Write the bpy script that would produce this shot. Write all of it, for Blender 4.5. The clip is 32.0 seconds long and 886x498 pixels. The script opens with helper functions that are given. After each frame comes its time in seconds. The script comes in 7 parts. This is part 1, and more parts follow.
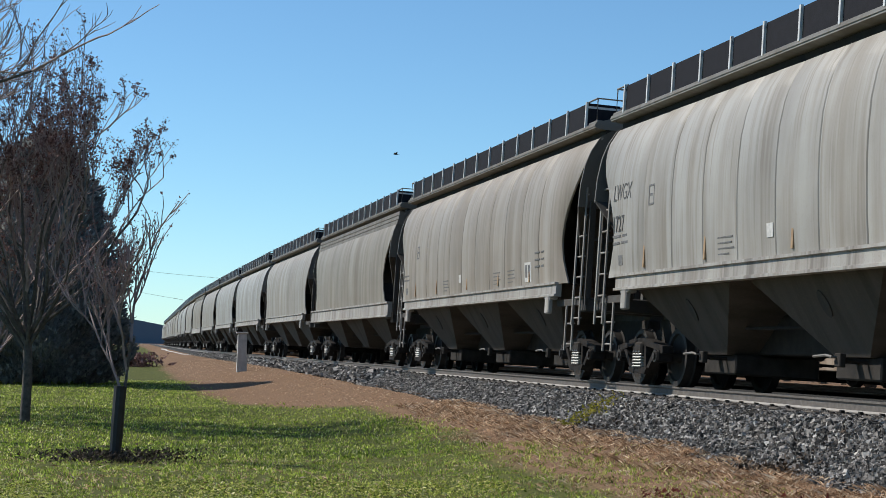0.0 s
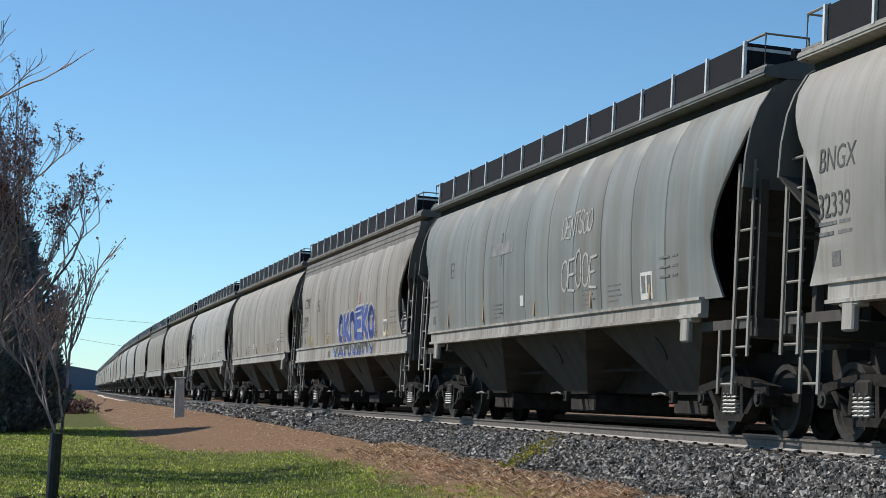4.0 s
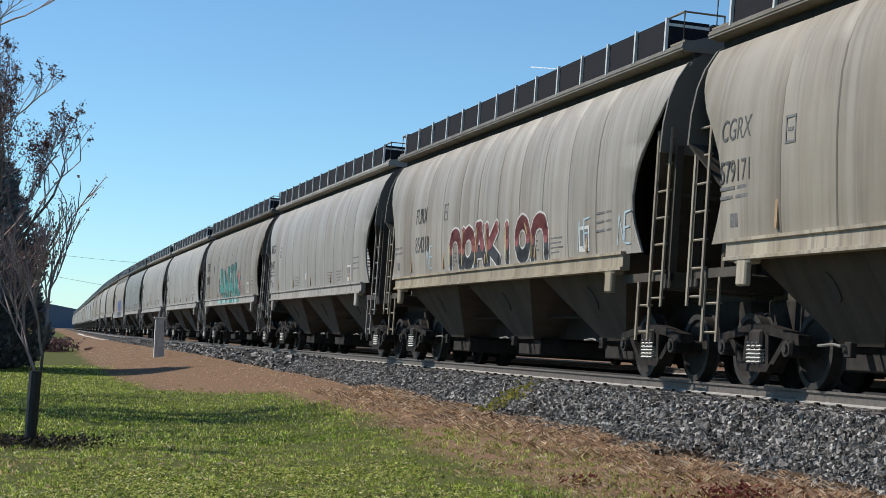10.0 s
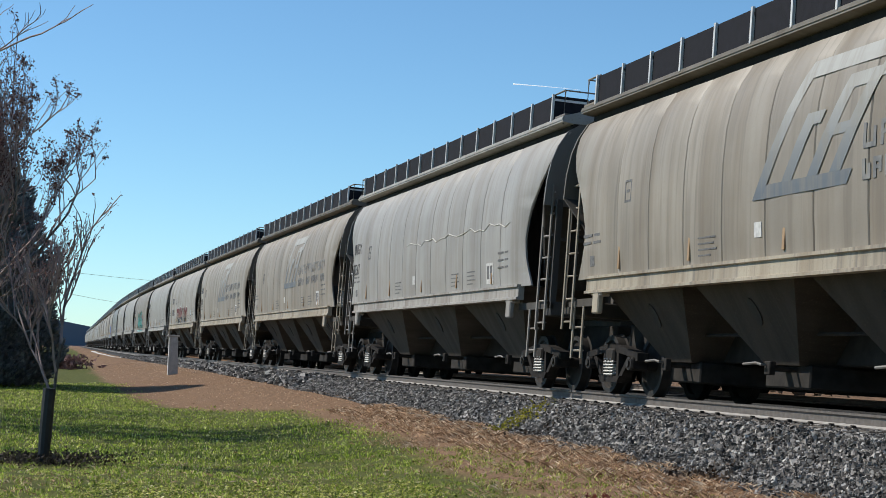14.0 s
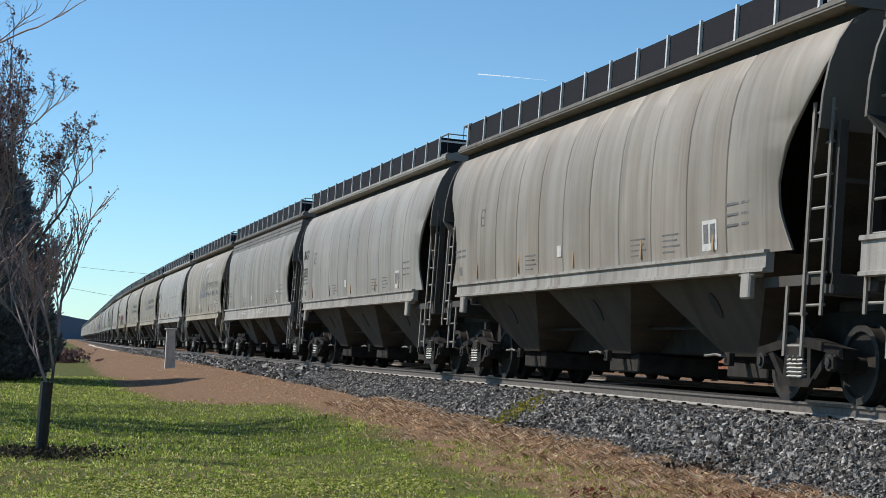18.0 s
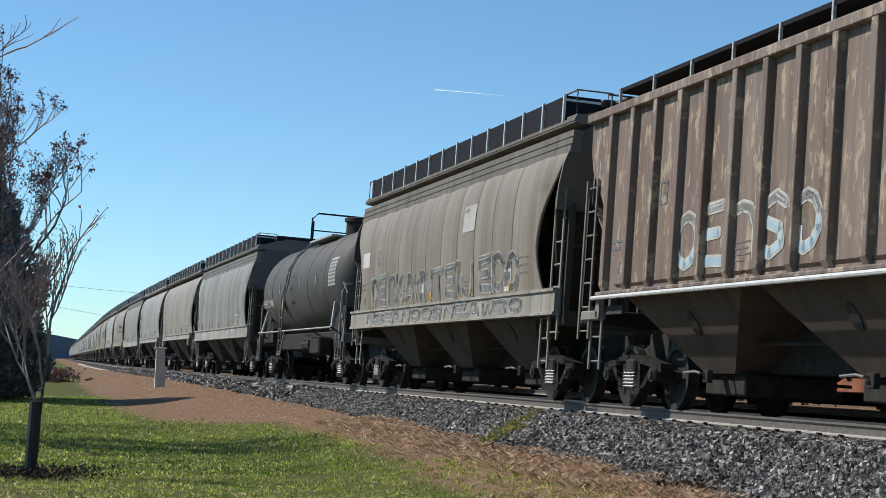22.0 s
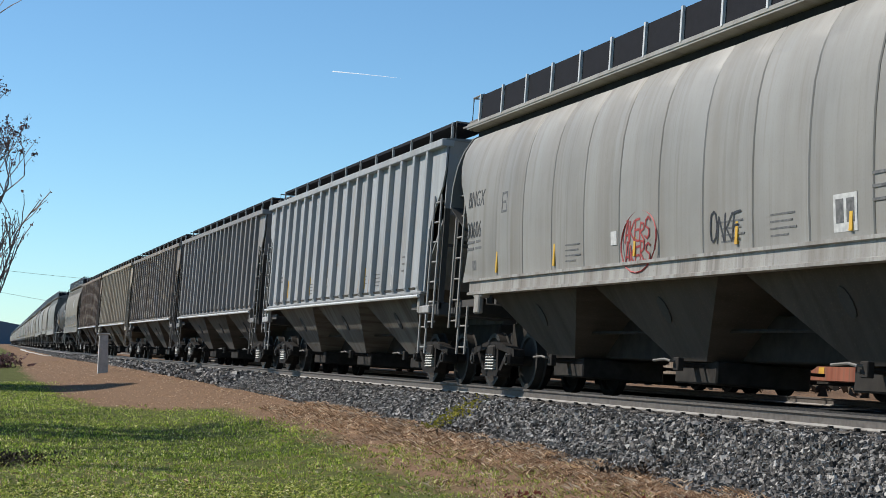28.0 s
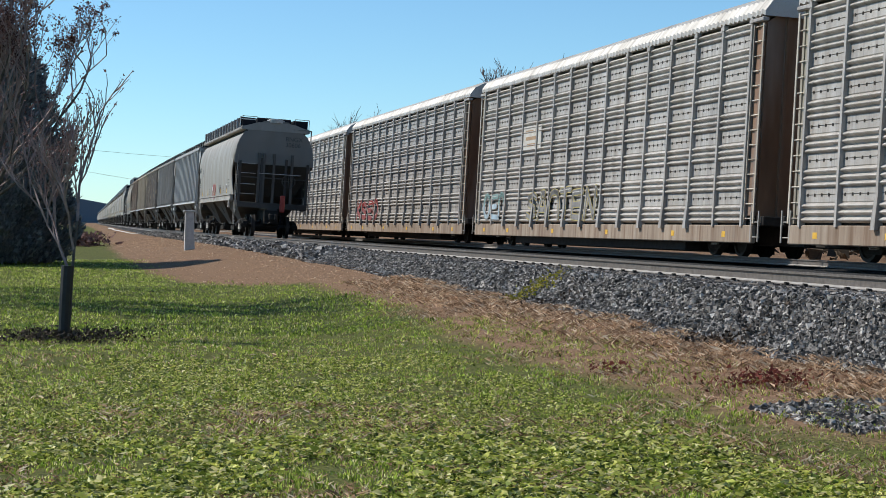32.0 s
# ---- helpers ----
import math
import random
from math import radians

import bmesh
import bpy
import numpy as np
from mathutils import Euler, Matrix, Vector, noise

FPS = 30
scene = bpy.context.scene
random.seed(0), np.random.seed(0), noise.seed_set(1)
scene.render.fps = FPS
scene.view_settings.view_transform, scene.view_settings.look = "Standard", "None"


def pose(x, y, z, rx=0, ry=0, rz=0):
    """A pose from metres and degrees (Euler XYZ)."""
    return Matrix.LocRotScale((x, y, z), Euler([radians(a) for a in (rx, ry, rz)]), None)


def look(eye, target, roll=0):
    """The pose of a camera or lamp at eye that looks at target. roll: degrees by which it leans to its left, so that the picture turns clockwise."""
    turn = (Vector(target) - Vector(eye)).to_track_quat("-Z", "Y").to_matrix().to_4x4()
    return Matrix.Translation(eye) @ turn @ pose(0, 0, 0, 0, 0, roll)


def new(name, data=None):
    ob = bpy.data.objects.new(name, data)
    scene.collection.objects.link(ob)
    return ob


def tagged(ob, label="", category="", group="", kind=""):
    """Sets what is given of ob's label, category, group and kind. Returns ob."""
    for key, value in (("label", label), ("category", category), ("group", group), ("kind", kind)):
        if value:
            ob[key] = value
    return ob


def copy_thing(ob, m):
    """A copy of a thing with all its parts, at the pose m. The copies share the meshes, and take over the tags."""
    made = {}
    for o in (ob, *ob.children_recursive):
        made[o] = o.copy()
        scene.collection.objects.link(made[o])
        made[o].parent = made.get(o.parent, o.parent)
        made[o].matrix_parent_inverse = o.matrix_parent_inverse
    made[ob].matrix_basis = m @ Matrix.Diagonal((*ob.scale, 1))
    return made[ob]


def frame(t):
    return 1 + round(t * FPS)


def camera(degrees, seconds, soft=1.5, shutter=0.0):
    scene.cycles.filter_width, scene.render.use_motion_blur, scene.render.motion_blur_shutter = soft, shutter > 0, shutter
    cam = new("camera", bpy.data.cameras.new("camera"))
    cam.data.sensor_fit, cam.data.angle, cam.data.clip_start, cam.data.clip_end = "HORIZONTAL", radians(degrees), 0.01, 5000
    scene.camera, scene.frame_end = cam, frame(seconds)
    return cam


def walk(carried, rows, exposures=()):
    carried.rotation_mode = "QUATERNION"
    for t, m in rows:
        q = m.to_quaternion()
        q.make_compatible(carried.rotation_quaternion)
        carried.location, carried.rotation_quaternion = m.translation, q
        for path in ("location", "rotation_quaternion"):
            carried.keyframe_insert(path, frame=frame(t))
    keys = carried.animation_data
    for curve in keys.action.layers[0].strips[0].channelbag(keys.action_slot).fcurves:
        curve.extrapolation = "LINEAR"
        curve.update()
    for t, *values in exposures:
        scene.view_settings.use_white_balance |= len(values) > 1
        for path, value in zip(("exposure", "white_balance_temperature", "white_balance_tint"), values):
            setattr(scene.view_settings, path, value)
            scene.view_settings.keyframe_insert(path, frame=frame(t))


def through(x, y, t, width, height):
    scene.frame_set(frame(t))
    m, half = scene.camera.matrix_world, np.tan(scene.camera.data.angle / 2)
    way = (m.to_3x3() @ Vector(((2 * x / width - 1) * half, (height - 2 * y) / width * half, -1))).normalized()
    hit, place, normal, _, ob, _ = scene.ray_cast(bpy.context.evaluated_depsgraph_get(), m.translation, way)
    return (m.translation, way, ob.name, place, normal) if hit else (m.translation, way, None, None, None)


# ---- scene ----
# World: rail head at z = 0, +y runs along the line away from the viewer, x to the right.
EYE = (0.0, 0.0, 0.533)
cam = camera(28.59, 32.0, soft=0.65)


def aim(turn, tilt, lean):
    """Camera pose from degrees right of +y, degrees up and degrees of lean."""
    a, b = radians(turn), radians(tilt)
    way = Vector((math.sin(a) * math.cos(b), math.cos(a) * math.cos(b), math.sin(b)))
    return look(EYE, Vector(EYE) + way, lean + 0.5)


PATH = [
    (0, 12.622, 3.260, 0.549), (0.5, 12.798, 3.245, 0.461), (1, 13.067, 3.298, 0.455), (1.5, 13.270, 3.617, 0.354),
    (2, 13.309, 3.884, 0.353), (2.5, 13.484, 4.136, 0.240), (4.5, 15.057, 4.752, -0.010), (5, 15.619, 4.568, 0.189),
    (5.5, 16.481, 3.611, 0.340), (6, 16.428, 3.429, 0.442), (6.5, 16.562, 3.044, 0.616), (7, 16.265, 2.865, 0.631),
    (7.5, 16.122, 2.814, 0.622), (8, 15.900, 2.805, 0.752), (8.5, 15.721, 2.782, 0.682), (9, 15.542, 2.770, 0.750),
    (9.5, 15.262, 2.742, 0.762), (10, 15.291, 2.855, 0.761), (10.5, 15.359, 2.989, 0.848), (11, 15.291, 3.141, 0.838),
    (11.5, 15.363, 3.282, 0.769), (12, 15.502, 3.398, 0.772), (12.5, 15.353, 3.517, 0.821), (13, 15.340, 3.584, 0.881),
    (13.5, 14.907, 3.519, 1.033), (14, 14.816, 3.470, 1.010), (14.5, 14.813, 3.428, 0.994), (16.5, 15.453, 3.278, 0.912),
    (17, 15.031, 3.238, 0.911), (17.5, 14.937, 3.238, 0.967), (18, 14.914, 3.242, 0.919), (18.5, 14.888, 3.276, 0.928),
    (19, 15.128, 3.388, 0.917), (19.5, 15.213, 3.457, 0.907), (20, 15.276, 3.506, 0.846), (20.5, 15.201, 3.615, 0.841),
    (21, 15.001, 3.728, 0.844), (21.5, 15.125, 3.825, 0.769), (22, 15.235, 3.846, 0.737), (22.5, 15.377, 3.947, 0.746),
    (23, 15.827, 4.061, 0.740), (23.5, 15.689, 4.151, 0.761), (24, 15.496, 4.138, 0.803), (24.5, 15.626, 4.133, 0.958),
    (26.5, 16.244, 3.944, 1.042), (27, 16.549, 3.838, 1.074), (27.5, 16.688, 3.713, 0.981), (28, 17.053, 3.443, 0.878),
    (28.5, 18.122, 2.723, 0.828), (29, 18.203, 1.717, 0.728), (29.5, 17.701, 1.382, 0.703), (30, 17.494, 0.972, 0.693),
    (30.5, 16.789, 0.659, 0.539), (31, 15.798, 0.442, 0.513), (31.5, 15.007, 0.311, 0.281), (32, 14.400, -0.791, 0.006),
]
walk(cam, [(t, aim(a, b, c)) for t, a, b, c in PATH], [(0, 0.0), (28.2, 0.0), (28.8, 0.2), (29.4, 0.2), (30.4, 0.06), (31, 0.0), (32, 0.03)])

# ---- light ----
SUN_TURN, SUN_UP = -54.0, 44.0  # degrees right of +y, degrees above the horizon
world = bpy.data.worlds.new("sky")
scene.world = world
world.use_nodes = True
wn, wl = world.node_tree.nodes, world.node_tree.links
sky = wn.new("ShaderNodeTexSky")
sky.sky_type, sky.sun_disc = "NISHITA", False
sky.sun_elevation, sky.sun_rotation = radians(SUN_UP), radians(SUN_TURN)
sky.air_density, sky.dust_density, sky.ozone_density = 0.8, 0.1, 4.0
wn["Background"].inputs["Strength"].default_value = 0.138
grade = wn.new("ShaderNodeMix")
grade.data_type, grade.blend_type = "RGBA", "MULTIPLY"
grade.inputs[0].default_value, grade.inputs[7].default_value = 1.0, (0.75, 0.96, 0.98, 1)
wl.new(sky.outputs["Color"], grade.inputs[6])
wl.new(grade.outputs[2], wn["Background"].inputs["Color"])
lamp = bpy.data.lights.new("sun", "SUN")
lamp.energy, lamp.angle, lamp.color = 4.7, radians(0.5), (1.0, 0.945, 0.86)
sun_way = Vector((math.sin(radians(SUN_TURN)) * math.cos(radians(SUN_UP)),
                  math.cos(radians(SUN_TURN)) * math.cos(radians(SUN_UP)), math.sin(radians(SUN_UP))))
sun = new("sun", lamp)
sun.matrix_world = look(sun_way * 80, (0, 0, 0))
scene.view_settings.exposure = 0.0


# ---- materials ----
class Mat:
    """A small builder for node materials."""

    def __init__(self, name, rough=0.7, metal=0.0):
        self.m = bpy.data.materials.new(name)
        self.m.use_nodes = True
        self.n, self.l = self.m.node_tree.nodes, self.m.node_tree.links
        self.b = self.n["Principled BSDF"]
        self.b.inputs["Roughness"].default_value = rough
        self.b.inputs["Metallic"].default_value = metal

    def coords(self, scale=(1, 1, 1), shift=True):
        """Object coordinates, scaled, shifted by a random amount for each object."""
        t = self.n.new("ShaderNodeTexCoord")
        m = self.n.new("ShaderNodeMapping")
        m.inputs["Scale"].default_value = scale
        self.l.new(t.outputs["Object"], m.inputs["Vector"])
        if shift:
            o = self.n.new("ShaderNodeObjectInfo")
            k = self.n.new("ShaderNodeMath")
            k.operation = "MULTIPLY"
            k.inputs[1].default_value = 97.0
            self.l.new(o.outputs["Random"], k.inputs[0])
            self.l.new(k.outputs[0], m.inputs["Location"])
        return m.outputs["Vector"]

    def noise(self, scale, detail=4, vec=None, rough=0.55):
        t = self.n.new("ShaderNodeTexNoise")
        t.inputs["Scale"].default_value, t.inputs["Detail"].default_value = scale, detail
        t.inputs["Roughness"].default_value = rough
        if vec is not None:
            self.l.new(vec, t.inputs["Vector"])
        return t.outputs["Fac"]

    def ramp(self, fac, stops):
        r = self.n.new("ShaderNodeValToRGB")
        e = r.color_ramp.elements
        while len(e) < len(stops):
            e.new(0.5)
        for i, (p, c) in enumerate(stops):
            e[i].position = p
            e[i].color = (*c, 1) if len(c) == 3 else c
        self.l.new(fac, r.inputs["Fac"])
        return r.outputs["Color"]

    def mix(self, fac, a, b, mode="MIX"):
        x = self.n.new("ShaderNodeMix")
        x.data_type, x.blend_type = "RGBA", mode
        for sock, val in ((x.inputs[0], fac), (x.inputs[6], a), (x.inputs[7], b)):
            if isinstance(val, (int, float)):
                sock.default_value = val
            elif isinstance(val, tuple):
                sock.default_value = (*val, 1)
            else:
                self.l.new(val, sock)
        return x.outputs[2]

    def random(self):
        return self.n.new("ShaderNodeObjectInfo").outputs["Random"]

    def island(self):
        return self.n.new("ShaderNodeNewGeometry").outputs["Random Per Island"]

    def tint(self):
        return self.n.new("ShaderNodeObjectInfo").outputs["Color"]

    def color(self, c):
        if isinstance(c, tuple):
            self.b.inputs["Base Color"].default_value = (*c, 1)
        else:
            self.l.new(c, self.b.inputs["Base Color"])
        return self

    def rough(self, fac, lo, hi):
        r = self.n.new("ShaderNodeMapRange")
        r.inputs["To Min"].default_value, r.inputs["To Max"].default_value = lo, hi
        self.l.new(fac, r.inputs["Value"])
        self.l.new(r.outputs[0], self.b.inputs["Roughness"])
        return self

    def bump(self, fac, dist, strength=1.0):
        b = self.n.new("ShaderNodeBump")
        b.inputs["Distance"].default_value, b.inputs["Strength"].default_value = dist, strength
        self.l.new(fac, b.inputs["Height"])
        self.l.new(b.outputs["Normal"], self.b.inputs["Normal"])
        return self


def paint(name, dirt, streak, rough=0.55, metal=0.0, grime=0.55, pale=0.0, tight=2.6, speck=0.35, flakes=None):
    """Weathered car paint in the object's own colour (alpha: how worn): run-down streaks, soot, rust specks and dents."""
    m = Mat(name, rough, metal)
    worn = m.n.new("ShaderNodeObjectInfo").outputs["Alpha"]

    def amount(fac, lo, hi, top):
        k = m.n.new("ShaderNodeMath")
        k.operation = "MULTIPLY"
        m.l.new(m.ramp(fac, [(lo, (0, 0, 0)), (hi, (top, top, top))]), k.inputs[0])
        m.l.new(worn, k.inputs[1])
        return k.outputs[0]

    runs = m.noise(1.1, 5, m.coords((0.6, tight, 0.14)), 0.6)
    wide = m.noise(0.7, 4, m.coords((0.6, 1.1, 0.30)), 0.6)
    thin = m.noise(1.0, 4, m.coords((0.6, 5.5, 0.22)), 0.6)
    drip = m.noise(1.0, 2, m.coords((0.6, 9.0, 0.35)), 0.5)
    soft = m.noise(0.55, 4, m.coords((1, 1, 1)))
    fine = m.noise(42.0, 4, m.coords((1, 1, 1)))
    base = m.mix(amount(runs, 0.42, 0.70, 1.0), m.tint(), streak, "MULTIPLY")
    base = m.mix(amount(wide, 0.46, 0.78, grime), base, dirt)
    base = m.mix(amount(thin, 0.53, 0.69, 0.72), base, dirt)
    base = m.mix(amount(drip, 0.58, 0.69, 0.62), base, dirt)
    base = m.mix(1.0, base, m.ramp(soft, [(0.3, (0.84, 0.84, 0.84)), (0.7, (1.10, 1.10, 1.10))]), "MULTIPLY")
    if pale:
        flake = m.noise(1.0, 4, m.coords((0.6, 4.5, 0.10)), 0.6)
        base = m.mix(m.ramp(flake, [(0.60, (0, 0, 0)), (0.80, (pale, pale, pale))]), base, (0.58, 0.57, 0.53))
    if flakes:
        chip = m.noise(2.4, 6, m.coords((0.6, 2.2, 0.9)), 0.7)
        base = m.mix(amount(chip, 0.54, 0.60, 0.75), base, flakes)
    base = m.mix(m.ramp(fine, [(0.30, (speck, speck, speck)), (0.44, (0, 0, 0))]), base, (0.15, 0.115, 0.085))
    return m.color(base).rough(runs, rough - 0.06, rough + 0.2).bump(soft, 0.05, 0.5).m


M_SIDE = paint("hopper_side_paint", (0.185, 0.155, 0.12), (0.66, 0.61, 0.55), 0.52, grime=0.6, tight=1.9, speck=0.16)
M_FRAME = paint("frame_paint", (0.16, 0.14, 0.12), (0.62, 0.57, 0.52), 0.6, grime=0.4)
M_RUSTY = paint("rusted_paint", (0.17, 0.10, 0.06), (0.45, 0.36, 0.30), 0.75, pale=0.3)
M_BAY = paint("dark_grimy_bay_paint", (0.060, 0.047, 0.037), (0.55, 0.50, 0.45), 0.75, grime=0.7)


def plain(name, lo, hi, scale=6.0, rough=0.7, metal=0.0, bump=0.004, island=0.0):
    m = Mat(name, rough, metal)
    a = m.noise(scale, 5, m.coords())
    c = m.ramp(a, [(0.3, lo), (0.7, hi)])
    if island:
        g = m.ramp(m.island(), [(0.0, (1 - island,) * 3), (1.0, (1 + island,) * 3)])
        c = m.mix(1.0, c, g, "MULTIPLY")
    m.color(c).rough(a, rough - 0.1, rough + 0.15)
    if bump:
        m.bump(m.noise(scale * 6, 3, m.coords()), bump, 0.5)
    return m.m


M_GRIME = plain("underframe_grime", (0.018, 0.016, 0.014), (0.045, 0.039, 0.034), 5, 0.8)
M_GRIME.node_tree.nodes["Principled BSDF"].inputs["Specular IOR Level"].default_value = 0.2
M_CAST = plain("dusty_cast_steel", (0.012, 0.011, 0.010), (0.036, 0.031, 0.028), 7, 0.75)
M_CAST.node_tree.nodes["Principled BSDF"].inputs["Specular IOR Level"].default_value = 0.12
M_BLACK = plain("black_grating", (0.009, 0.009, 0.012), (0.018, 0.018, 0.023), 9, 0.8)
M_BLACK.node_tree.nodes["Principled BSDF"].inputs["Specular IOR Level"].default_value = 0.15
M_STEEL = plain("worn_light_steel", (0.30, 0.29, 0.27), (0.52, 0.51, 0.48), 12, 0.5, 0.1)
M_RAIL = plain("rail_steel", (0.08, 0.068, 0.058), (0.16, 0.138, 0.12), 14, 0.65, 0.0)
M_RAILTOP = plain("rail_head", (0.45, 0.45, 0.46), (0.62, 0.62, 0.62), 9, 0.28, 0.9, 0.0)
M_RAILFOOT = plain("pale_rail_foot", (0.26, 0.24, 0.22), (0.42, 0.40, 0.37), 9, 0.8)
M_TIE = plain("tie_wood", (0.06, 0.05, 0.042), (0.14, 0.12, 0.10), 8, 0.9)
M_RIB = paint("rib_side_paint", (0.24, 0.19, 0.15), (0.60, 0.52, 0.45), 0.62, pale=0.35, flakes=(0.42, 0.33, 0.23))
M_BRIGHT = plain("bright_zinc", (0.50, 0.50, 0.49), (0.70, 0.70, 0.68), 12, 0.5)
M_RACK = paint("galvanised_screen", (0.24, 0.22, 0.20), (0.70, 0.66, 0.61), 0.5, 0.1, pale=0.25)
M_TANK = plain("matt_black_tank", (0.040, 0.038, 0.034), (0.080, 0.075, 0.068), 1.6, 0.66, 0.0, 0.003)
M_INK = plain("faded_black_stencil", (0.07, 0.07, 0.07), (0.20, 0.195, 0.19), 20, 0.75, 0.0, 0.0)
M_MARK = plain("black_car_marks", (0.035, 0.035, 0.036), (0.10, 0.10, 0.10), 16, 0.75, 0.0, 0.0)
M_WHITE = plain("worn_white_paint", (0.45, 0.44, 0.42), (0.66, 0.65, 0.62), 14, 0.7, 0.0, 0.0)
M_FADEWHITE = plain("faded_white_paint", (0.42, 0.40, 0.35), (0.58, 0.56, 0.51), 3, 0.7, 0.0, 0.0)
M_SLATE = plain("worn_slate_paint", (0.10, 0.105, 0.11), (0.27, 0.26, 0.24), 4, 0.7, 0.0, 0.0)
M_YELLOW = plain("yellow_reflector", (0.55, 0.30, 0.03), (0.75, 0.45, 0.05), 9, 0.6, 0.0, 0.0)
M_TAN = plain("faded_reflector", (0.28, 0.17, 0.09), (0.40, 0.27, 0.15), 9, 0.7, 0.0, 0.0)
M_DULL = plain("dusty_spray", (0.33, 0.32, 0.30), (0.48, 0.46, 0.43), 3, 0.7, 0.0, 0.0)
M_TEAL = plain("teal_spray", (0.015, 0.15, 0.13), (0.04, 0.25, 0.21), 3, 0.6, 0.0, 0.0)
M_BLUE = plain("blue_spray", (0.03, 0.05, 0.22), (0.08, 0.12, 0.38), 3, 0.6, 0.0, 0.0)
M_RED = plain("red_spray", (0.28, 0.03, 0.03), (0.45, 0.08, 0.07), 3, 0.6, 0.0, 0.0)
M_PINK = plain("pink_spray", (0.42, 0.14, 0.14), (0.55, 0.22, 0.20), 3, 0.6, 0.0, 0.0)
M_PALEBLUE = plain("pale_blue_spray", (0.28, 0.40, 0.48), (0.45, 0.55, 0.60), 3, 0.6, 0.0, 0.0)
M_TURQ = plain("turquoise_spray", (0.22, 0.40, 0.38), (0.36, 0.52, 0.50), 3, 0.6, 0.0, 0.0)
M_BLACKSPRAY = plain("black_spray", (0.015, 0.015, 0.02), (0.05, 0.05, 0.055), 3, 0.6, 0.0, 0.0)
M_TEALDARK = plain("dark_teal_spray", (0.006, 0.035, 0.032), (0.015, 0.06, 0.055), 3, 0.6, 0.0, 0.0)
M_REDDULL = plain("dull_red_spray", (0.20, 0.05, 0.055), (0.30, 0.09, 0.085), 3, 0.6, 0.0, 0.0)
M_YELLOWDULL = plain("dull_yellow_spray", (0.36, 0.29, 0.09), (0.50, 0.42, 0.16), 3, 0.6, 0.0, 0.0)
M_DULLGREY = plain("worn_grey_spray", (0.17, 0.165, 0.16), (0.27, 0.26, 0.245), 3, 0.7, 0.0, 0.0)
M_NAVY = plain("navy_letters", (0.03, 0.045, 0.09), (0.07, 0.085, 0.13), 9, 0.7, 0.0, 0.0)
M_TREAD = plain("wheel_tread", (0.028, 0.026, 0.024), (0.06, 0.055, 0.051), 7, 0.6, 0.2, 0.0)


M_TREAD.node_tree.nodes["Principled BSDF"].inputs["Specular IOR Level"].default_value = 0.2


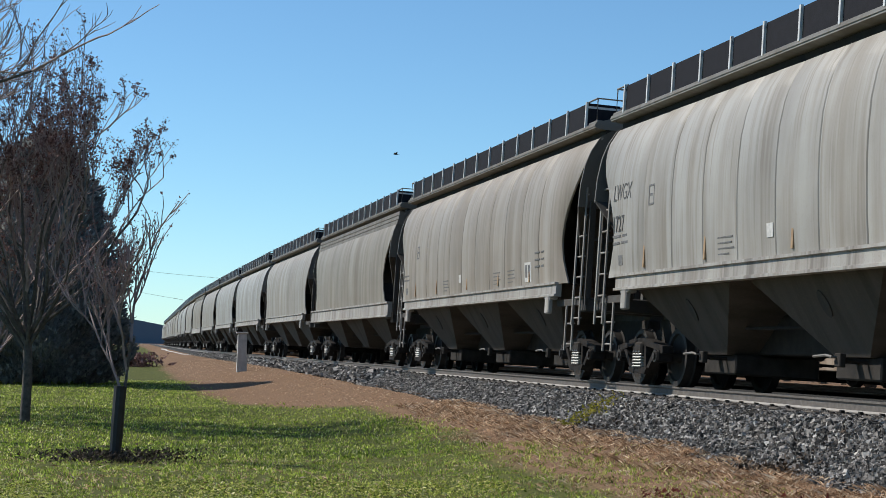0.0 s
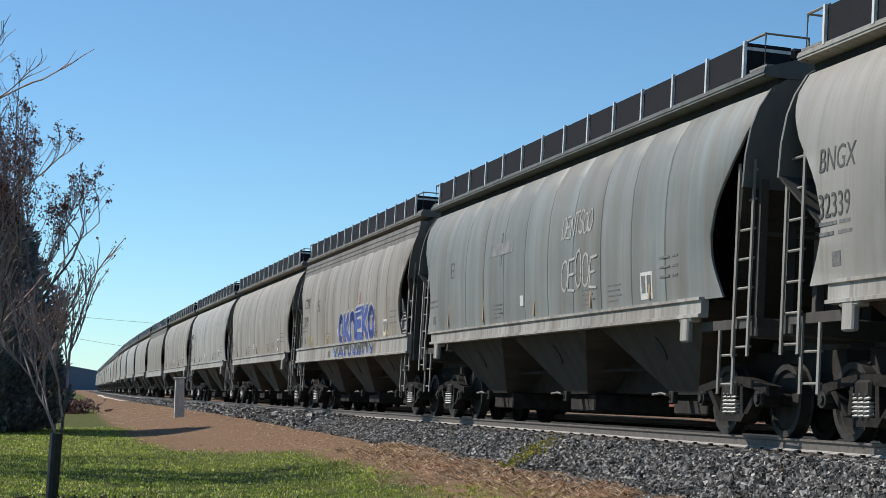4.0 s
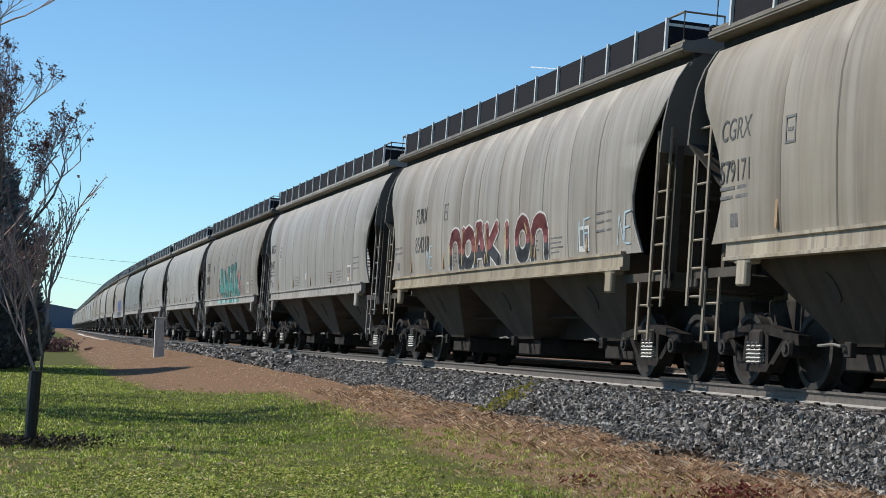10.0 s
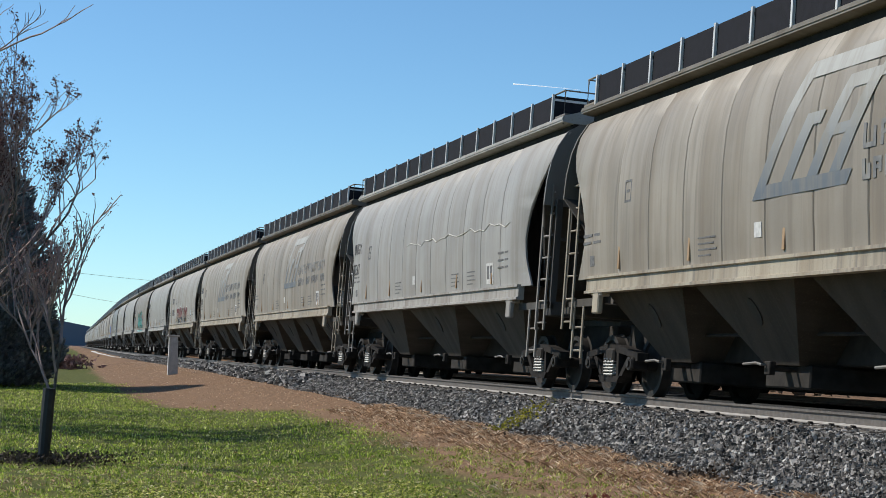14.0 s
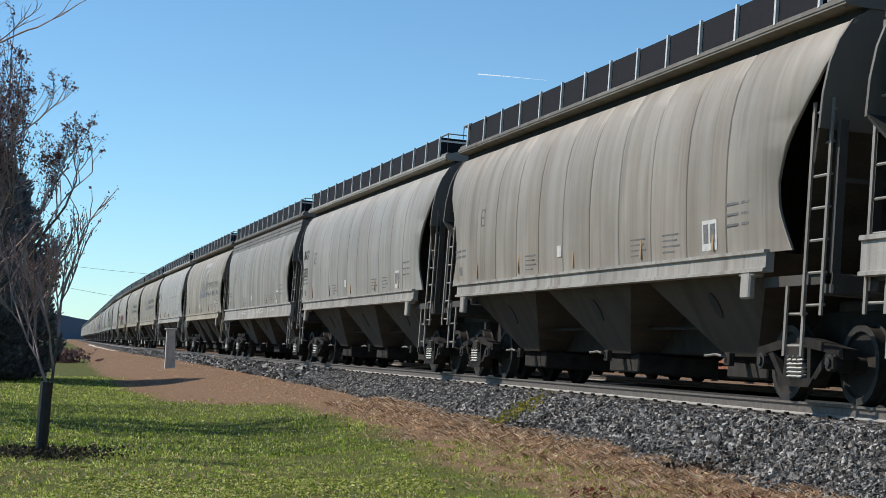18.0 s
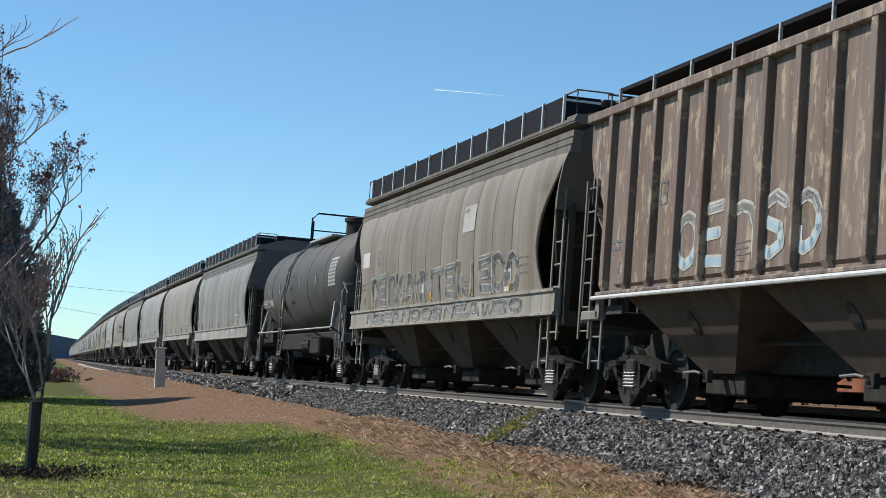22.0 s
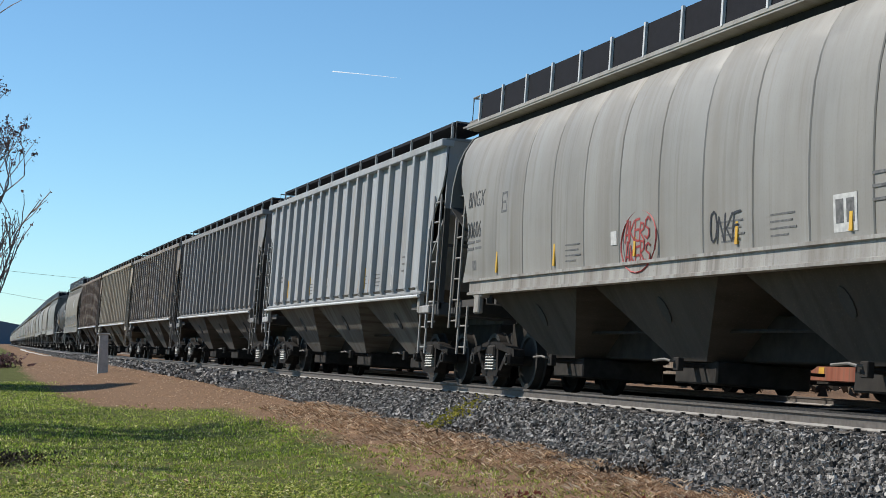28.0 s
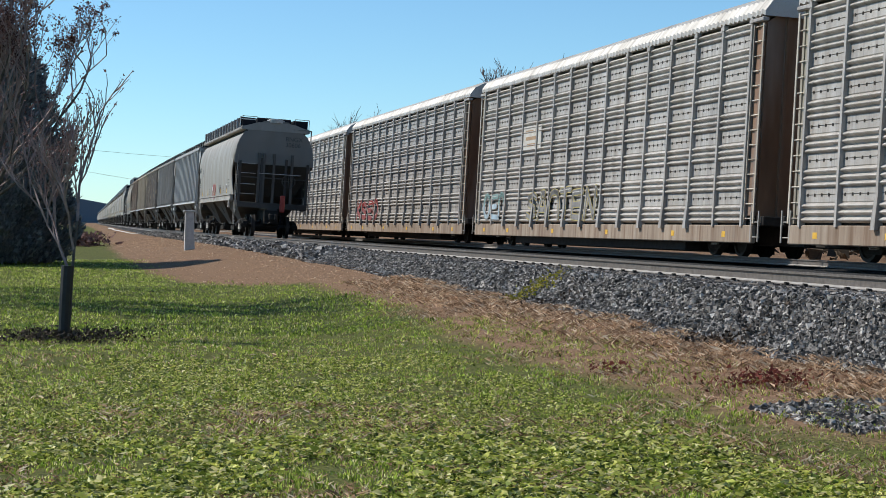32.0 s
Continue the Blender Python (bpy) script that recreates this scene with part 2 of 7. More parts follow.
# ---- geometry helpers ----
class Geo:
    def __init__(self):
        self.v, self.f = [], []

    def add(self, verts, faces):
        o = len(self.v)
        self.v += [tuple(p) for p in verts]
        self.f += [tuple(i + o for i in q) for q in faces]
        return self

    def box(self, x0, x1, y0, y1, z0, z1, b=0.0):
        xs, ys, zs = sorted((x0, x1)), sorted((y0, y1)), sorted((z0, z1))
        if b <= 0:
            v = [(x, y, z) for z in zs for y in ys for x in xs]
            return self.add(v, [(0, 2, 3, 1), (4, 5, 7, 6), (0, 1, 5, 4), (2, 6, 7, 3), (0, 4, 6, 2), (1, 3, 7, 5)])
        b = min(b, 0.45 * min(xs[1] - xs[0], ys[1] - ys[0], zs[1] - zs[0]))
        pts = []
        for k in range(8):
            s = ((k & 1), (k >> 1) & 1, (k >> 2) & 1)
            c = [xs[s[0]], ys[s[1]], zs[s[2]]]
            for ax in range(3):
                p = [c[i] + (0 if i == ax else (-b if s[i] else b)) for i in range(3)]
                pts.append(p)
        fs = [(0, 6, 9, 3), (12, 15, 21, 18)]
        i = lambda k, ax: 3 * k + ax
        fs = [(i(0, 2), i(2, 2), i(3, 2), i(1, 2)), (i(4, 2), i(5, 2), i(7, 2), i(6, 2)),
              (i(0, 1), i(1, 1), i(5, 1), i(4, 1)), (i(2, 1), i(6, 1), i(7, 1), i(3, 1)),
              (i(0, 0), i(4, 0), i(6, 0), i(2, 0)), (i(1, 0), i(3, 0), i(7, 0), i(5, 0))]
        for a, c, ax in ((0, 1, 0), (2, 3, 0), (4, 5, 0), (6, 7, 0), (0, 2, 1), (1, 3, 1), (4, 6, 1), (5, 7, 1),
                         (0, 4, 2), (1, 5, 2), (2, 6, 2), (3, 7, 2)):
            o = [q for q in range(3) if q != ax]
            fs.append((i(a, o[0]), i(c, o[0]), i(c, o[1]), i(a, o[1])))
        for k in range(8):
            fs.append((i(k, 0), i(k, 1), i(k, 2)))
        return self.add(pts, fs)

    def tube(self, pts, r, n=6, caps=True, r1=None):
        """A round bar through pts; r to r1."""
        pts = [Vector(p) for p in pts]
        rings, m = [], len(pts)
        for j, p in enumerate(pts):
            d = (pts[min(j + 1, m - 1)] - pts[max(j - 1, 0)])
            d = d.normalized() if d.length > 1e-9 else Vector((0, 0, 1))
            u = d.cross(Vector((0, 0, 1)) if abs(d.z) < 0.9 else Vector((1, 0, 0))).normalized()
            w = d.cross(u)
            rr = r if r1 is None else r + (r1 - r) * j / max(m - 1, 1)
            rings.append([p + (u * math.cos(2 * math.pi * i / n) + w * math.sin(2 * math.pi * i / n)) * rr for i in range(n)])
        return self.loft(rings, caps)

    def loft(self, rings, caps=True, closed=True):
        n = len(rings[0])
        v = [p for r in rings for p in r]
        f = []
        for j in range(len(rings) - 1):
            for i in range(n if closed else n - 1):
                k = (i + 1) % n
                f.append((j * n + i, j * n + k, (j + 1) * n + k, (j + 1) * n + i))
        if caps and closed:
            f += [tuple(range(n - 1, -1, -1)), tuple(range((len(rings) - 1) * n, len(rings) * n))]
        return self.add(v, f)

    def prism(self, profile, y0, y1):
        """A closed (x, z) profile drawn out along y."""
        return self.loft([[(x, y0, z) for x, z in profile], [(x, y1, z) for x, z in profile]])

    def wall(self, profile, x0, x1):
        """A closed (y, z) profile drawn out along x."""
        return self.loft([[(x0, y, z) for y, z in profile], [(x1, y, z) for y, z in profile]])

    def mesh(self, name, mat, smooth=None):
        me = bpy.data.meshes.new(name)
        me.from_pydata(self.v, [], self.f)
        bm = bmesh.new()
        bm.from_mesh(me)
        bmesh.ops.recalc_face_normals(bm, faces=bm.faces)
        bm.to_mesh(me)
        bm.free()
        for m in (mat if isinstance(mat, (list, tuple)) else [mat]):
            me.materials.append(m)
        if smooth is not None:
            me.shade_smooth()
            me.set_sharp_from_angle(angle=radians(smooth))
        return me


def part(name, geo, mat, parent, label="", smooth=None, at=None):
    """One mesh object under a thing or a part; geo is a Geo or a ready mesh."""
    me = geo if isinstance(geo, bpy.types.Mesh) else geo.mesh(name, mat, smooth)
    ob = new(name, me)
    ob.parent = parent
    if at is not None:
        ob.matrix_basis = at
    return tagged(ob, label)


def thing(name, label, category, group="", kind="", m=None):
    ob = tagged(new(name), label, category, group, kind)
    ob.empty_display_size = 0.3
    if m is not None:
        ob.matrix_basis = m
    return ob


# ---- the line of the track ----
D_NEAR, D_FAR, Z_FAR = 10.27, 19.02, -0.24
CANT, CANT_FAR = 3.1, 2.9   # degrees by which the banked tracks lean to the right
BEND, BEND_END = 0.000264, 189.7


def on_track(s, lat=0.0, z=0.0, d=D_NEAR):
    """Place and heading (radians to the right) s metres along a track whose centre passes d beside the viewer."""
    u, w = min(s, BEND_END), max(s - BEND_END, 0.0)
    a = BEND * u
    r = 1 / BEND + D_NEAR - d  # concentric curves
    x = D_NEAR + 1 / BEND - r * math.cos(a) + w * math.sin(a)
    y = r * math.sin(a) + w * math.cos(a)
    return (x + lat * math.cos(a), y - lat * math.sin(a), z), a


def bank(lat, z, near=True):
    """Track-level coordinates (sideways, up) turned by the track's banking; the near rail of the near track stays at z = 0."""
    c = radians(CANT if near else CANT_FAR)
    base = -0.047 if near else Z_FAR
    return lat * math.cos(c) + z * math.sin(c), z * math.cos(c) - lat * math.sin(c) + base


def car_pose(s, near=True):
    (x, y, _), a = on_track(s, 0, 0, D_NEAR if near else D_FAR)
    return pose(x, y, -0.047 if near else Z_FAR, 0, CANT if near else CANT_FAR, -math.degrees(a))


def ease(a, b, t):
    t = min(max((t - a) / (b - a), 0.0), 1.0)
    return t * t * (3 - 2 * t)


def toe_z(y):
    return -0.80 + 0.12 * ease(14, 24, y) + 0.22 * ease(22, 42, y) + 0.14 * ease(40, 75, y) + 0.04 * ease(75, 200, y)


def track_x(y):
    return D_NEAR + BEND * y * y / 2 if y < BEND_END else D_NEAR + BEND * BEND_END ** 2 / 2 + (y - BEND_END) * BEND * BEND_END


def ground_z(x, y):
    """Height of the lawn and verge."""
    q = track_x(y) - x
    lawn = -1.05 + 0.25 * ease(22, 60, y) + 0.25 * ease(50, 140, y) + 0.1 * ease(120, 300, y)
    z = toe_z(y) + (lawn - toe_z(y)) * ease(2.2, 6.5, q)
    if q < 0:
        z = toe_z(y) - 0.15 + 0.0 * q
    return z + 0.03 * noise.noise((x * 0.35, y * 0.35, 0.0)) * ease(1.8, 3.0, abs(q))


# ---- ground ----
def axis(stops):
    out = []
    for (a, step), (b, _) in zip(stops, stops[1:]):
        n = max(1, round((b - a) / step))
        out += [a + (b - a) * i / n for i in range(n)]
    return out + [stops[-1][0]]


def build_ground():
    xs = axis([(-3000, 700), (-200, 60), (-40, 5), (-12, 0.6), (24, 4), (60, 40), (300, 600), (3000, 1)])
    ys = axis([(-800, 200), (-40, 8), (2, 0.7), (60, 2), (120, 8), (300, 50), (900, 300), (4200, 1)])
    v = [(x, y, ground_z(x, y)) for y in ys for x in xs]
    n = len(xs)
    f = [(j * n + i, j * n + i + 1, (j + 1) * n + i + 1, (j + 1) * n + i) for j in range(len(ys) - 1) for i in range(n - 1)]
    m = Mat("turf_and_soil", 0.95)
    t = m.n.new("ShaderNodeTexCoord")
    sep = m.n.new("ShaderNodeSeparateXYZ")
    m.l.new(t.outputs["Object"], sep.inputs[0])
    big = m.noise(0.35, 4, t.outputs["Object"])
    fine = m.noise(30, 4, t.outputs["Object"])
    att = m.n.new("ShaderNodeAttribute")
    att.attribute_name = "dry"
    green = m.ramp(fine, [(0.35, (0.042, 0.048, 0.015)), (0.7, (0.165, 0.175, 0.048))])
    brown = m.ramp(fine, [(0.35, (0.105, 0.066, 0.041)), (0.68, (0.34, 0.21, 0.127))])
    wob = m.n.new("ShaderNodeMath")
    wob.operation = "MULTIPLY_ADD"
    m.l.new(big, wob.inputs[0])
    wob.inputs[1].default_value = 0.7
    m.l.new(att.outputs["Fac"], wob.inputs[2])
    mask = m.ramp(wob.outputs[0], [(0.72, (0, 0, 0)), (0.98, (1, 1, 1))])
    m.color(m.mix(mask, green, brown)).bump(fine, 0.03, 0.8)
    me = bpy.data.meshes.new("ground")
    me.from_pydata(v, [], f)
    m.b.inputs["Specular IOR Level"].default_value = 0.1
    me.materials.append(m.m)
    a = me.attributes.new("dry", "FLOAT", "POINT")
    a.data.foreach_set("value", [dryness(p[0], p[1]) for p in v])
    me.shade_smooth()
    return tagged(new("ground", me), "mown lawn turning to dead brown grass beside the track", "ground", kind="structure")


def verge_edge(y):
    """x of the line where lawn turns into the brown verge."""
    pts = ((0, 6.4), (9, 6.1), (11, 5.9), (13, 5.6), (15.5, 5.6), (21, 5.75), (26, 6.2), (31, 6.3), (36, 6.2), (39, 5.0), (42, 4.1), (48, 3.9), (58, 4.3), (75, 4.9), (95, 5.8), (130, 7.6), (200, 11), (400, 20))
    for (a, xa), (b, xb) in zip(pts, pts[1:]):
        if y <= b:
            return xa + (xb - xa) * max(0.0, (y - a)) / (b - a)
    return 20.0


def dryness(x, y):
    return min(max(0.5 + (x - verge_edge(y)) * 0.55, 0.0), 1.0)


build_ground()

# ---- track ----
def rail_profile(c):
    """(lat, z) outline of a rail head to foot, round lateral c."""
    h = [(0.037, 0.0), (0.037, -0.028), (0.012, -0.045), (0.010, -0.125), (0.070, -0.150), (0.070, -0.165)]
    return [(c + a, z) for a, z in h] + [(c - a, z) for a, z in reversed(h)]


def build_rail(name, lat, near, label):
    d = D_NEAR if near else D_FAR
    ss = axis([(-60, 10), (0, 4), (200, 12), (900, 1)])
    rings = []
    for s in ss:
        ring = []
        for a, dz in rail_profile(lat):
            l, h = bank(a, dz, near)
            ring.append(on_track(s, l, h, d)[0])
        rings.append(ring)
    g = Geo().loft(rings)
    me = g.mesh(name, [M_RAIL, M_RAILTOP, M_RAILFOOT])
    for p in me.polygons:
        if p.normal.z > 0.9 and p.center.z > bank(lat, -0.01, near)[1]:
            p.material_index = 1
        # Other faces that look upward take the paler foot material.
        elif p.normal.z > 0.3:
            p.material_index = 2
    return tagged(new(name, me), label, "rail", "rails", "structure")


for near in (True, False):
    for lat in (-0.755, 0.755):
        build_rail("rail", lat, near, "long steel rail with a bright worn head")


def build_ballast(name, d, z, near):
    g = Geo()
    rings = []
    for s in axis([(-60, 10), (0, 2), (80, 6), (200, 20), (900, 1)]):
        (x, y, _), a = on_track(s, 0, 0, d)
        tz = min(toe_z(y) + z * 0.5, z - 0.3) - 0.12
        prof = [(-2.62 if near else -3.1, tz), (-1.72, z - 0.215), (-1.3, z - 0.20), (1.3, z - 0.20), (1.75, z - 0.215), (3.1, tz)]
        rings.append([on_track(s, l, q, d)[0] for l, q in prof])
    g.loft(rings, caps=False, closed=False)
    m = Mat("ballast_bed", 0.9)
    t = m.n.new("ShaderNodeTexCoord")
    vor = m.n.new("ShaderNodeTexVoronoi")
    vor.inputs["Scale"].default_value = 17
    m.l.new(t.outputs["Object"], vor.inputs["Vector"])
    col = m.ramp(m.noise(9, 4, t.outputs["Object"]), [(0.3, (0.03, 0.03, 0.031)), (0.7, (0.10, 0.098, 0.095))])
    m.color(m.mix(m.ramp(vor.outputs["Distance"], [(0.0, (0, 0, 0)), (0.6, (1, 1, 1))]), col, (0.02, 0.02, 0.02)))
    m.bump(vor.outputs["Distance"], 0.05, 1.0)
    me = g.mesh(name, m.m)
    return tagged(new(name, me), "bed of crushed grey stone under the rails", "ballast", kind="structure")


build_ballast("ballast_near", D_NEAR, 0.0, True)
build_ballast("ballast_far", D_FAR, Z_FAR, False)


# ---- running gear, shared by all cars ----
def wheelset_mesh():
    g = Geo()
    for sgn in (-1, 1):
        x = sgn * 0.72
        prof = [(0.0, 0.07), (0.02, 0.12), (0.035, 0.36), (0.07, 0.38), (0.07, 0.4572), (-0.06, 0.46), (-0.085, 0.485), (-0.085, 0.38), (-0.035, 0.36), (-0.03, 0.12)]
        rings = []
        for i in range(24):
            a = 2 * math.pi * i / 24
            rings.append([(x + sgn * p, r * math.cos(a), r * math.sin(a)) for p, r in prof])
        rings.append(rings[0])
        g.loft(rings, caps=False)
    g.tube([(-1.0, 0, 0), (1.0, 0, 0)], 0.085, 10)
    me = g.mesh("wheelset", [M_GRIME, M_TREAD], 40)
    for p in me.polygons:
        c = p.center
        r = math.hypot(c.y, c.z)
        if r > 0.40 and abs(c.x) > 0.76:
            p.material_index = 1
    return me


def side_frame_mesh():
    """Cast truck side frame: bowed top and bottom members round the spring pocket, journal ends."""
    g = Geo()
    x0, x1 = -0.09, 0.09
    top = [(-1.12, 0.50), (-1.10, 0.62), (-0.80, 0.66), (-0.55, 0.70), (-0.25, 0.74), (0.25, 0.74), (0.55, 0.70), (0.80, 0.66), (1.10, 0.62), (1.12, 0.50)]
    inner = [(-0.98, 0.50), (-0.80, 0.56), (-0.55, 0.59), (-0.25, 0.62), (0.25, 0.62), (0.55, 0.59), (0.80, 0.56), (0.98, 0.50)]
    g.wall(top + inner[::-1], x0, x1)
    for s in (-1, 1):
        g.wall([(s * 0.24, 0.64), (s * 0.32, 0.64), (s * 0.36, 0.27), (s * 0.27, 0.27)], x0, x1)
        g.wall([(s * 0.72, 0.60), (s * 0.84, 0.58), (s * 0.40, 0.20), (s * 0.30, 0.22)], x0 + 0.01, x1 - 0.01)
        g.box(x0 - 0.05, x1 + 0.05, s * 0.80, s * 1.02, 0.36, 0.55, 0.03)
    g.wall([(-0.46, 0.27), (-0.36, 0.17), (0.36, 0.17), (0.46, 0.27)], x0 - 0.02, x1 + 0.02)
    return g.mesh("side_frame", M_CAST)


def spring_mesh():
    g = Geo()
    for yy in (-0.13, 0.0, 0.13):
        pts = [(0.055 * math.cos(a * math.pi / 3) + 0.02, yy + 0.055 * math.sin(a * math.pi / 3), 0.28 + 0.24 * a / 30) for a in range(31)]
        g.tube(pts, 0.016, 4)
    return g.mesh("spring_nest", M_STEEL)


def cap_mesh():
    g = Geo().tube([(0.0, 0, 0), (0.10, 0, 0)], 0.10, 10)
    g.tube([(0.10, 0, 0), (0.125, 0, 0)], 0.055, 8)
    return g.mesh("bearing_cap", M_TREAD)


def bolster_mesh():
    return Geo().box(-1.15, 1.15, -0.19, 0.19, 0.42, 0.68, 0.03).box(-0.35, 0.35, -0.3, 0.3, 0.62, 0.74, 0.03).tube([(-0.9, -0.42, 0.42), (0.9, -0.42, 0.42)], 0.05).tube([(-0.9, 0.42, 0.42), (0.9, 0.42, 0.42)], 0.05).mesh("bolster", M_GRIME)


ME_WHEEL, ME_FRAME, ME_SPRING, ME_CAP, ME_BOLSTER = wheelset_mesh(), side_frame_mesh(), spring_mesh(), cap_mesh(), bolster_mesh()
FRAME_TINT = (0.11, 0.10, 0.09, 1)


def truck(car, y):
    """A two-axle truck under a car: bolster with its frames, springs, caps and wheelsets as pieces."""
    t = part("truck", ME_BOLSTER, None, car, "two-axle freight truck", at=pose(0, y, 0))
    for sx in (-1, 1):
        fr = part("side_frame", ME_FRAME, None, t, at=pose(sx * 1.02, 0, 0, 0, 0, 0))
        fr.color = FRAME_TINT
        part("spring_nest", ME_SPRING, None, t, at=pose(sx * 1.09, 0, 0, 0, 0, 0 if sx > 0 else 180))
        for dy in (-0.89, 0.89):
            part("bearing_cap", ME_CAP, None, t, at=pose(sx * 1.06, dy, 0.457, 0, 0, 0 if sx > 0 else 180))
    for dy in (-0.89, 0.89):
        part("wheelset", ME_WHEEL, None, t, "steel wheelset with bright treads", at=pose(0, dy, 0.457))
    return t


def coupler_mesh():
    g = Geo().box(-0.09, 0.09, -0.9, 0.0, 0.78, 0.92, 0.02)
    g.box(-0.17, 0.17, 0.0, 0.26, 0.70, 0.98, 0.05).box(-0.17, -0.05, 0.2, 0.42, 0.72, 0.96, 0.04)
    g.tube([(0.25, -0.5, 0.85), (0.28, -0.1, 0.62), (0.2, 0.3, 0.55), (0.1, 0.5, 0.62)], 0.03)
    return g.mesh("coupler", M_GRIME, 30)


ME_COUPLER = coupler_mesh()


def ladder_geo(width, z0, z1, step, r=0.016):
    """Stiles only; the rungs are pieces of their own."""
    g = Geo()
    for s in (-1, 1):
        g.box(-0.012, 0.012, s * width / 2 - 0.028, s * width / 2 + 0.028, z0, z1)
    return g.mesh("ladder", M_FRAME)


ME_RUNG = Geo().tube([(-0.03, -0.235, 0), (-0.03, 0.235, 0)], 0.017, 6).mesh("rung", M_FRAME)
ME_LADDER = {}


def ladder(car, x, y, z0, z1, tint, lean=0.0):
    """An upright side ladder with separate rungs, facing along x."""
    key = (round(z1 - z0, 2))
    if key not in ME_LADDER:
        ME_LADDER[key] = ladder_geo(0.44, 0, z1 - z0, 0.34)
    lad = part("ladder", ME_LADDER[key], None, car, at=pose(x, y, z0, 0, lean, 0 if x > 0 else 180))
    lad.color = tint
    z = 0.12
    while z < z1 - z0:
        rg = part("rung", ME_RUNG, None, lad, at=pose(0, 0, z))
        rg.color = tint
        z += 0.36
    return lad


# ---- round-sided covered hopper ----
SIDE = [(1.70, 1.54), (2.1, 1.58), (2.6, 1.612), (3.0, 1.62), (3.4, 1.60), (3.75, 1.54), (4.0, 1.45), (4.25, 1.30)]
CUT = [(1.70, 0.74), (1.85, 0.84), (2.05, 0.97), (2.25, 1.06), (2.5, 1.07), (2.85, 0.93), (3.1, 0.73), (3.35, 0.49), (3.6, 0.28), (3.9, 0.10), (4.25, 0.0)]


def lerp_table(tab, z):
    for (a, p), (b, q) in zip(tab, tab[1:]):
        if z <= b:
            return p + (q - p) * max(0.0, z - a) / (b - a)
    return tab[-1][1]


def side_panel_mesh(name, y0, y1, cut0=False, cut1=False, seam=0.012, sgn=-1):
    """A rolled side sheet between two seams, thin at the edges; the end sheets are cut away in a curve."""
    zs = [1.70, 1.78, 1.87, 1.98, 2.1, 2.22, 2.35, 2.5, 2.65, 2.8, 2.95, 3.1, 3.25, 3.4, 3.55, 3.7, 3.85, 4.0, 4.12, 4.25]
    cols = 5
    v, f = [], []
    for z in zs:
        a = y0 + 0.007 + (lerp_table(CUT, z) if cut0 else 0)
        b = y1 - 0.007 - (lerp_table(CUT, z) if cut1 else 0)
        hw = lerp_table(SIDE, z)
        for i in range(cols):
            u = (0.0, 0.012, 0.5, 0.988, 1.0)[i]
            bulge = (-seam, 0.0, 0.009, 0.0, -seam)[i]
            v.append((sgn * (hw + bulge), a + (b - a) * u, z))
    m = len(zs)
    for j in range(m - 1):
        for i in range(cols - 1):
            f.append((j * cols + i, j * cols + i + 1, (j + 1) * cols + i + 1, (j + 1) * cols + i))
    n = len(v)
    v += [(p[0] - sgn * 0.03, p[1], p[2]) for p in v]  # inner skin
    f += [tuple(n + q for q in reversed(t)) for t in f]
    rim = list(range(cols)) + [j * cols + cols - 1 for j in range(1, m)] + [(m - 1) * cols + i for i in range(cols - 2, -1, -1)] + [j * cols for j in range(m - 2, 0, -1)]
    for p, q in zip(rim, rim[1:] + rim[:1]):
        f.append((p, n + p, n + q, q))
    return Geo().add(v, f).mesh(name, M_SIDE, 35)


N_PANEL = 13


def end_sheet_geo(s, HB):
    """Upright upper end wall and the slope sheet that runs in below it; s: -1 rear, 1 front."""
    g = Geo()
    ring_hi = [(-w, z) for z, w in SIDE if z >= 3.0]
    prof = [(x - 0.02, z) for x, z in ring_hi] + [(-0.50, 4.80), (0.50, 4.80)] + [(-x + 0.02, z) for x, z in reversed(ring_hi)]
    ye = s * (HB - 0.02)
    g.loft([[(x, ye, z) for x, z in prof], [(x, ye - s * 0.05, z) for x, z in prof]])
    return g


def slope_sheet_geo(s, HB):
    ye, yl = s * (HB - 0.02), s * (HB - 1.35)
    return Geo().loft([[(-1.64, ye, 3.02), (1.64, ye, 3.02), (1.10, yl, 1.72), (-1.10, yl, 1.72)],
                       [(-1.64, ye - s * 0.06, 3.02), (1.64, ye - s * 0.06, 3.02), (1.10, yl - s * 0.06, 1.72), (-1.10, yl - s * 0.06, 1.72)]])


def end_frame_geo(s, HB):
    """End sill, corner posts and cross bracing at the car's end."""
    g = Geo()
    y = s * (HB + 0.12)
    g.box(-1.45, 1.45, y - s * 0.28, y, 1.18, 1.42, 0.02)
    for x in (-1.40, -0.50, 0.50, 1.40):
        g.box(x - 0.05, x + 0.05, y - s * 0.10, y - s * 0.02, 1.3, 3.25 if abs(x) < 1 else 3.1)
    g.box(-1.40, 1.40, y - s * 0.07, y - s * 0.03, 2.42, 2.47)
    g.box(-0.24, 0.24, s * (HB - 2.05), y, 0.72, 1.25, 0.03)
    g.box(-1.45, -1.39, s * (HB - 1.65), y, 1.30, 1.42)
    g.box(1.39, 1.45, s * (HB - 1.65), y, 1.30, 1.42)
    return g


def roof_geo(half, w=1.43, z=4.41, zc=4.58, lip=0.09):
    prof = [(-w, z), (-w, z + lip), (-0.75, z + lip + 0.22), (0, zc + 0.18), (0.75, z + lip + 0.22), (w, z + lip), (w, z), (1.28, z - 0.02), (-1.28, z - 0.02)]
    return Geo().prism(prof, -half, half).prism([(-w - 0.012, z + 0.03), (-w - 0.012, z + 0.06), (-w + 0.02, z + 0.06), (-w + 0.02, z + 0.03)], -half, half)


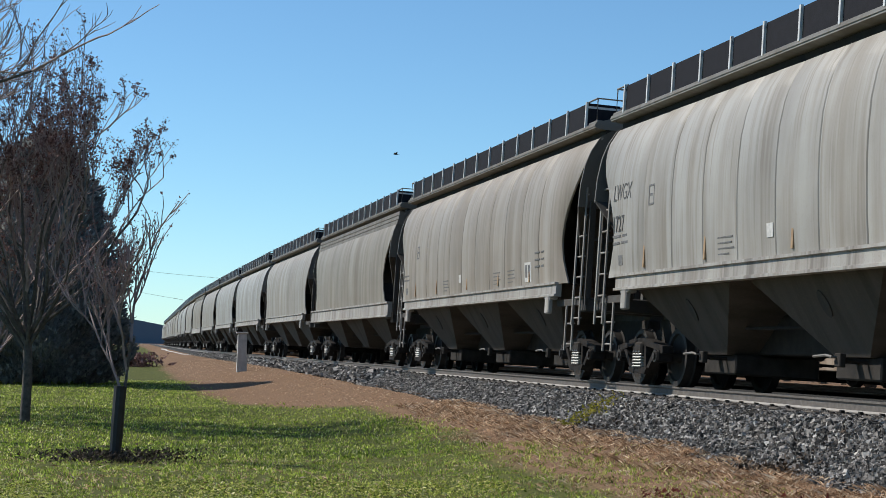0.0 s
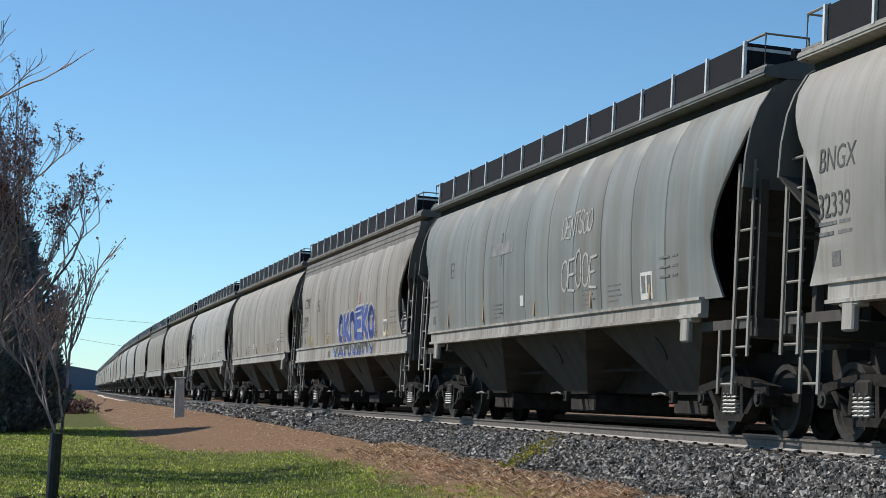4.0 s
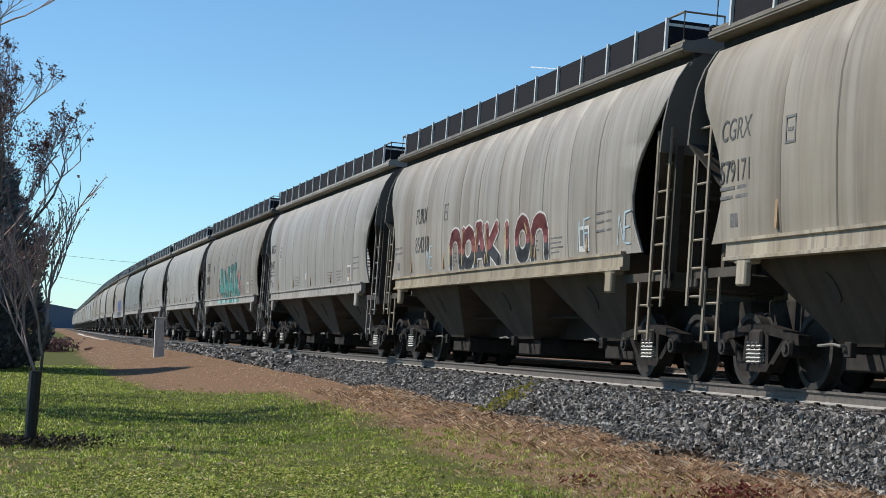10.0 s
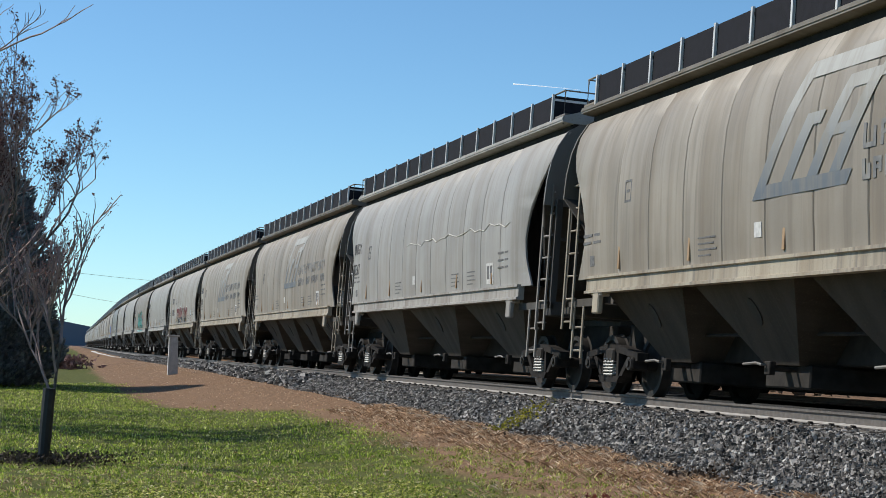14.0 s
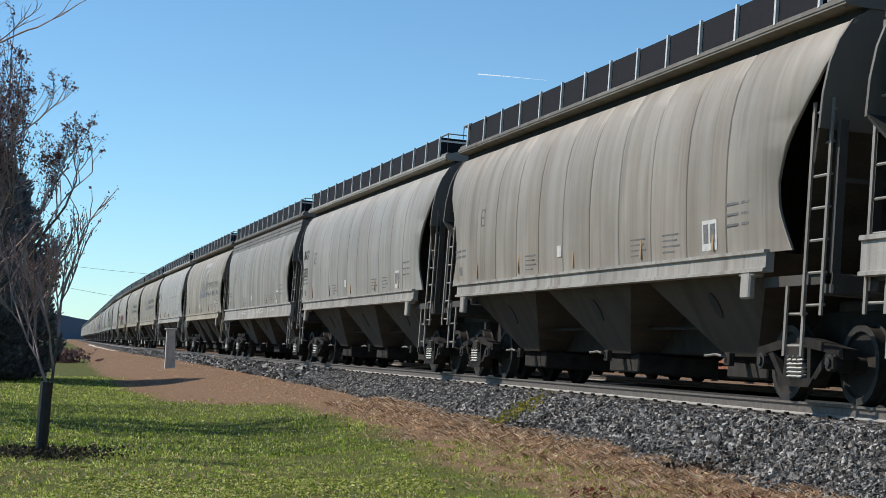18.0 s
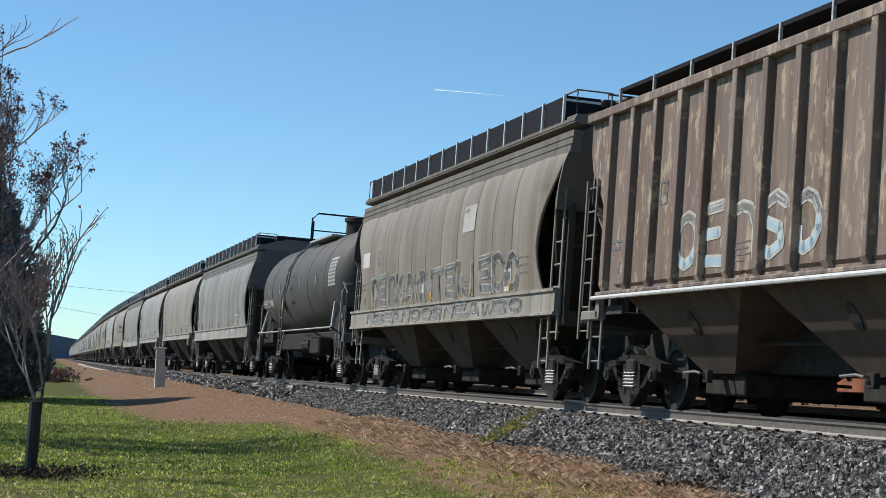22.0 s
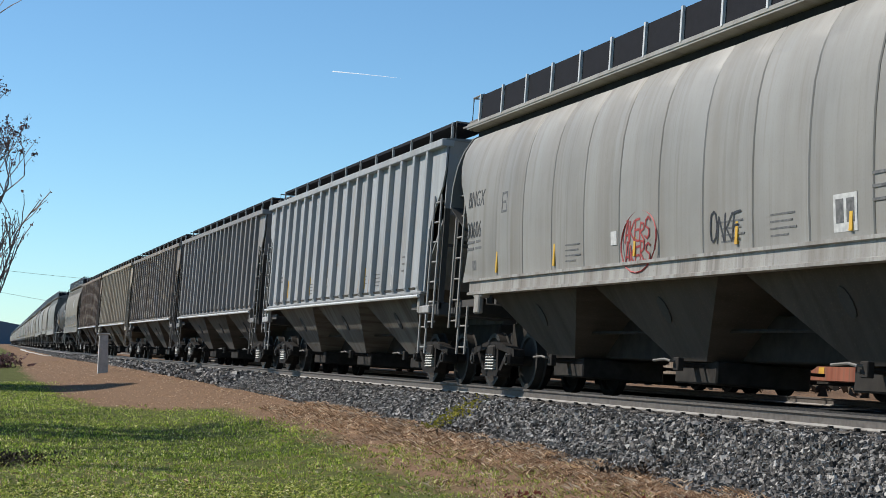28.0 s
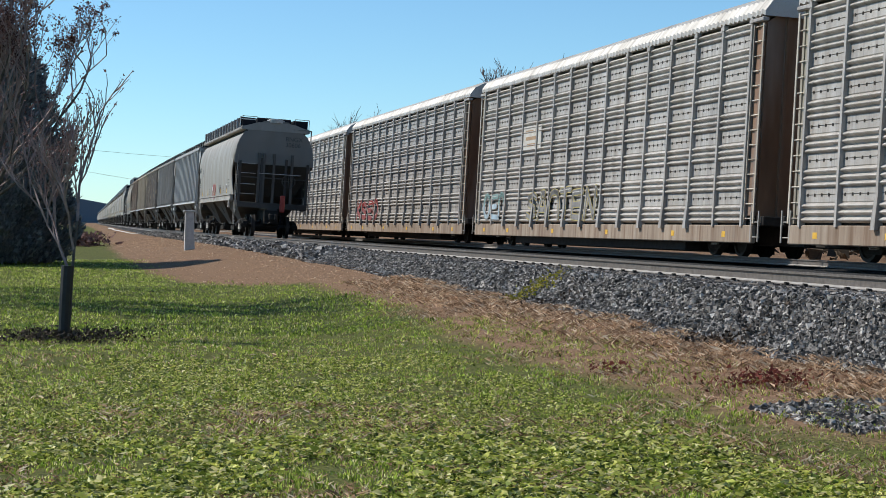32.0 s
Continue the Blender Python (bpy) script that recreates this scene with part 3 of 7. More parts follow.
def hopper_bay_geo(yc, half, zt=1.72, zb=0.52):
    """One discharge bay: four sheets drawn together over a gate frame."""
    g = Geo()
    wt, wb, hb = 1.50, 0.74, 0.48
    g.loft([[(-wt, yc - half, zt), (wt, yc - half, zt), (wt, yc + half, zt), (-wt, yc + half, zt)],
            [(-wb, yc - hb, zb), (wb, yc - hb, zb), (wb, yc + hb, zb), (-wb, yc + hb, zb)]])
    return g


def gate_geo():
    g = Geo().box(-0.66, 0.66, -0.62, 0.62, 0.24, 0.53, 0.02)
    g.box(-0.95, 0.95, -0.06, 0.06, 0.44, 0.50).tube([(-1.05, -0.25, 0.47), (1.05, -0.25, 0.47)], 0.025)
    g.box(-1.06, -0.98, -0.33, -0.17, 0.38, 0.55, 0.01)
    return g


ME = {}


def shared(key, make):
    if key not in ME:
        ME[key] = make()
    return ME[key]


def bracket_mesh():
    return shared("bracket", lambda: Geo().box(-1.44, -1.40, -0.025, 0.025, 4.48, 4.95).box(-1.42, -0.80, -0.025, 0.025, 4.84, 4.88).mesh("bracket", M_BRIGHT))


def board_mesh(half):
    def make():
        g = Geo()
        for s in (-1, 1):
            g.box(s * 0.80, s * 1.42, -half, half, 4.80, 4.85)
        return g.mesh("running_board", M_BLACK)
    return shared(("board", half), make)


def platform_mesh(HB, s):
    def make():
        g = Geo()
        y = s * (HB - 0.12)
        g.tube([(-1.38, y, 4.38), (-1.38, y, 4.95), (-0.80, y, 4.95), (-0.80, y, 4.46)], 0.018)
        g.tube([(-1.38, y, 4.95), (-1.38, y - s * 0.55, 4.95), (-1.38, y - s * 0.55, 4.4)], 0.018)
        g.box(-1.40, 1.40, s * (HB - 0.52), s * (HB - 0.02), 4.52, 4.55)
        g.tube([(1.38, y, 4.38), (1.38, y, 4.95), (0.80, y, 4.95), (0.80, y, 4.46)], 0.018)
        return g.mesh("end_platform", M_FRAME)
    return shared(("platform", HB, s), make)


def sill_mesh(HB, deep, sx):
    def make():
        g = Geo()
        if deep:
            g.prism([(sx * 1.46, 1.34), (sx * 1.60, 1.34), (sx * 1.60, 1.38), (sx * 1.575, 1.39), (sx * 1.575, 1.70), (sx * 1.61, 1.71), (sx * 1.61, 1.76), (sx * 1.46, 1.76)], -HB, HB)
        else:
            g.prism([(sx * 1.48, 1.47), (sx * 1.62, 1.47), (sx * 1.62, 1.51), (sx * 1.585, 1.52), (sx * 1.585, 1.68), (sx * 1.62, 1.69), (sx * 1.62, 1.73), (sx * 1.48, 1.74)], -HB + 1.3, HB - 1.3)
        return g.mesh("side_sill", M_FRAME)
    return shared(("sill", HB, deep, sx), make)


def pad_mesh():
    return shared("pad", lambda: Geo().box(-1.61, -1.52, -0.13, 0.13, 1.16, 1.50, 0.02).box(-1.60, -1.45, -0.22, 0.22, 1.42, 1.52, 0.02).mesh("jacking_pad", M_FRAME))


def brake_mesh():
    def make():
        g = Geo()
        n = 20
        g.tube([(0.27 * math.cos(i * 2 * math.pi / n), 0, 0.27 * math.sin(i * 2 * math.pi / n)) for i in range(n + 1)], 0.018, 5, False)
        for i in range(4):
            a = i * math.pi / 2
            g.tube([(0, 0, 0), (0.27 * math.cos(a), 0, 0.27 * math.sin(a))], 0.014, 4)
        return g.mesh("brake_wheel", M_FRAME)
    return shared("brake", make)


def scaled(c, k):
    return (c[0] * k, c[1] * k, c[2] * k, c[3])


def fascia_mesh(HB, sx):
    """Stepped side plate under the eaves of the deep-sill cars."""
    def make():
        g = Geo()
        prof = [(1.30, 3.93), (1.475, 3.93), (1.475, 4.045), (1.435, 4.06), (1.455, 4.075), (1.455, 4.165), (1.42, 4.18), (1.44, 4.195), (1.44, 4.29), (1.30, 4.29)]
        g.prism([(sx * x, z) for x, z in prof], -HB, HB)
        return g.mesh("eave_plate", M_FRAME)
    return shared(("fascia", HB, sx), make)


def under_parts(car, HB, tint, frame_tint, full, bays=3):
    """Trucks, couplers, bays and centre sill, common to the hopper cars."""
    # End frames take about a sixth of the frame tint.
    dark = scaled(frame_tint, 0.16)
    for s, nm in ((-1, "rear"), (1, "front")):
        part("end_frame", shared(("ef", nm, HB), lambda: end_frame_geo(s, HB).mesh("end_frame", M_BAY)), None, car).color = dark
        truck(car, s * (HB - 1.30))
        part("coupler", ME_COUPLER, None, car, at=pose(0, s * (HB + 0.30), 0, 0, 0, 0 if s > 0 else 180))
        if full:
            ladder(car, -1.50, s * (HB - 0.23), 0.95, 3.35, scaled(frame_tint, 0.8))
            ladder(car, -1.47, s * (HB - 0.70), 0.50, 1.30, scaled(frame_tint, 0.8))
            ladder(car, 1.50, s * (HB - 0.23), 0.95, 3.35, scaled(frame_tint, 0.8))
    yb = (HB - 1.4) * 2 / bays
    for i in range(bays):
        yc = (i - (bays - 1) / 2) * yb
        # Bays take about a seventh of the side tint, browner towards blue.
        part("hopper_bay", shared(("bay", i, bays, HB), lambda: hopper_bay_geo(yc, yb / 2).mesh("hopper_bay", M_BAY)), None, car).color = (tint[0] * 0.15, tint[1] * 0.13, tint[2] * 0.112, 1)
        if full:
            part("discharge_gate", shared("gate", lambda: gate_geo().mesh("discharge_gate", M_GRIME)), None, car, at=pose(0, yc, 0))
            part("gate_crank", shared("crank", lambda: Geo().tube([(-1.0, -0.22, 0.5), (-1.12, -0.22, 0.5), (-1.12, -0.05, 0.52), (-1.12, 0.3, 0.50)], 0.018).mesh("gate_crank", M_FRAME)), None, car, at=pose(0, yc, 0)).color = (0.20, 0.19, 0.175, 1)
            part("poke_hole", shared("poke", lambda: Geo().loft([[(-1.13 - 0.2 * math.sin(a) * 0.5 - e * 0.78, 0.5 + 0.12 * math.cos(a), 1.16 + 0.20 * math.sin(a) * 0.8 - e * 0.6) for a in [k * math.pi / 6 for k in range(12)]] for e in (0.0, 0.03)]).mesh("poke_hole", M_BAY)), None, car, at=pose(0, yc - 0.5, 0)).color = scaled(tint, 0.10)
    part("centre_sill", shared(("csill", HB), lambda: Geo().box(-0.28, 0.28, -HB - 0.15, HB + 0.15, 0.55, 1.12, 0.02).tube([(-0.7, -6, 0.9), (-0.7, 6, 0.9)], 0.025).box(0.3, 0.9, 5.0, 5.8, 0.75, 1.15, 0.1).mesh("centre_sill", M_GRIME)), None, car)
    if full:
        part("brake_wheel", brake_mesh(), None, car, at=pose(0.62, -HB - 0.14, 2.35)).color = dark
        part("air_hose", shared("hose", lambda: Geo().tube([(0.35, -0.1, 0.95), (0.36, -0.28, 0.7), (0.28, -0.42, 0.42), (0.2, -0.5, 0.35)], 0.03).mesh("air_hose", M_BLACK)), None, car, at=pose(0, -HB - 0.1, 0))


SIDE_SCALE = lambda tint: 0.65 if tint[3] < 0.6 else 0.76   # scales down the side tints, more on cars of little wear


def round_hopper(label, tint, frame_tint, full=True, HB=8.25, deep=False, bays=3):
    car = thing("covered_hopper_car", label, "freight car", "cars of the grain train")
    PANEL = 2 * HB / N_PANEL
    if full:
        mid = shared(("pm", HB), lambda: side_panel_mesh("side_panel", -PANEL / 2, PANEL / 2))
        end0 = shared(("pe0", HB), lambda: side_panel_mesh("side_panel", -PANEL, PANEL, cut0=True))
        end1 = shared(("pe1", HB), lambda: side_panel_mesh("side_panel", -PANEL, PANEL, cut1=True))
        rows = [(end0, -HB + PANEL)] + [(mid, -HB + PANEL * (i + 2.5)) for i in range(N_PANEL - 4)] + [(end1, HB - PANEL)]
        for me, y in rows:
            part("side_panel", me, None, car, at=pose(0, y, 0)).color = scaled(tint, SIDE_SCALE(tint))
    else:
        me = shared(("whole", HB), lambda: side_panel_mesh("side_sheet", -HB, HB, True, True))
        part("side_sheet", me, None, car).color = scaled(tint, SIDE_SCALE(tint))
    back = shared(("back", HB), lambda: side_panel_mesh("far_side_sheet", -HB, HB, True, True, sgn=1))
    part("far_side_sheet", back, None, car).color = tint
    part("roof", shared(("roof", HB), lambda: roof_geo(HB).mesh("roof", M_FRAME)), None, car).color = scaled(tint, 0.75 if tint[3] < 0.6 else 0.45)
    part("hatch_trough", shared(("trough", HB), lambda: Geo().box(-0.72, 0.72, 0.75 - HB, HB - 0.75, 4.36, 4.97, 0.04).mesh("hatch_trough", M_BLACK)), None, car, "dark trough hatch cover")
    for sx in (-1, 1):
        part("running_board", shared(("board", HB, sx), lambda: Geo().box(sx * 0.80, sx * 1.40, 0.63 - HB, HB - 0.63, 4.51, 4.93).mesh("running_board", M_BLACK)), None, car, "dark steel grating walkway")
        part("side_sill", sill_mesh(HB, deep, sx), None, car, "pale side sill").color = frame_tint
        if deep:
            part("eave_plate", fascia_mesh(HB, sx), None, car).color = (tint[0] * 0.5, tint[1] * 0.51, tint[2] * 0.53, 1)
    # Near-black box; its colour deepens the shade band under the roof lip.
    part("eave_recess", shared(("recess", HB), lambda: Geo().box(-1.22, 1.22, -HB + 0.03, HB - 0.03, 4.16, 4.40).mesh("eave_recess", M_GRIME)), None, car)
    for i in range(14):
        part("bracket", bracket_mesh(), None, car, at=pose(0, 0.65 - HB + i * (2 * HB - 1.3) / 13, 0))
    for s, nm in ((-1, "rear"), (1, "front")):
        part("end_platform", platform_mesh(HB, s), None, car).color = scaled(frame_tint, 0.6)
        # Shade on the car ends is put into the end sheet tint.
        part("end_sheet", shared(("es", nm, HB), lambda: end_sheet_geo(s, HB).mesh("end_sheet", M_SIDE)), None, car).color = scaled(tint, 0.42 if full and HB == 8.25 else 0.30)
        # Slope sheet tint holds the shade below the end wall as well as dirt.
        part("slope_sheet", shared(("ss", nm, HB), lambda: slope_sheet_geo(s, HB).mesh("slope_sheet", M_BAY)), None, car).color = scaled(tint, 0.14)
        for x in (-0.62, -0.42, 0.0, 0.75):
            part("end_post", shared(("epost", HB, s), lambda: Geo().box(-0.05, 0.05, s * (HB - 0.02), s * (HB + 0.10), 1.4, 3.45).mesh("end_post", M_FRAME)), None, car, at=pose(x, 0, 0)).color = scaled(frame_tint, 0.24)
        if not deep:
            for sx in (-1, 1):
                part("jacking_pad", pad_mesh(), None, car, at=pose(0, s * (HB - 1.8), 0, 0, 0, 0 if sx < 0 else 180)).color = frame_tint
    under_parts(car, HB, tint, frame_tint, full, bays)
    return car


# ---- rib-sided covered hopper ----
RIB_CUT = [(1.62, 0.80), (2.75, 0.78), (3.0, 0.62), (3.5, 0.12), (3.8, 0.0), (4.25, 0.0)]


def flat_side_mesh(HB, sx):
    def make():
        zs = [1.62, 2.2, 2.75, 2.88, 3.0, 3.25, 3.5, 3.8, 4.25]
        prof = [(-HB + lerp_table(RIB_CUT, z), z) for z in zs] + [(HB - lerp_table(RIB_CUT, z), z) for z in reversed(zs)]
        return Geo().wall(prof, sx * 1.44, sx * 1.47).mesh("side_sheet", M_RIB)
    return shared(("flat", HB, sx), make)


def rib_mesh(sx):
    def make():
        g = Geo()
        p = [(sx * 1.468, -0.085), (sx * 1.558, -0.072), (sx * 1.565, -0.064), (sx * 1.565, 0.064), (sx * 1.558, 0.072), (sx * 1.468, 0.085)]
        foot = [(sx * 1.468 + (x - sx * 1.468) * 0.45, y) for x, y in p]
        g.loft([[(x, y, 1.62) for x, y in foot], [(x, y, 1.72) for x, y in p], [(x, y, 4.24) for x, y in p]])
        return g.mesh("rib", M_RIB)
    return shared(("rib", sx), make)


def rib_hopper(label, tint, frame_tint, HB=7.95, ribs=17):
    car = thing("rib_sided_hopper_car", label, "freight car", "cars of the grain train")
    for sx in (-1, 1):
        part("side_sheet", flat_side_mesh(HB, sx), None, car).color = tint
        part("top_chord", shared(("chord", HB, sx), lambda: Geo().box(sx * 1.34, sx * 1.575, -HB, HB, 4.22, 4.36, 0.015).mesh("top_chord", M_RIB)), None, car).color = tint
        part("bottom_angle", shared(("angle", HB, sx), lambda: Geo().box(sx * 1.40, sx * 1.555, 0.75 - HB, HB - 0.75, 1.56, 1.63, 0.02).mesh("bottom_angle", M_RIB)), None, car).color = scaled(tint, 0.6)
        part("air_pipe", shared(("airpipe", HB, sx), lambda: Geo().tube([(sx * 1.585, 0.75 - HB, 1.535), (sx * 1.585, HB - 0.75, 1.535)], 0.032, 8).mesh("air_pipe", M_BRIGHT)), None, car, "bright air pipe along the sill")
        part("running_board", shared(("rboard", HB, sx), lambda: Geo().box(sx * 0.55, sx * 1.25, 0.4 - HB, HB - 0.4, 4.68, 4.74).mesh("running_board", M_BLACK)), None, car)
        for s in (-1, 1):
            g = shared(("stepbr", HB, sx, s), lambda: Geo().box(sx * 1.46, sx * 1.54, s * (HB - 0.95), s * (HB - 0.80), 1.25, 1.62).box(sx * 1.40, sx * 1.54, s * (HB - 0.9), s * (HB - 0.18), 1.22, 1.36, 0.015).mesh("corner_bracket", M_FRAME))
            part("corner_bracket", g, None, car).color = frame_tint
    for i in range(ribs):
        y = (HB - 1.0) * (2 * i / (ribs - 1) - 1)
        part("rib", rib_mesh(-1), None, car, at=pose(0, y, 0)).color = tint
        if i % 2 == 0:
            part("rib", rib_mesh(1), None, car, at=pose(0, y, 0)).color = tint
    for i in range(12):
        part("board_post", shared("bpost", lambda: Geo().box(-1.27, -1.23, -0.02, 0.02, 4.36, 4.74).mesh("board_post", M_STEEL)), None, car, at=pose(0, 0.5 - HB + i * (2 * HB - 1.0) / 11, 0))
    part("roof", shared(("rroof", HB), lambda: Geo().prism([(-1.5, 4.34), (-1.5, 4.37), (0, 4.46), (1.5, 4.37), (1.5, 4.34)], -HB, HB).box(-0.42, 0.42, 0.6 - HB, HB - 0.6, 4.42, 4.72, 0.05).mesh("roof", M_RIB)), None, car).color = scaled(tint, 0.6)
    for s, nm in ((-1, "rear"), (1, "front")):
        part("end_platform", shared(("rplat", HB, s), lambda: Geo().box(-1.1, 1.1, s * (HB - 0.35), s * (HB + 0.12), 4.62, 4.65).tube([(-1.3, s * (HB - 0.1), 4.36), (-1.3, s * (HB - 0.1), 4.70), (-0.75, s * (HB - 0.1), 4.70), (-0.75, s * (HB - 0.1), 4.5)], 0.018).mesh("end_platform", M_FRAME)), None, car).color = scaled(frame_tint, 0.5)
        def ends():
            g = Geo()
            ye, yl = s * (HB - 0.02), s * (HB - 1.35)
            g.box(-1.42, 1.42, ye - s * 0.05, ye, 3.0, 4.34)
            g.loft([[(-1.4, ye, 3.02), (1.4, ye, 3.02), (1.38, yl, 1.72), (-1.38, yl, 1.72)],
                    [(-1.4, ye - s * 0.06, 3.02), (1.4, ye - s * 0.06, 3.02), (1.38, yl - s * 0.06, 1.72), (-1.38, yl - s * 0.06, 1.72)]])
            return g.mesh("end_sheet", M_RIB)
        part("end_sheet", shared(("res", nm, HB), ends), None, car).color = scaled(tint, 0.85)
    under_parts(car, HB, tint, frame_tint, True)
    for o in car.children:
        if o.name.startswith("hopper_bay"):
            o.color = (tint[0] * 0.45, tint[1] * 0.39, tint[2] * 0.33, 1)
    return car


# ---- tank car ----
def tank_car(label):
    car = thing("tank_car", label, "freight car", "cars of the grain train")
    half, r, zc = 6.75, 1.50, 2.78
    rings = []
    for y, k in ((-half, 0.05), (-half + 0.02, 0.35), (-half + 0.12, 0.68), (-half + 0.32, 0.90), (-half + 0.62, 1.0), (half - 0.62, 1.0), (half - 0.32, 0.90), (half - 0.12, 0.68), (half - 0.02, 0.35), (half, 0.05)):
        rings.append([(r * k * math.cos(a), y, zc + r * k * math.sin(a)) for a in [i * math.pi / 20 for i in range(40)]])
    part("tank", Geo().loft(rings), M_TANK, car, "matt black riveted tank barrel", 40)
    for y in (-4.4, -1.9, 1.9, 4.4):
        ring = [[((r + e) * math.cos(a), y + w, zc + (r + e) * math.sin(a)) for a in [i * math.pi / 20 for i in range(40)]] for w, e in ((-0.05, -0.01), (-0.05, 0.008), (0.05, 0.008), (0.05, -0.01))]
        part("weld_band", Geo().loft(ring, caps=False), M_TANK, car, smooth=40)
    part("dome", Geo().loft([[(0.42 * k * math.cos(a), -1.5 + 0.42 * k * math.sin(a), z) for a in [i * math.pi / 10 for i in range(20)]] for z, k in ((4.2, 1.0), (4.62, 1.0), (4.64, 1.15), (4.74, 1.15), (4.78, 0.9))]), M_GRIME, car, "black manway dome", 40)
    g = Geo().box(-1.05, -0.5, -2.7, 0.8, 4.10, 4.15).box(0.5, 1.05, -2.7, 0.8, 4.10, 4.15)
    part("platform", g, M_STEEL, car, "steel grating platform")
    g = Geo().tube([(-1.02, 0.8, 4.1), (-1.02, 0.8, 4.85), (-0.85, 0.8, 5.02), (0.85, 0.8, 5.02), (1.02, 0.8, 4.9), (1.02, 0.8, 4.1)], 0.028)
    g.tube([(-1.02, 0.55, 4.1), (-1.02, 0.55, 4.75), (-1.02, 0.8, 4.75)], 0.026).tube([(-1.02, 0.8, 4.5), (1.02, 0.8, 4.5)], 0.02)
    part("railing", g, M_BLACK, car, "bent black handrail")
    g = Geo().tube([(1.02, 0.8, 4.1), (1.02, 0.8, 4.9), (1.02, 0.6, 5.02), (1.02, -2.35, 5.02), (1.02, -2.7, 4.8), (1.02, -2.7, 4.1)], 0.026).tube([(1.02, 0.8, 4.55), (1.02, -2.7, 4.55)], 0.02)
    for y in (0.0, -0.95, -1.9):
        g.tube([(1.02, y, 4.1), (1.02, y, 5.02)], 0.024)
    part("railing", g, M_BLACK, car, "bent black handrail")
    for sx in (-1, 1):
        g = Geo()
        for dy in (0.6, 1.04):
            g.tube([(sx * 1.72, dy, 0.7), (sx * 1.72, dy, 2.4)] + [(sx * (r + 0.14) * math.cos(a), dy, zc + (r + 0.14) * math.sin(a)) for a in (0.0, 0.3, 0.6, 0.9, 1.15)], 0.022)
        lad = part("ladder", g, M_FRAME, car)
        lad.color = (0.22, 0.22, 0.21, 1)
        for i in range(11):
            z = 0.8 + i * 0.34
            x = 1.72 if z < 2.5 else (r + 0.14) * math.cos(math.asin(min(0.98, (z - zc) / (r + 0.14))))
            part("rung", shared("trung", lambda: Geo().tube([(0, -0.22, 0), (0, 0.22, 0)], 0.015, 5).mesh("rung", M_FRAME)), None, lad, at=pose(sx * x, 0.82, z)).color = (0.25, 0.25, 0.24, 1)
        part("hand_rail", Geo().tube([(sx * 1.55, -6.2, 1.44), (sx * 1.55, 6.2, 1.44)], 0.022), M_STEEL, car)
        for y in (-6.2, -3.1, 3.1, 6.2):
            part("rail_post", Geo().tube([(sx * 1.2, y, 1.25), (sx * 1.55, y, 1.44)], 0.02), M_GRIME, car)
    part("under_frame", Geo().box(-0.95, 0.95, -5.2, 5.2, 0.92, 1.42, 0.03).box(-1.35, -0.95, -3.6, -2.2, 0.75, 1.25, 0.05).tube([(-1.15, -1.8, 1.05), (-1.15, -0.6, 1.05)], 0.18, 10), M_GRIME, car, "black underframe with the brake gear")
    shell = lambda z: math.sqrt(r * r - (z - zc) ** 2)
    def plate(name, mat, ya, yb, z0, z1, lift, label=""):
        g = Geo()
        for k in range(4):
            a, b = z0 + (z1 - z0) * k / 4, z0 + (z1 - z0) * (k + 1) / 4
            g.loft([[(-shell(a) - lift, ya, a), (-shell(b) - lift, ya, b), (-shell(b) + 0.01, ya, b), (-shell(a) + 0.01, ya, a)], [(-shell(a) - lift, yb, a), (-shell(b) - lift, yb, b), (-shell(b) + 0.01, yb, b), (-shell(a) + 0.01, yb, a)]])
        part(name, g, mat, car, label)
    plate("data_panel", M_DULL, -5.05, -6.02, 2.55, 3.30, 0.006, "white data panel with small dark rows")
    for k in range(7):
        for j in range(4):
            plate("data_row", M_SLATE, -5.10 - 0.235 * j, -5.29 - 0.235 * j, 2.60 + 0.098 * k, 2.66 + 0.098 * k, 0.010)
    for sy in (-1, 1):
        part("sill_strut", Geo().loft([[(-1.46, sy * 5.95, 1.36), (-1.46, sy * 6.12, 1.36), (-1.52, sy * 6.12, 1.38), (-1.52, sy * 5.95, 1.38)], [(-1.34, sy * 5.62, 2.12), (-1.34, sy * 5.74, 2.12), (-1.40, sy * 5.74, 2.14), (-1.40, sy * 5.62, 2.14)]]), M_STEEL, car, "pale angled bracket")
        part("end_grab", Geo().tube([(-1.42, sy * 6.75, 1.3), (-1.42, sy * 6.75, 2.35), (-1.30, sy * 6.60, 2.55), (-1.05, sy * 6.50, 2.60)], 0.024), M_STEEL, car)
        part("sill_step", Geo().tube([(-1.45, sy * 6.55, 1.25), (-1.45, sy * 6.55, 0.62), (-1.45, sy * 6.95, 0.62), (-1.45, sy * 6.95, 1.25)], 0.022), M_STEEL, car)
    part("ladder_foot", Geo().tube([(-1.72, 0.6, 0.72), (-1.70, 0.25, 1.42)], 0.02).tube([(-1.72, 0.6, 0.72), (-1.72, 1.04, 0.72)], 0.02), M_STEEL, car)
    part("placard", Geo().box(-1.50, -1.44, 2.05, 2.55, 2.10, 2.42, 0.01), M_TAN, car, "faded tan placard")
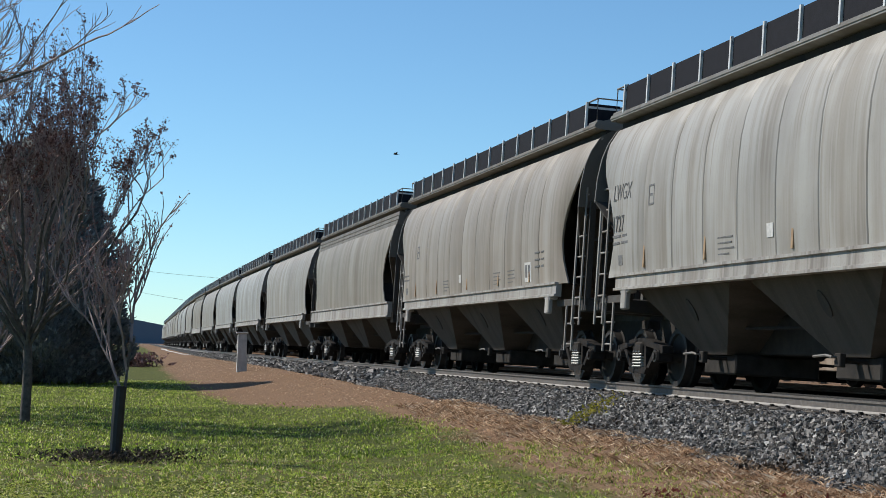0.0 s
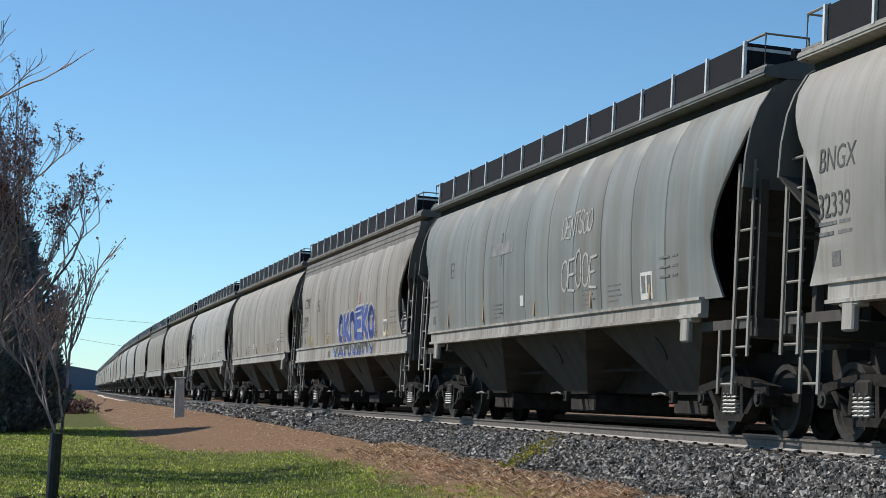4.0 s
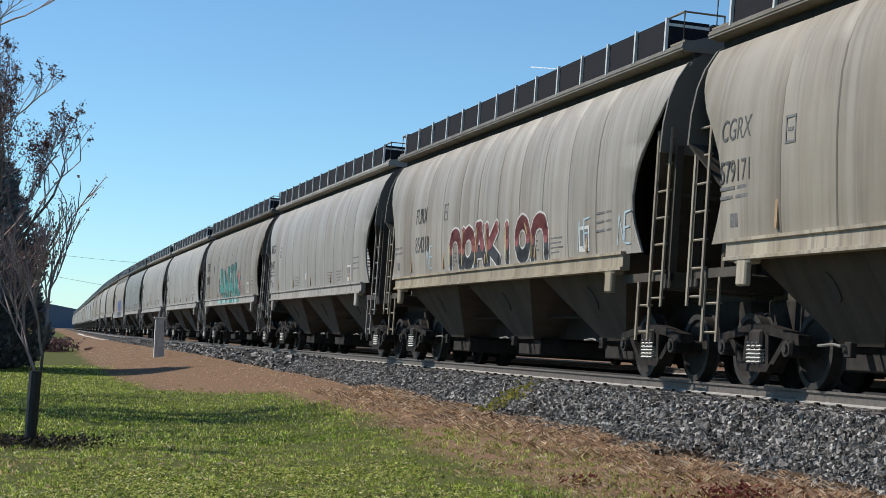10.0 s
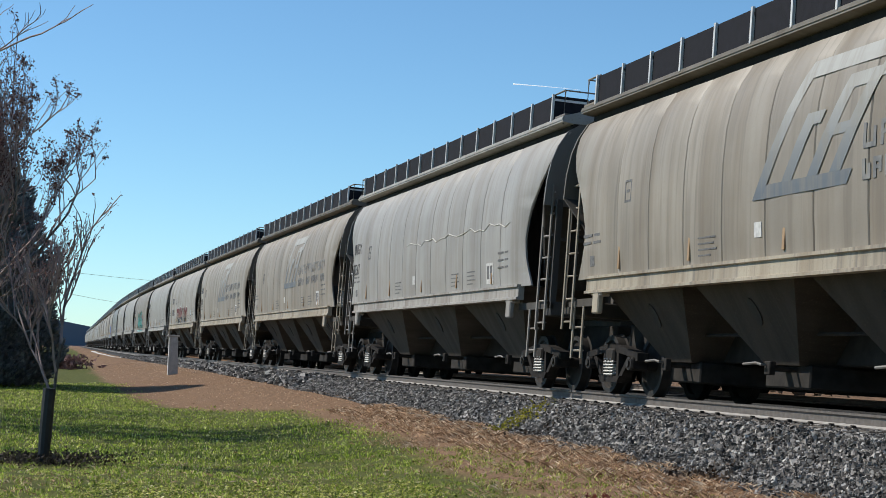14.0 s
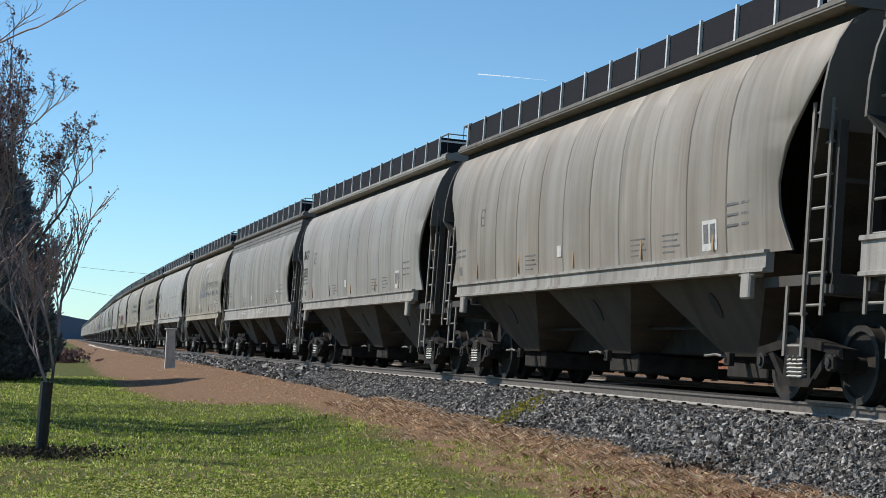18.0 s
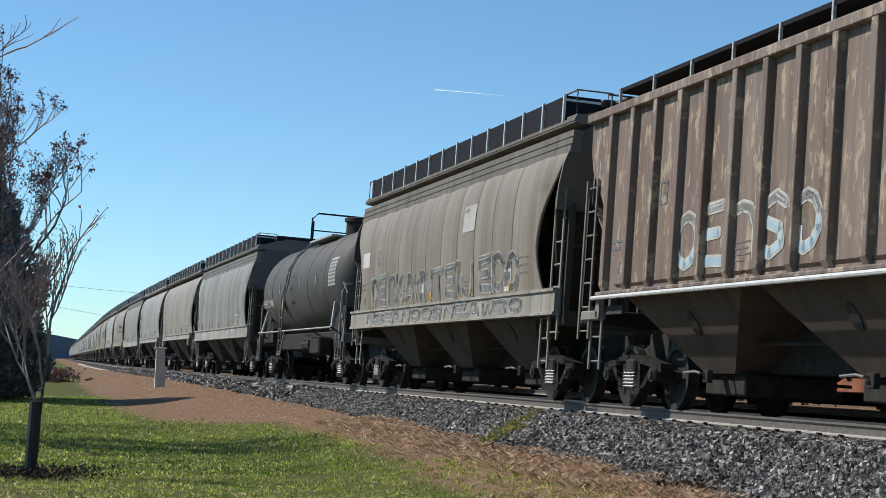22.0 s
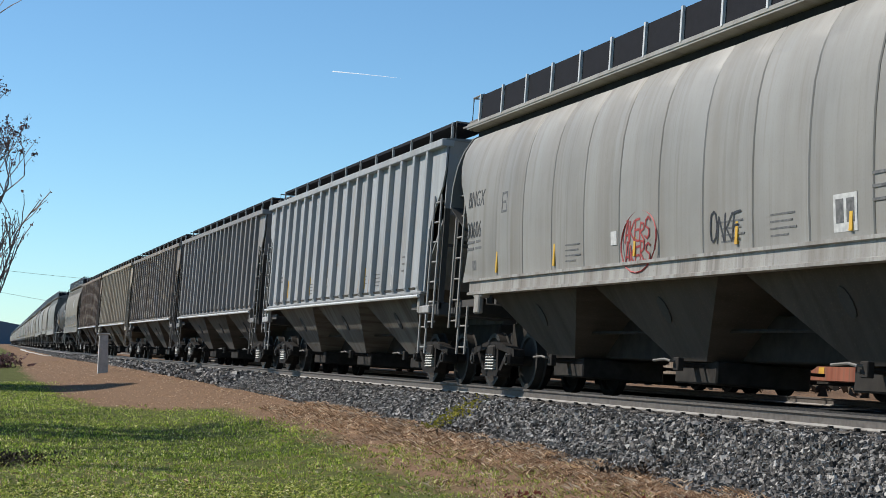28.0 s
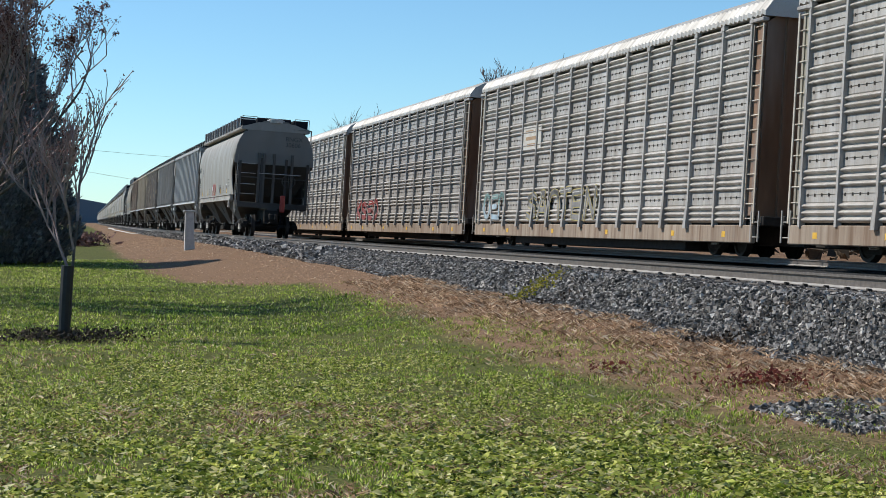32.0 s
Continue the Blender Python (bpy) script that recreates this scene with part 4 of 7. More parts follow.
    for s in (-1, 1):
        g = Geo().wall([(s * 5.0, 1.15), (s * 6.9, 1.15), (s * 6.5, 2.0), (s * 5.9, 2.1), (s * 5.2, 1.6)], -1.25, 1.25)
        part("saddle", g, M_GRIME, car)
        g = Geo().box(-1.4, 1.4, s * 7.0, s * 7.25, 1.05, 1.3, 0.02).box(-0.3, 0.3, s * 4.8, s * 7.2, 0.75, 1.2, 0.02)
        for x in (-1.35, 1.35):
            g.tube([(x, s * 7.1, 1.3), (x, s * 7.1, 2.3), (x, s * 6.5, 2.6)], 0.025).tube([(x, s * 7.1, 1.3), (x, s * 6.4, 2.0)], 0.03)
            g.box(x - 0.03, x + 0.03, s * 6.85, s * 6.9, 0.55, 1.2).box(x - 0.03, x + 0.03, s * 7.2, s * 7.25, 0.55, 1.2).box(x - 0.03, x + 0.03, s * 6.85, s * 7.25, 0.55, 0.59)
        part("end_sill", g, M_FRAME, car).color = (0.10, 0.10, 0.10, 1)
        truck(car, s * 5.75)
        part("coupler", ME_COUPLER, None, car, at=pose(0, s * 7.35, 0, 0, 0, 0 if s > 0 else 180))
    return car


# ---- auto rack ----
AR_HALF, AR_N = 13.5, 14
AR_PANEL = 2 * 12.6 / AR_N


def rack_panel_mesh():
    """A galvanised side screen: bands of rolled corrugation between flat pierced bands."""
    z, pts = 0.82, []
    k = 0
    while z < 5.70:
        if k % 5 in (0, 1, 2):
            pts += [(-1.485, z), (-1.575, z + 0.045), (-1.585, z + 0.065), (-1.565, z + 0.09), (-1.485, z + 0.135)]
            z += 0.155
        else:
            pts += [(-1.505, z), (-1.505, z + 0.15)] if k % 5 == 3 else [(-1.475, z - 0.003), (-1.475, z + 0.012), (-1.508, z + 0.014), (-1.508, z + 0.15)]
            z += 0.155
        k += 1
    g = Geo()
    prof = pts + [(-1.47, pts[-1][1]), (-1.47, pts[0][1])]
    g.prism(prof, -AR_PANEL / 2 + 0.01, AR_PANEL / 2 - 0.01)
    for kk, zz in [(k, 0.82 + 0.155 * (k + 0.9)) for k in (3, 8, 13, 18, 23, 28)]:
        for i in range(5):
            y = AR_PANEL * (i - 2) / 5.2
            g.box(-1.512, -1.50, y - 0.035, y + 0.035, zz - 0.02, zz + 0.05)
    me = g.mesh("side_screen", [M_RACK, M_GRIME])
    for p in me.polygons:
        if p.center.x > -1.513 and p.center.x < -1.499 and p.area < 0.008:
            p.material_index = 1
    return me


def auto_rack(label, tint, sill_tint, door_tint):
    car = thing("auto_rack_car", label, "freight car", "auto rack cars")
    me = shared("rackpanel", rack_panel_mesh)
    post = shared("rackpost", lambda: Geo().box(-1.61, -1.47, -0.05, 0.05, 0.72, 5.84).box(-1.625, -1.5, -0.10, 0.10, 5.70, 5.80).mesh("rack_post", M_RACK))
    gus = shared("gusset", lambda: Geo().loft([[(-1.67, -0.10, 0.66), (-1.67, 0.10, 0.66), (-1.47, 0.10, 0.66), (-1.47, -0.10, 0.66)], [(-1.66, -0.09, 0.85), (-1.66, 0.09, 0.85), (-1.47, 0.09, 0.85), (-1.47, -0.09, 0.85)], [(-1.59, -0.05, 1.65), (-1.59, 0.05, 1.65), (-1.47, 0.05, 1.65), (-1.47, -0.05, 1.65)]]).mesh("gusset", M_RACK))
    for i in range(AR_N):
        part("side_screen", me, None, car, at=pose(0, -12.6 + AR_PANEL * (i + 0.5), 0)).color = tint
    for i in range(AR_N + 1):
        y = -12.6 + AR_PANEL * i
        part("rack_post", post, None, car, at=pose(0, y, 0)).color = scaled(tint, 0.95)
        if 1 < i < AR_N - 1:
            part("gusset", gus, None, car, at=pose(0, y, 0)).color = scaled(tint, 0.8)
    part("far_side", shared("rackfar", lambda: Geo().box(1.47, 1.55, -12.6, 12.6, 0.8, 5.7).mesh("far_side", M_RACK)), None, car).color = tint
    def roof():
        arc = [(-1.57, 5.56), (-1.57, 5.68), (-1.38, 5.95), (-1.02, 6.15), (-0.55, 6.27), (0, 6.32), (0.55, 6.27), (1.02, 6.15), (1.38, 5.95), (1.57, 5.68), (1.57, 5.56)]
        g = Geo()
        rings = []
        n = 190
        for i in range(n + 1):
            y = -13.3 + 26.6 * i / n
            e = 0.05 if i % 2 else 0.0
            rings.append([(x * (1 + e * 0.4), y, z + 0.27 + e) for x, z in arc])
        return g.loft(rings).mesh("roof", M_RACK)
    part("roof", shared("rackroof", roof), None, car, "pale corrugated arched roof").color = (0.56, 0.55, 0.52, 1)
    for sx in (-1, 1):
        part("side_sill", shared(("racksill", sx), lambda: Geo().box(sx * 1.44, sx * 1.57, -13.2, 13.2, 0.32, 0.76, 0.02).mesh("side_sill", M_RUSTY)), None, car, "dusty rust-brown side sill").color = sill_tint
    part("deck", shared("rackdeck", lambda: Geo().box(-1.44, 1.44, -13.6, 13.6, 0.76, 0.98).mesh("deck", M_GRIME)), None, car)
    part("centre_sill", shared("rackcs", lambda: Geo().box(-0.5, 0.5, -13.9, 13.9, 0.30, 0.757).mesh("centre_sill", M_GRIME)), None, car)
    # Dark block that fills the space from the deck down almost to the rails.
    part("well_floor", shared("rackwell", lambda: Geo().box(-1.3, 1.3, -8.3, 8.3, 0.10, 0.75).mesh("well_floor", M_GRIME)), None, car)
    for s in (-1, 1):
        def door():
            g = Geo()
            front = []
            for x in (-0.9, -0.3, 0.3, 0.9):
                front += [(x - 0.06, 13.15), (x - 0.04, 13.24), (x + 0.04, 13.24), (x + 0.06, 13.15)]
            ring = [(-1.42, 13.05), (-1.42, 13.15)] + front + [(1.42, 13.15), (1.42, 13.05)]
            top = lambda x: 6.3 - 0.6 * abs(x / 1.42) ** 2.2
            g.loft([[(x, s * y, 0.98) for x, y in ring], [(x, s * y, top(x)) for x, y in ring]])
            return g.mesh("end_door", M_RUSTY)
        part("end_door", shared(("rackdoor", s), door), None, car, "rusty brown end door").color = door_tint
        part("end_panel", shared(("rackend", s), lambda: Geo().box(-1.49, -1.37, s * 12.66, s * 13.08, 0.98, 5.78, 0.02).box(-1.52, -1.45, s * 13.0, s * 13.1, 0.8, 5.82).mesh("end_panel", M_RACK)), None, car, "flat painted end panel").color = (0.40, 0.355, 0.27, 1) if s > 0 else scaled(door_tint, 1.3)
        part("corner_hood", shared(("rackhood", s), lambda: Geo().box(-1.62, -1.45, s * 12.5, s * 13.3, 5.70, 5.80, 0.02).mesh("corner_hood", M_RACK)), None, car).color = scaled(tint, 0.9)
        lad = ladder(car, -1.56, s * 12.95, 0.8, 5.65, (0.62, 0.57, 0.48, 1))
        lad.scale = (1, 1.3, 1)
        ladder(car, -1.56, s * 13.35, 0.35, 1.1, (0.40, 0.39, 0.36, 1))
        part("step_beam", shared(("rackstep", s), lambda: Geo().box(-1.5, 1.5, s * 13.5, s * 13.7, 0.75, 0.98, 0.02).mesh("step_beam", M_GRIME)), None, car)
        truck(car, s * 9.9)
        part("coupler", ME_COUPLER, None, car, at=pose(0, s * 13.85, 0, 0, 0, 0 if s > 0 else 180))
    for y in (-11.5, -8.0, -2.5, 3.0, 8.5, 11.8):
        part("reflector", shared("rackyellow", lambda: Geo().box(-1.576, -1.568, -0.11, 0.11, 0.46, 0.60).mesh("reflector", M_YELLOW)), None, car, at=pose(0, y, 0))
    return car


# ---- lettering, stencils and graffiti ----
ME_TEXT = {}


def text_mesh(body, size, mat):
    key = (body, size, mat.name)
    if key not in ME_TEXT:
        cu = bpy.data.curves.new("lettering", "FONT")
        cu.body, cu.size = body, size
        cu.extrude = 0.002
        ob = bpy.data.objects.new("lettering", cu)
        scene.collection.objects.link(ob)
        bpy.context.view_layer.update()
        me = bpy.data.meshes.new_from_object(ob.evaluated_get(bpy.context.evaluated_depsgraph_get()))
        bpy.data.objects.remove(ob)
        me.materials.clear()
        me.materials.append(mat)
        ME_TEXT[key] = me
    return ME_TEXT[key]


def side_x(z, flat=0.0):
    return flat if flat else lerp_table(SIDE, z) + 0.0105


def side_matrix(y, z, flat=0.0):
    """Pose on the near side: text runs towards the car's rear, stands up along the sheet."""
    if flat:
        up = Vector((0, 0, 1))
    else:
        up = Vector((-(lerp_table(SIDE, z + 0.2) - lerp_table(SIDE, z)), 0, 0.2)).normalized()
    run = Vector((0, -1, 0))
    out = run.cross(up)
    m = Matrix((run, up, out)).transposed().to_4x4()
    m.translation = (-side_x(z, flat), y, z)
    return m


def lettering(car, body, y, z, size, mat=None, flat=0.0):
    ob = part("lettering", text_mesh(body, size, mat or M_MARK), None, car, at=side_matrix(y, z, flat))
    ob.scale = (0.80, 1, 1)
    return ob


def bars(car, name, mat, rects, flat=0.0):
    """Flat painted marks as thin plates; rects: y from, y to (rearward), z from, z to."""
    g = Geo()
    for y0, y1, z0, z1 in rects:
        n = 1 if z1 - z0 < 0.3 else 3
        for i in range(n):
            a, b = z0 + (z1 - z0) * i / n, z0 + (z1 - z0) * (i + 1) / n
            xa, xb = side_x(a, flat), side_x(b, flat)
            v = [(-xa, y0, a), (-xa, y1, a), (-xb, y1, b), (-xb, y0, b)]
            g.add(v + [(p[0] + 0.006, p[1], p[2]) for p in v], [(0, 1, 2, 3), (7, 6, 5, 4), (0, 4, 5, 1), (1, 5, 6, 2), (2, 6, 7, 3), (3, 7, 4, 0)])
    return tagged(part(name, g, mat, car), kind="stuff" if len(rects) > 1 else "")


def stencils(car, HB, strip, mark="", number="", back=0.0, size=0.38, rear_box=True, flat=0.0, ink=None):
    """Car marks, small stencil rows, the inspection panel and the side reflectors."""
    ink = ink or M_INK
    y = HB - 1.05
    yl = y - (back + 0.5 if back else 0)
    if mark:
        lettering(car, mark, y - back, 2.93 - back * 0.08, size, None, flat)
        lettering(car, number, y - back, 2.42 - back * 0.12, size, None, flat)
    bars(car, "stencil", ink, [(y - 0.02, y - 0.42, 2.33, 2.37), (y - 0.5, y - 0.75, 2.33, 2.37), (y - 0.02, y - 0.36, 2.22, 2.26), (y - 0.46, y - 0.78, 2.22, 2.26)], flat)
    bars(car, "load_box", ink, [(yl - 1.75, yl - 1.78, 2.75, 3.05), (yl - 1.98, yl - 2.01, 2.75, 3.05), (yl - 1.75, yl - 2.01, 3.03, 3.06), (yl - 1.75, yl - 2.01, 2.74, 2.77), (yl - 1.82, yl - 1.94, 2.88, 2.92)], flat)
    bars(car, "placard", M_WHITE, [(0.9, 0.7, 1.98, 2.16)], flat)
    bars(car, "defect_card", M_INK, [(y - 0.30, y - 0.50, 1.88, 2.04)], flat)
    rows = []
    for yy in (2.6, -2.4, -3.6):
        for i, w in enumerate((0.55, 0.5, 0.58, 0.4)):
            rows.append((yy, yy - w, 2.06 - i * 0.075, 2.08 - i * 0.075))
    bars(car, "stencil", ink, rows, flat)
    if rear_box:
        ye = -4.95
        bars(car, "inspection_panel", M_WHITE, [(ye, ye - 0.46, 1.80, 2.18)], flat)
        g = flat + 0.004 if flat else 0.0
        o = bars(car, "inspection_panel", M_INK, [(ye - 0.05, ye - 0.20, 1.89, 2.13), (ye - 0.26, ye - 0.41, 1.89, 2.13)], g)
        o.location.x = -0.003
        bars(car, "stencil", ink, [(ye - 0.75, ye - 1.1, 2.32 - 0.13 * i, 2.35 - 0.13 * i) for i in range(3)] + [(ye - 1.2, ye - 1.4, 2.32 - 0.13 * i, 2.35 - 0.13 * i) for i in range(3)], flat)
    for yy in (HB - 2.6, HB - 5.2, 0.1, -2.8, -5.3):
        part("reflector", Geo().box(-side_x(2.0, flat) - 0.002, -side_x(2.0, flat) + 0.02, yy - 0.03, yy + 0.03, 1.80, 2.24), strip, car)


RING = [(0.5 + 0.5 * math.cos(0.3 + k * math.pi / 5), 0.5 + 0.5 * math.sin(0.3 + k * math.pi / 5)) for k in range(11)]
ARCH = [(0.0, 0.0), (0.02, 0.62), (0.2, 0.93), (0.5, 1.0), (0.8, 0.93), (0.98, 0.62), (1.0, 0.0)]
GLYPH = {
    "A": [[(0, 0), (0.40, 1)], [(0.58, 1), (1, 0)], [(0.25, 0.34), (0.78, 0.34)], [(0.30, 1), (0.68, 1)]],
    "W": [[(0, 0.9), (0.24, 0), (0.50, 0.72), (0.74, 0), (1, 1)], [(0.86, 1), (1.1, 1)]],
    "L": [[(0.05, 1), (0.18, 0.1), (0.62, 0.52), (0.75, 0.08), (1.05, 0.0)], [(-0.08, 1), (0.2, 1)]],
    "N": [[(0, 0), (0.08, 0.95), (0.92, 0.05), (1, 1)]],
    "O": [RING], "D": [[(0, 0), (0, 1)], RING], "n": [ARCH],
    "K": [[(0, 0), (0.02, 1)], [(0.95, 1), (0.12, 0.46), (1, 0)]],
    "I": [[(0.4, 0), (0.5, 1)]],
    "S": [[(1, 0.85), (0.6, 1), (0.1, 0.86), (0.15, 0.58), (0.85, 0.42), (0.95, 0.15), (0.5, 0), (0, 0.12)]],
    "E": [[(1, 1), (0.05, 0.96), (0, 0.04), (1, 0)], [(0.05, 0.5), (0.8, 0.52)]],
    "T": [[(0, 0.95), (1, 1)], [(0.5, 0.97), (0.45, 0)]],
    "R": [[(0, 0), (0.03, 1), (0.75, 0.95), (0.85, 0.65), (0.1, 0.48), (1, 0)]],
    "V": [[(0, 1), (0.5, 0), (1, 0.9)]],
}


def stroke(g, pts, width, car_x, lift):
    """A flat sprayed line on the car's side through (y, z) points, with round joints; keeps to the curve of the sheet."""
    line = []
    for (ya, za), (yb, zb) in zip(pts, pts[1:]):
        n = max(1, math.ceil(math.hypot(yb - ya, zb - za) / 0.16))
        line += [(ya + (yb - ya) * i / n, za + (zb - za) * i / n) for i in range(n)]
    line.append(pts[-1])
    at = lambda y, z: (-car_x(z) - lift, y, z)
    for k, ((ya, za), (yb, zb)) in enumerate(zip(line, line[1:])):
        d = math.hypot(yb - ya, zb - za) or 1e-6
        ny, nz = (zb - za) / d * width / 2, -(yb - ya) / d * width / 2
        g.add([at(ya + ny, za + nz), at(ya - ny, za - nz), at(yb - ny, zb - nz), at(yb + ny, zb + nz)], [(0, 1, 2, 3)])
    for y, z in pts:
        g.add([at(y + width / 2 * math.cos(i * math.pi / 4), z + width / 2 * math.sin(i * math.pi / 4)) for i in range(8)], [tuple(range(8))])


def clipped(pts, cut):
    """The runs of a (y, z) line above the height cut."""
    runs, run = [], []
    fine = []
    for (ya, za), (yb, zb) in zip(pts, pts[1:]):
        fine += [(ya + (yb - ya) * i / 6, za + (zb - za) * i / 6) for i in range(6)]
    for p in fine + [pts[-1]]:
        if p[1] >= cut:
            run.append(p)
        elif run:
            runs.append(run)
            run = []
    return [r for r in runs + [run] if len(r) > 1]


def graffiti(car, word, y0, y1, z0, z1, edge, low, high, shine, seed, weight=0.15, flat=0.0, split=0.55, rim=0.035, grow_last=0.0):
    """Sprayed letters, each one a part: edging, a fill in two tones and a thin highlight, leaning and overlapping a little."""
    n = len(word)
    w = (y0 - y1) / n
    car_x = lambda z: side_x(z, flat)
    for i, ch in enumerate(word):
        r2 = random.Random(seed * 31 + i)
        lean, top = r2.uniform(-0.12, 0.12), z1 - r2.uniform(0, 0.14) * (z1 - z0) + grow_last * i / n
        bot, wide = z0 + r2.uniform(0, 0.05), r2.uniform(0.86, 1.05)
        lines = [[(y0 - w * (i + 0.08 + u * 0.84 * wide) - lean * v * w, bot + (top - bot) * v) for u, v in ln] for ln in GLYPH[ch]]
        g, index = Geo(), []

        def lay(layer, runs, width, lift):
            for k, ln in enumerate(runs):
                stroke(g, ln, width, car_x, lift + 0.0004 * k)
            index.extend([layer] * (len(g.f) - len(index)))

        lay(0, lines, weight + 2 * rim, 0.0015 + 0.0003 * (i % 2))
        lay(1, lines, weight, 0.0045 + 0.0003 * (i % 2))
        lay(2, [r for ln in lines for r in clipped(ln, bot + (top - bot) * split)], weight * 0.98, 0.0075)
        lay(3, [[(y + weight * 0.22, z + 0.01) for y, z in ln[:2]] for ln in lines[:1]], weight * 0.16, 0.0105)
        me = bpy.data.meshes.new("graffiti_letter")
        me.from_pydata(g.v, [], g.f)
        for m in (edge, low, high, shine):
            me.materials.append(m)
        me.polygons.foreach_set("material_index", index)
        part("graffiti_letter", me, None, car, "sprayed graffiti letter")


def squiggle(car, y0, z0, size, mat, seed, flat=0.0, n=4, word="", width=0.022):
    """A quick one-line tag in thin letters."""
    rnd = random.Random(seed)
    g = Geo()
    for i in range(n):
        ch = word[i % len(word)] if word else rnd.choice("SNEKVODA")
        ya, za, k = y0 - i * size * 0.62, z0 + rnd.uniform(-0.06, 0.06) * size, rnd.uniform(0.85, 1.15)
        for ln in GLYPH[ch]:
            stroke(g, [(ya - u * size * 0.55 + rnd.uniform(-0.04, 0.04) * size - 0.1 * v * size, za + v * size * k) for u, v in ln], width, lambda z: side_x(z, flat), 0.002 + 0.0003 * i)
    me = bpy.data.meshes.new("tag")
    me.from_pydata(g.v, [], g.f)
    me.materials.append(mat)
    tagged(part("tag", me, None, car, "scrawled spray tag"), kind="stuff" if n > 1 else "")


def emblem_paint():
    """Emblem paint that fades from white at the top to slate at the foot, worn through in streaks."""
    m = Mat("fading_emblem_paint", 0.7)
    t = m.n.new("ShaderNodeTexCoord")
    sep = m.n.new("ShaderNodeSeparateXYZ")
    m.l.new(t.outputs["Object"], sep.inputs[0])
    k = m.n.new("ShaderNodeMapRange")
    k.inputs["From Min"].default_value, k.inputs["From Max"].default_value = 2.5, 3.5
    m.l.new(sep.outputs["Z"], k.inputs["Value"])
    c = m.ramp(k.outputs[0], [(0.0, (0.115, 0.135, 0.155)), (0.45, (0.21, 0.22, 0.22)), (1.0, (0.36, 0.355, 0.33))])
    worn = m.ramp(m.noise(1.0, 5, m.coords((0.6, 3.5, 0.4)), 0.65), [(0.45, (0, 0, 0)), (0.68, (0.75, 0.75, 0.75))])
    m.color(m.mix(worn, c, (0.235, 0.215, 0.175)))
    return m.m


M_EMBLEM = emblem_paint()


def logo_block(car, y, lean=0.80):
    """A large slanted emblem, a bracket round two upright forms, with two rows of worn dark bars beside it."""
    def slab(ya, yb, z0, z1, lift):
        g = Geo()
        sh = lambda z: -(z - 2.42) * lean
        n = max(1, math.ceil((z1 - z0) / 0.15))
        for i in range(n):
            a, b = z0 + (z1 - z0) * i / n, z0 + (z1 - z0) * (i + 1) / n
            g.add([(-side_x(a) - lift, ya + sh(a), a), (-side_x(a) - lift, yb + sh(a), a), (-side_x(b) - lift, yb + sh(b), b), (-side_x(b) - lift, ya + sh(b), b)], [(0, 1, 2, 3)])
        part("emblem", g, M_EMBLEM, car, "worn painted emblem")
    for k, (ya, yb, z0, z1) in enumerate(((0.0, 0.26, 2.42, 3.93), (0.26, 2.24, 3.72, 3.93), (1.98, 2.24, 3.50, 3.72), (0.26, 2.36, 2.42, 2.58),
                                          (0.66, 0.92, 2.58, 3.30), (0.92, 1.10, 3.16, 3.30), (1.30, 1.56, 2.58, 3.62), (1.56, 1.84, 3.46, 3.62),
                                          (1.56, 1.84, 2.98, 3.10), (1.84, 2.10, 2.58, 3.62))):
        slab(y - ya, y - yb, z0, z1, 0.002 + 0.0003 * k)
    for z, h, n, step in ((2.76, 0.27, 12, 0.372), (2.43, 0.22, 19, 0.236)):
        yy, rects = y - 2.70, []
        for i in range(n):
            if n == 12 or i not in (5, 9, 15):
                k = step * 0.74
                rects += [(yy, yy - 0.06, z, z + h), (yy - 0.06, yy - k, z + h - 0.055, z + h) if i % 3 else (yy - 0.06, yy - k, z, z + 0.055), (yy - k + 0.06, yy - k, z + 0.055, z + h - 0.055)]
                if i % 2:
                    rects.append((yy - 0.06, yy - k + 0.06, z + h * 0.42, z + h * 0.60))
            yy -= step
        bars(car, "worn_bar", M_SLATE, rects)


# ---- stones, grass and leaves (stuff) ----
def soup(name, verts, faces, mat, label, category):
    """One mesh of very many small pieces from arrays: verts (n, k, 3), faces within one piece."""
    n, k, _ = verts.shape
    f = np.asarray(faces)
    loops = (f[None, :, :] + (np.arange(n) * k)[:, None, None]).reshape(-1)
    me = bpy.data.meshes.new(name)
    me.vertices.add(n * k)
    me.vertices.foreach_set("co", verts.reshape(-1).astype(np.float32))
    me.loops.add(len(loops))
    me.loops.foreach_set("vertex_index", loops.astype(np.int32))
    m = f.shape[1]
    me.polygons.add(len(loops) // m)
    me.polygons.foreach_set("loop_start", np.arange(0, len(loops), m, dtype=np.int32))
    me.update(calc_edges=True)
    me.shade_flat()
    me.materials.append(mat)
    return tagged(new(name, me), label, category, kind="stuff")


RS = np.random.RandomState(7)


def ballast_top(lat, y, d=D_NEAR, z=0.0):
    """Height of the stone bed beside the track."""
    tz = np.array([min(toe_z(v) + z * 0.5, z - 0.3) - 0.12 for v in y])
    a = np.abs(lat)
    return np.where(a < 1.3, z - 0.20, np.where(a < 1.72, z - 0.20 - 0.015 * (a - 1.3) / 0.45, z - 0.215 + (tz - z + 0.215) * (a - 1.72) / 0.90))


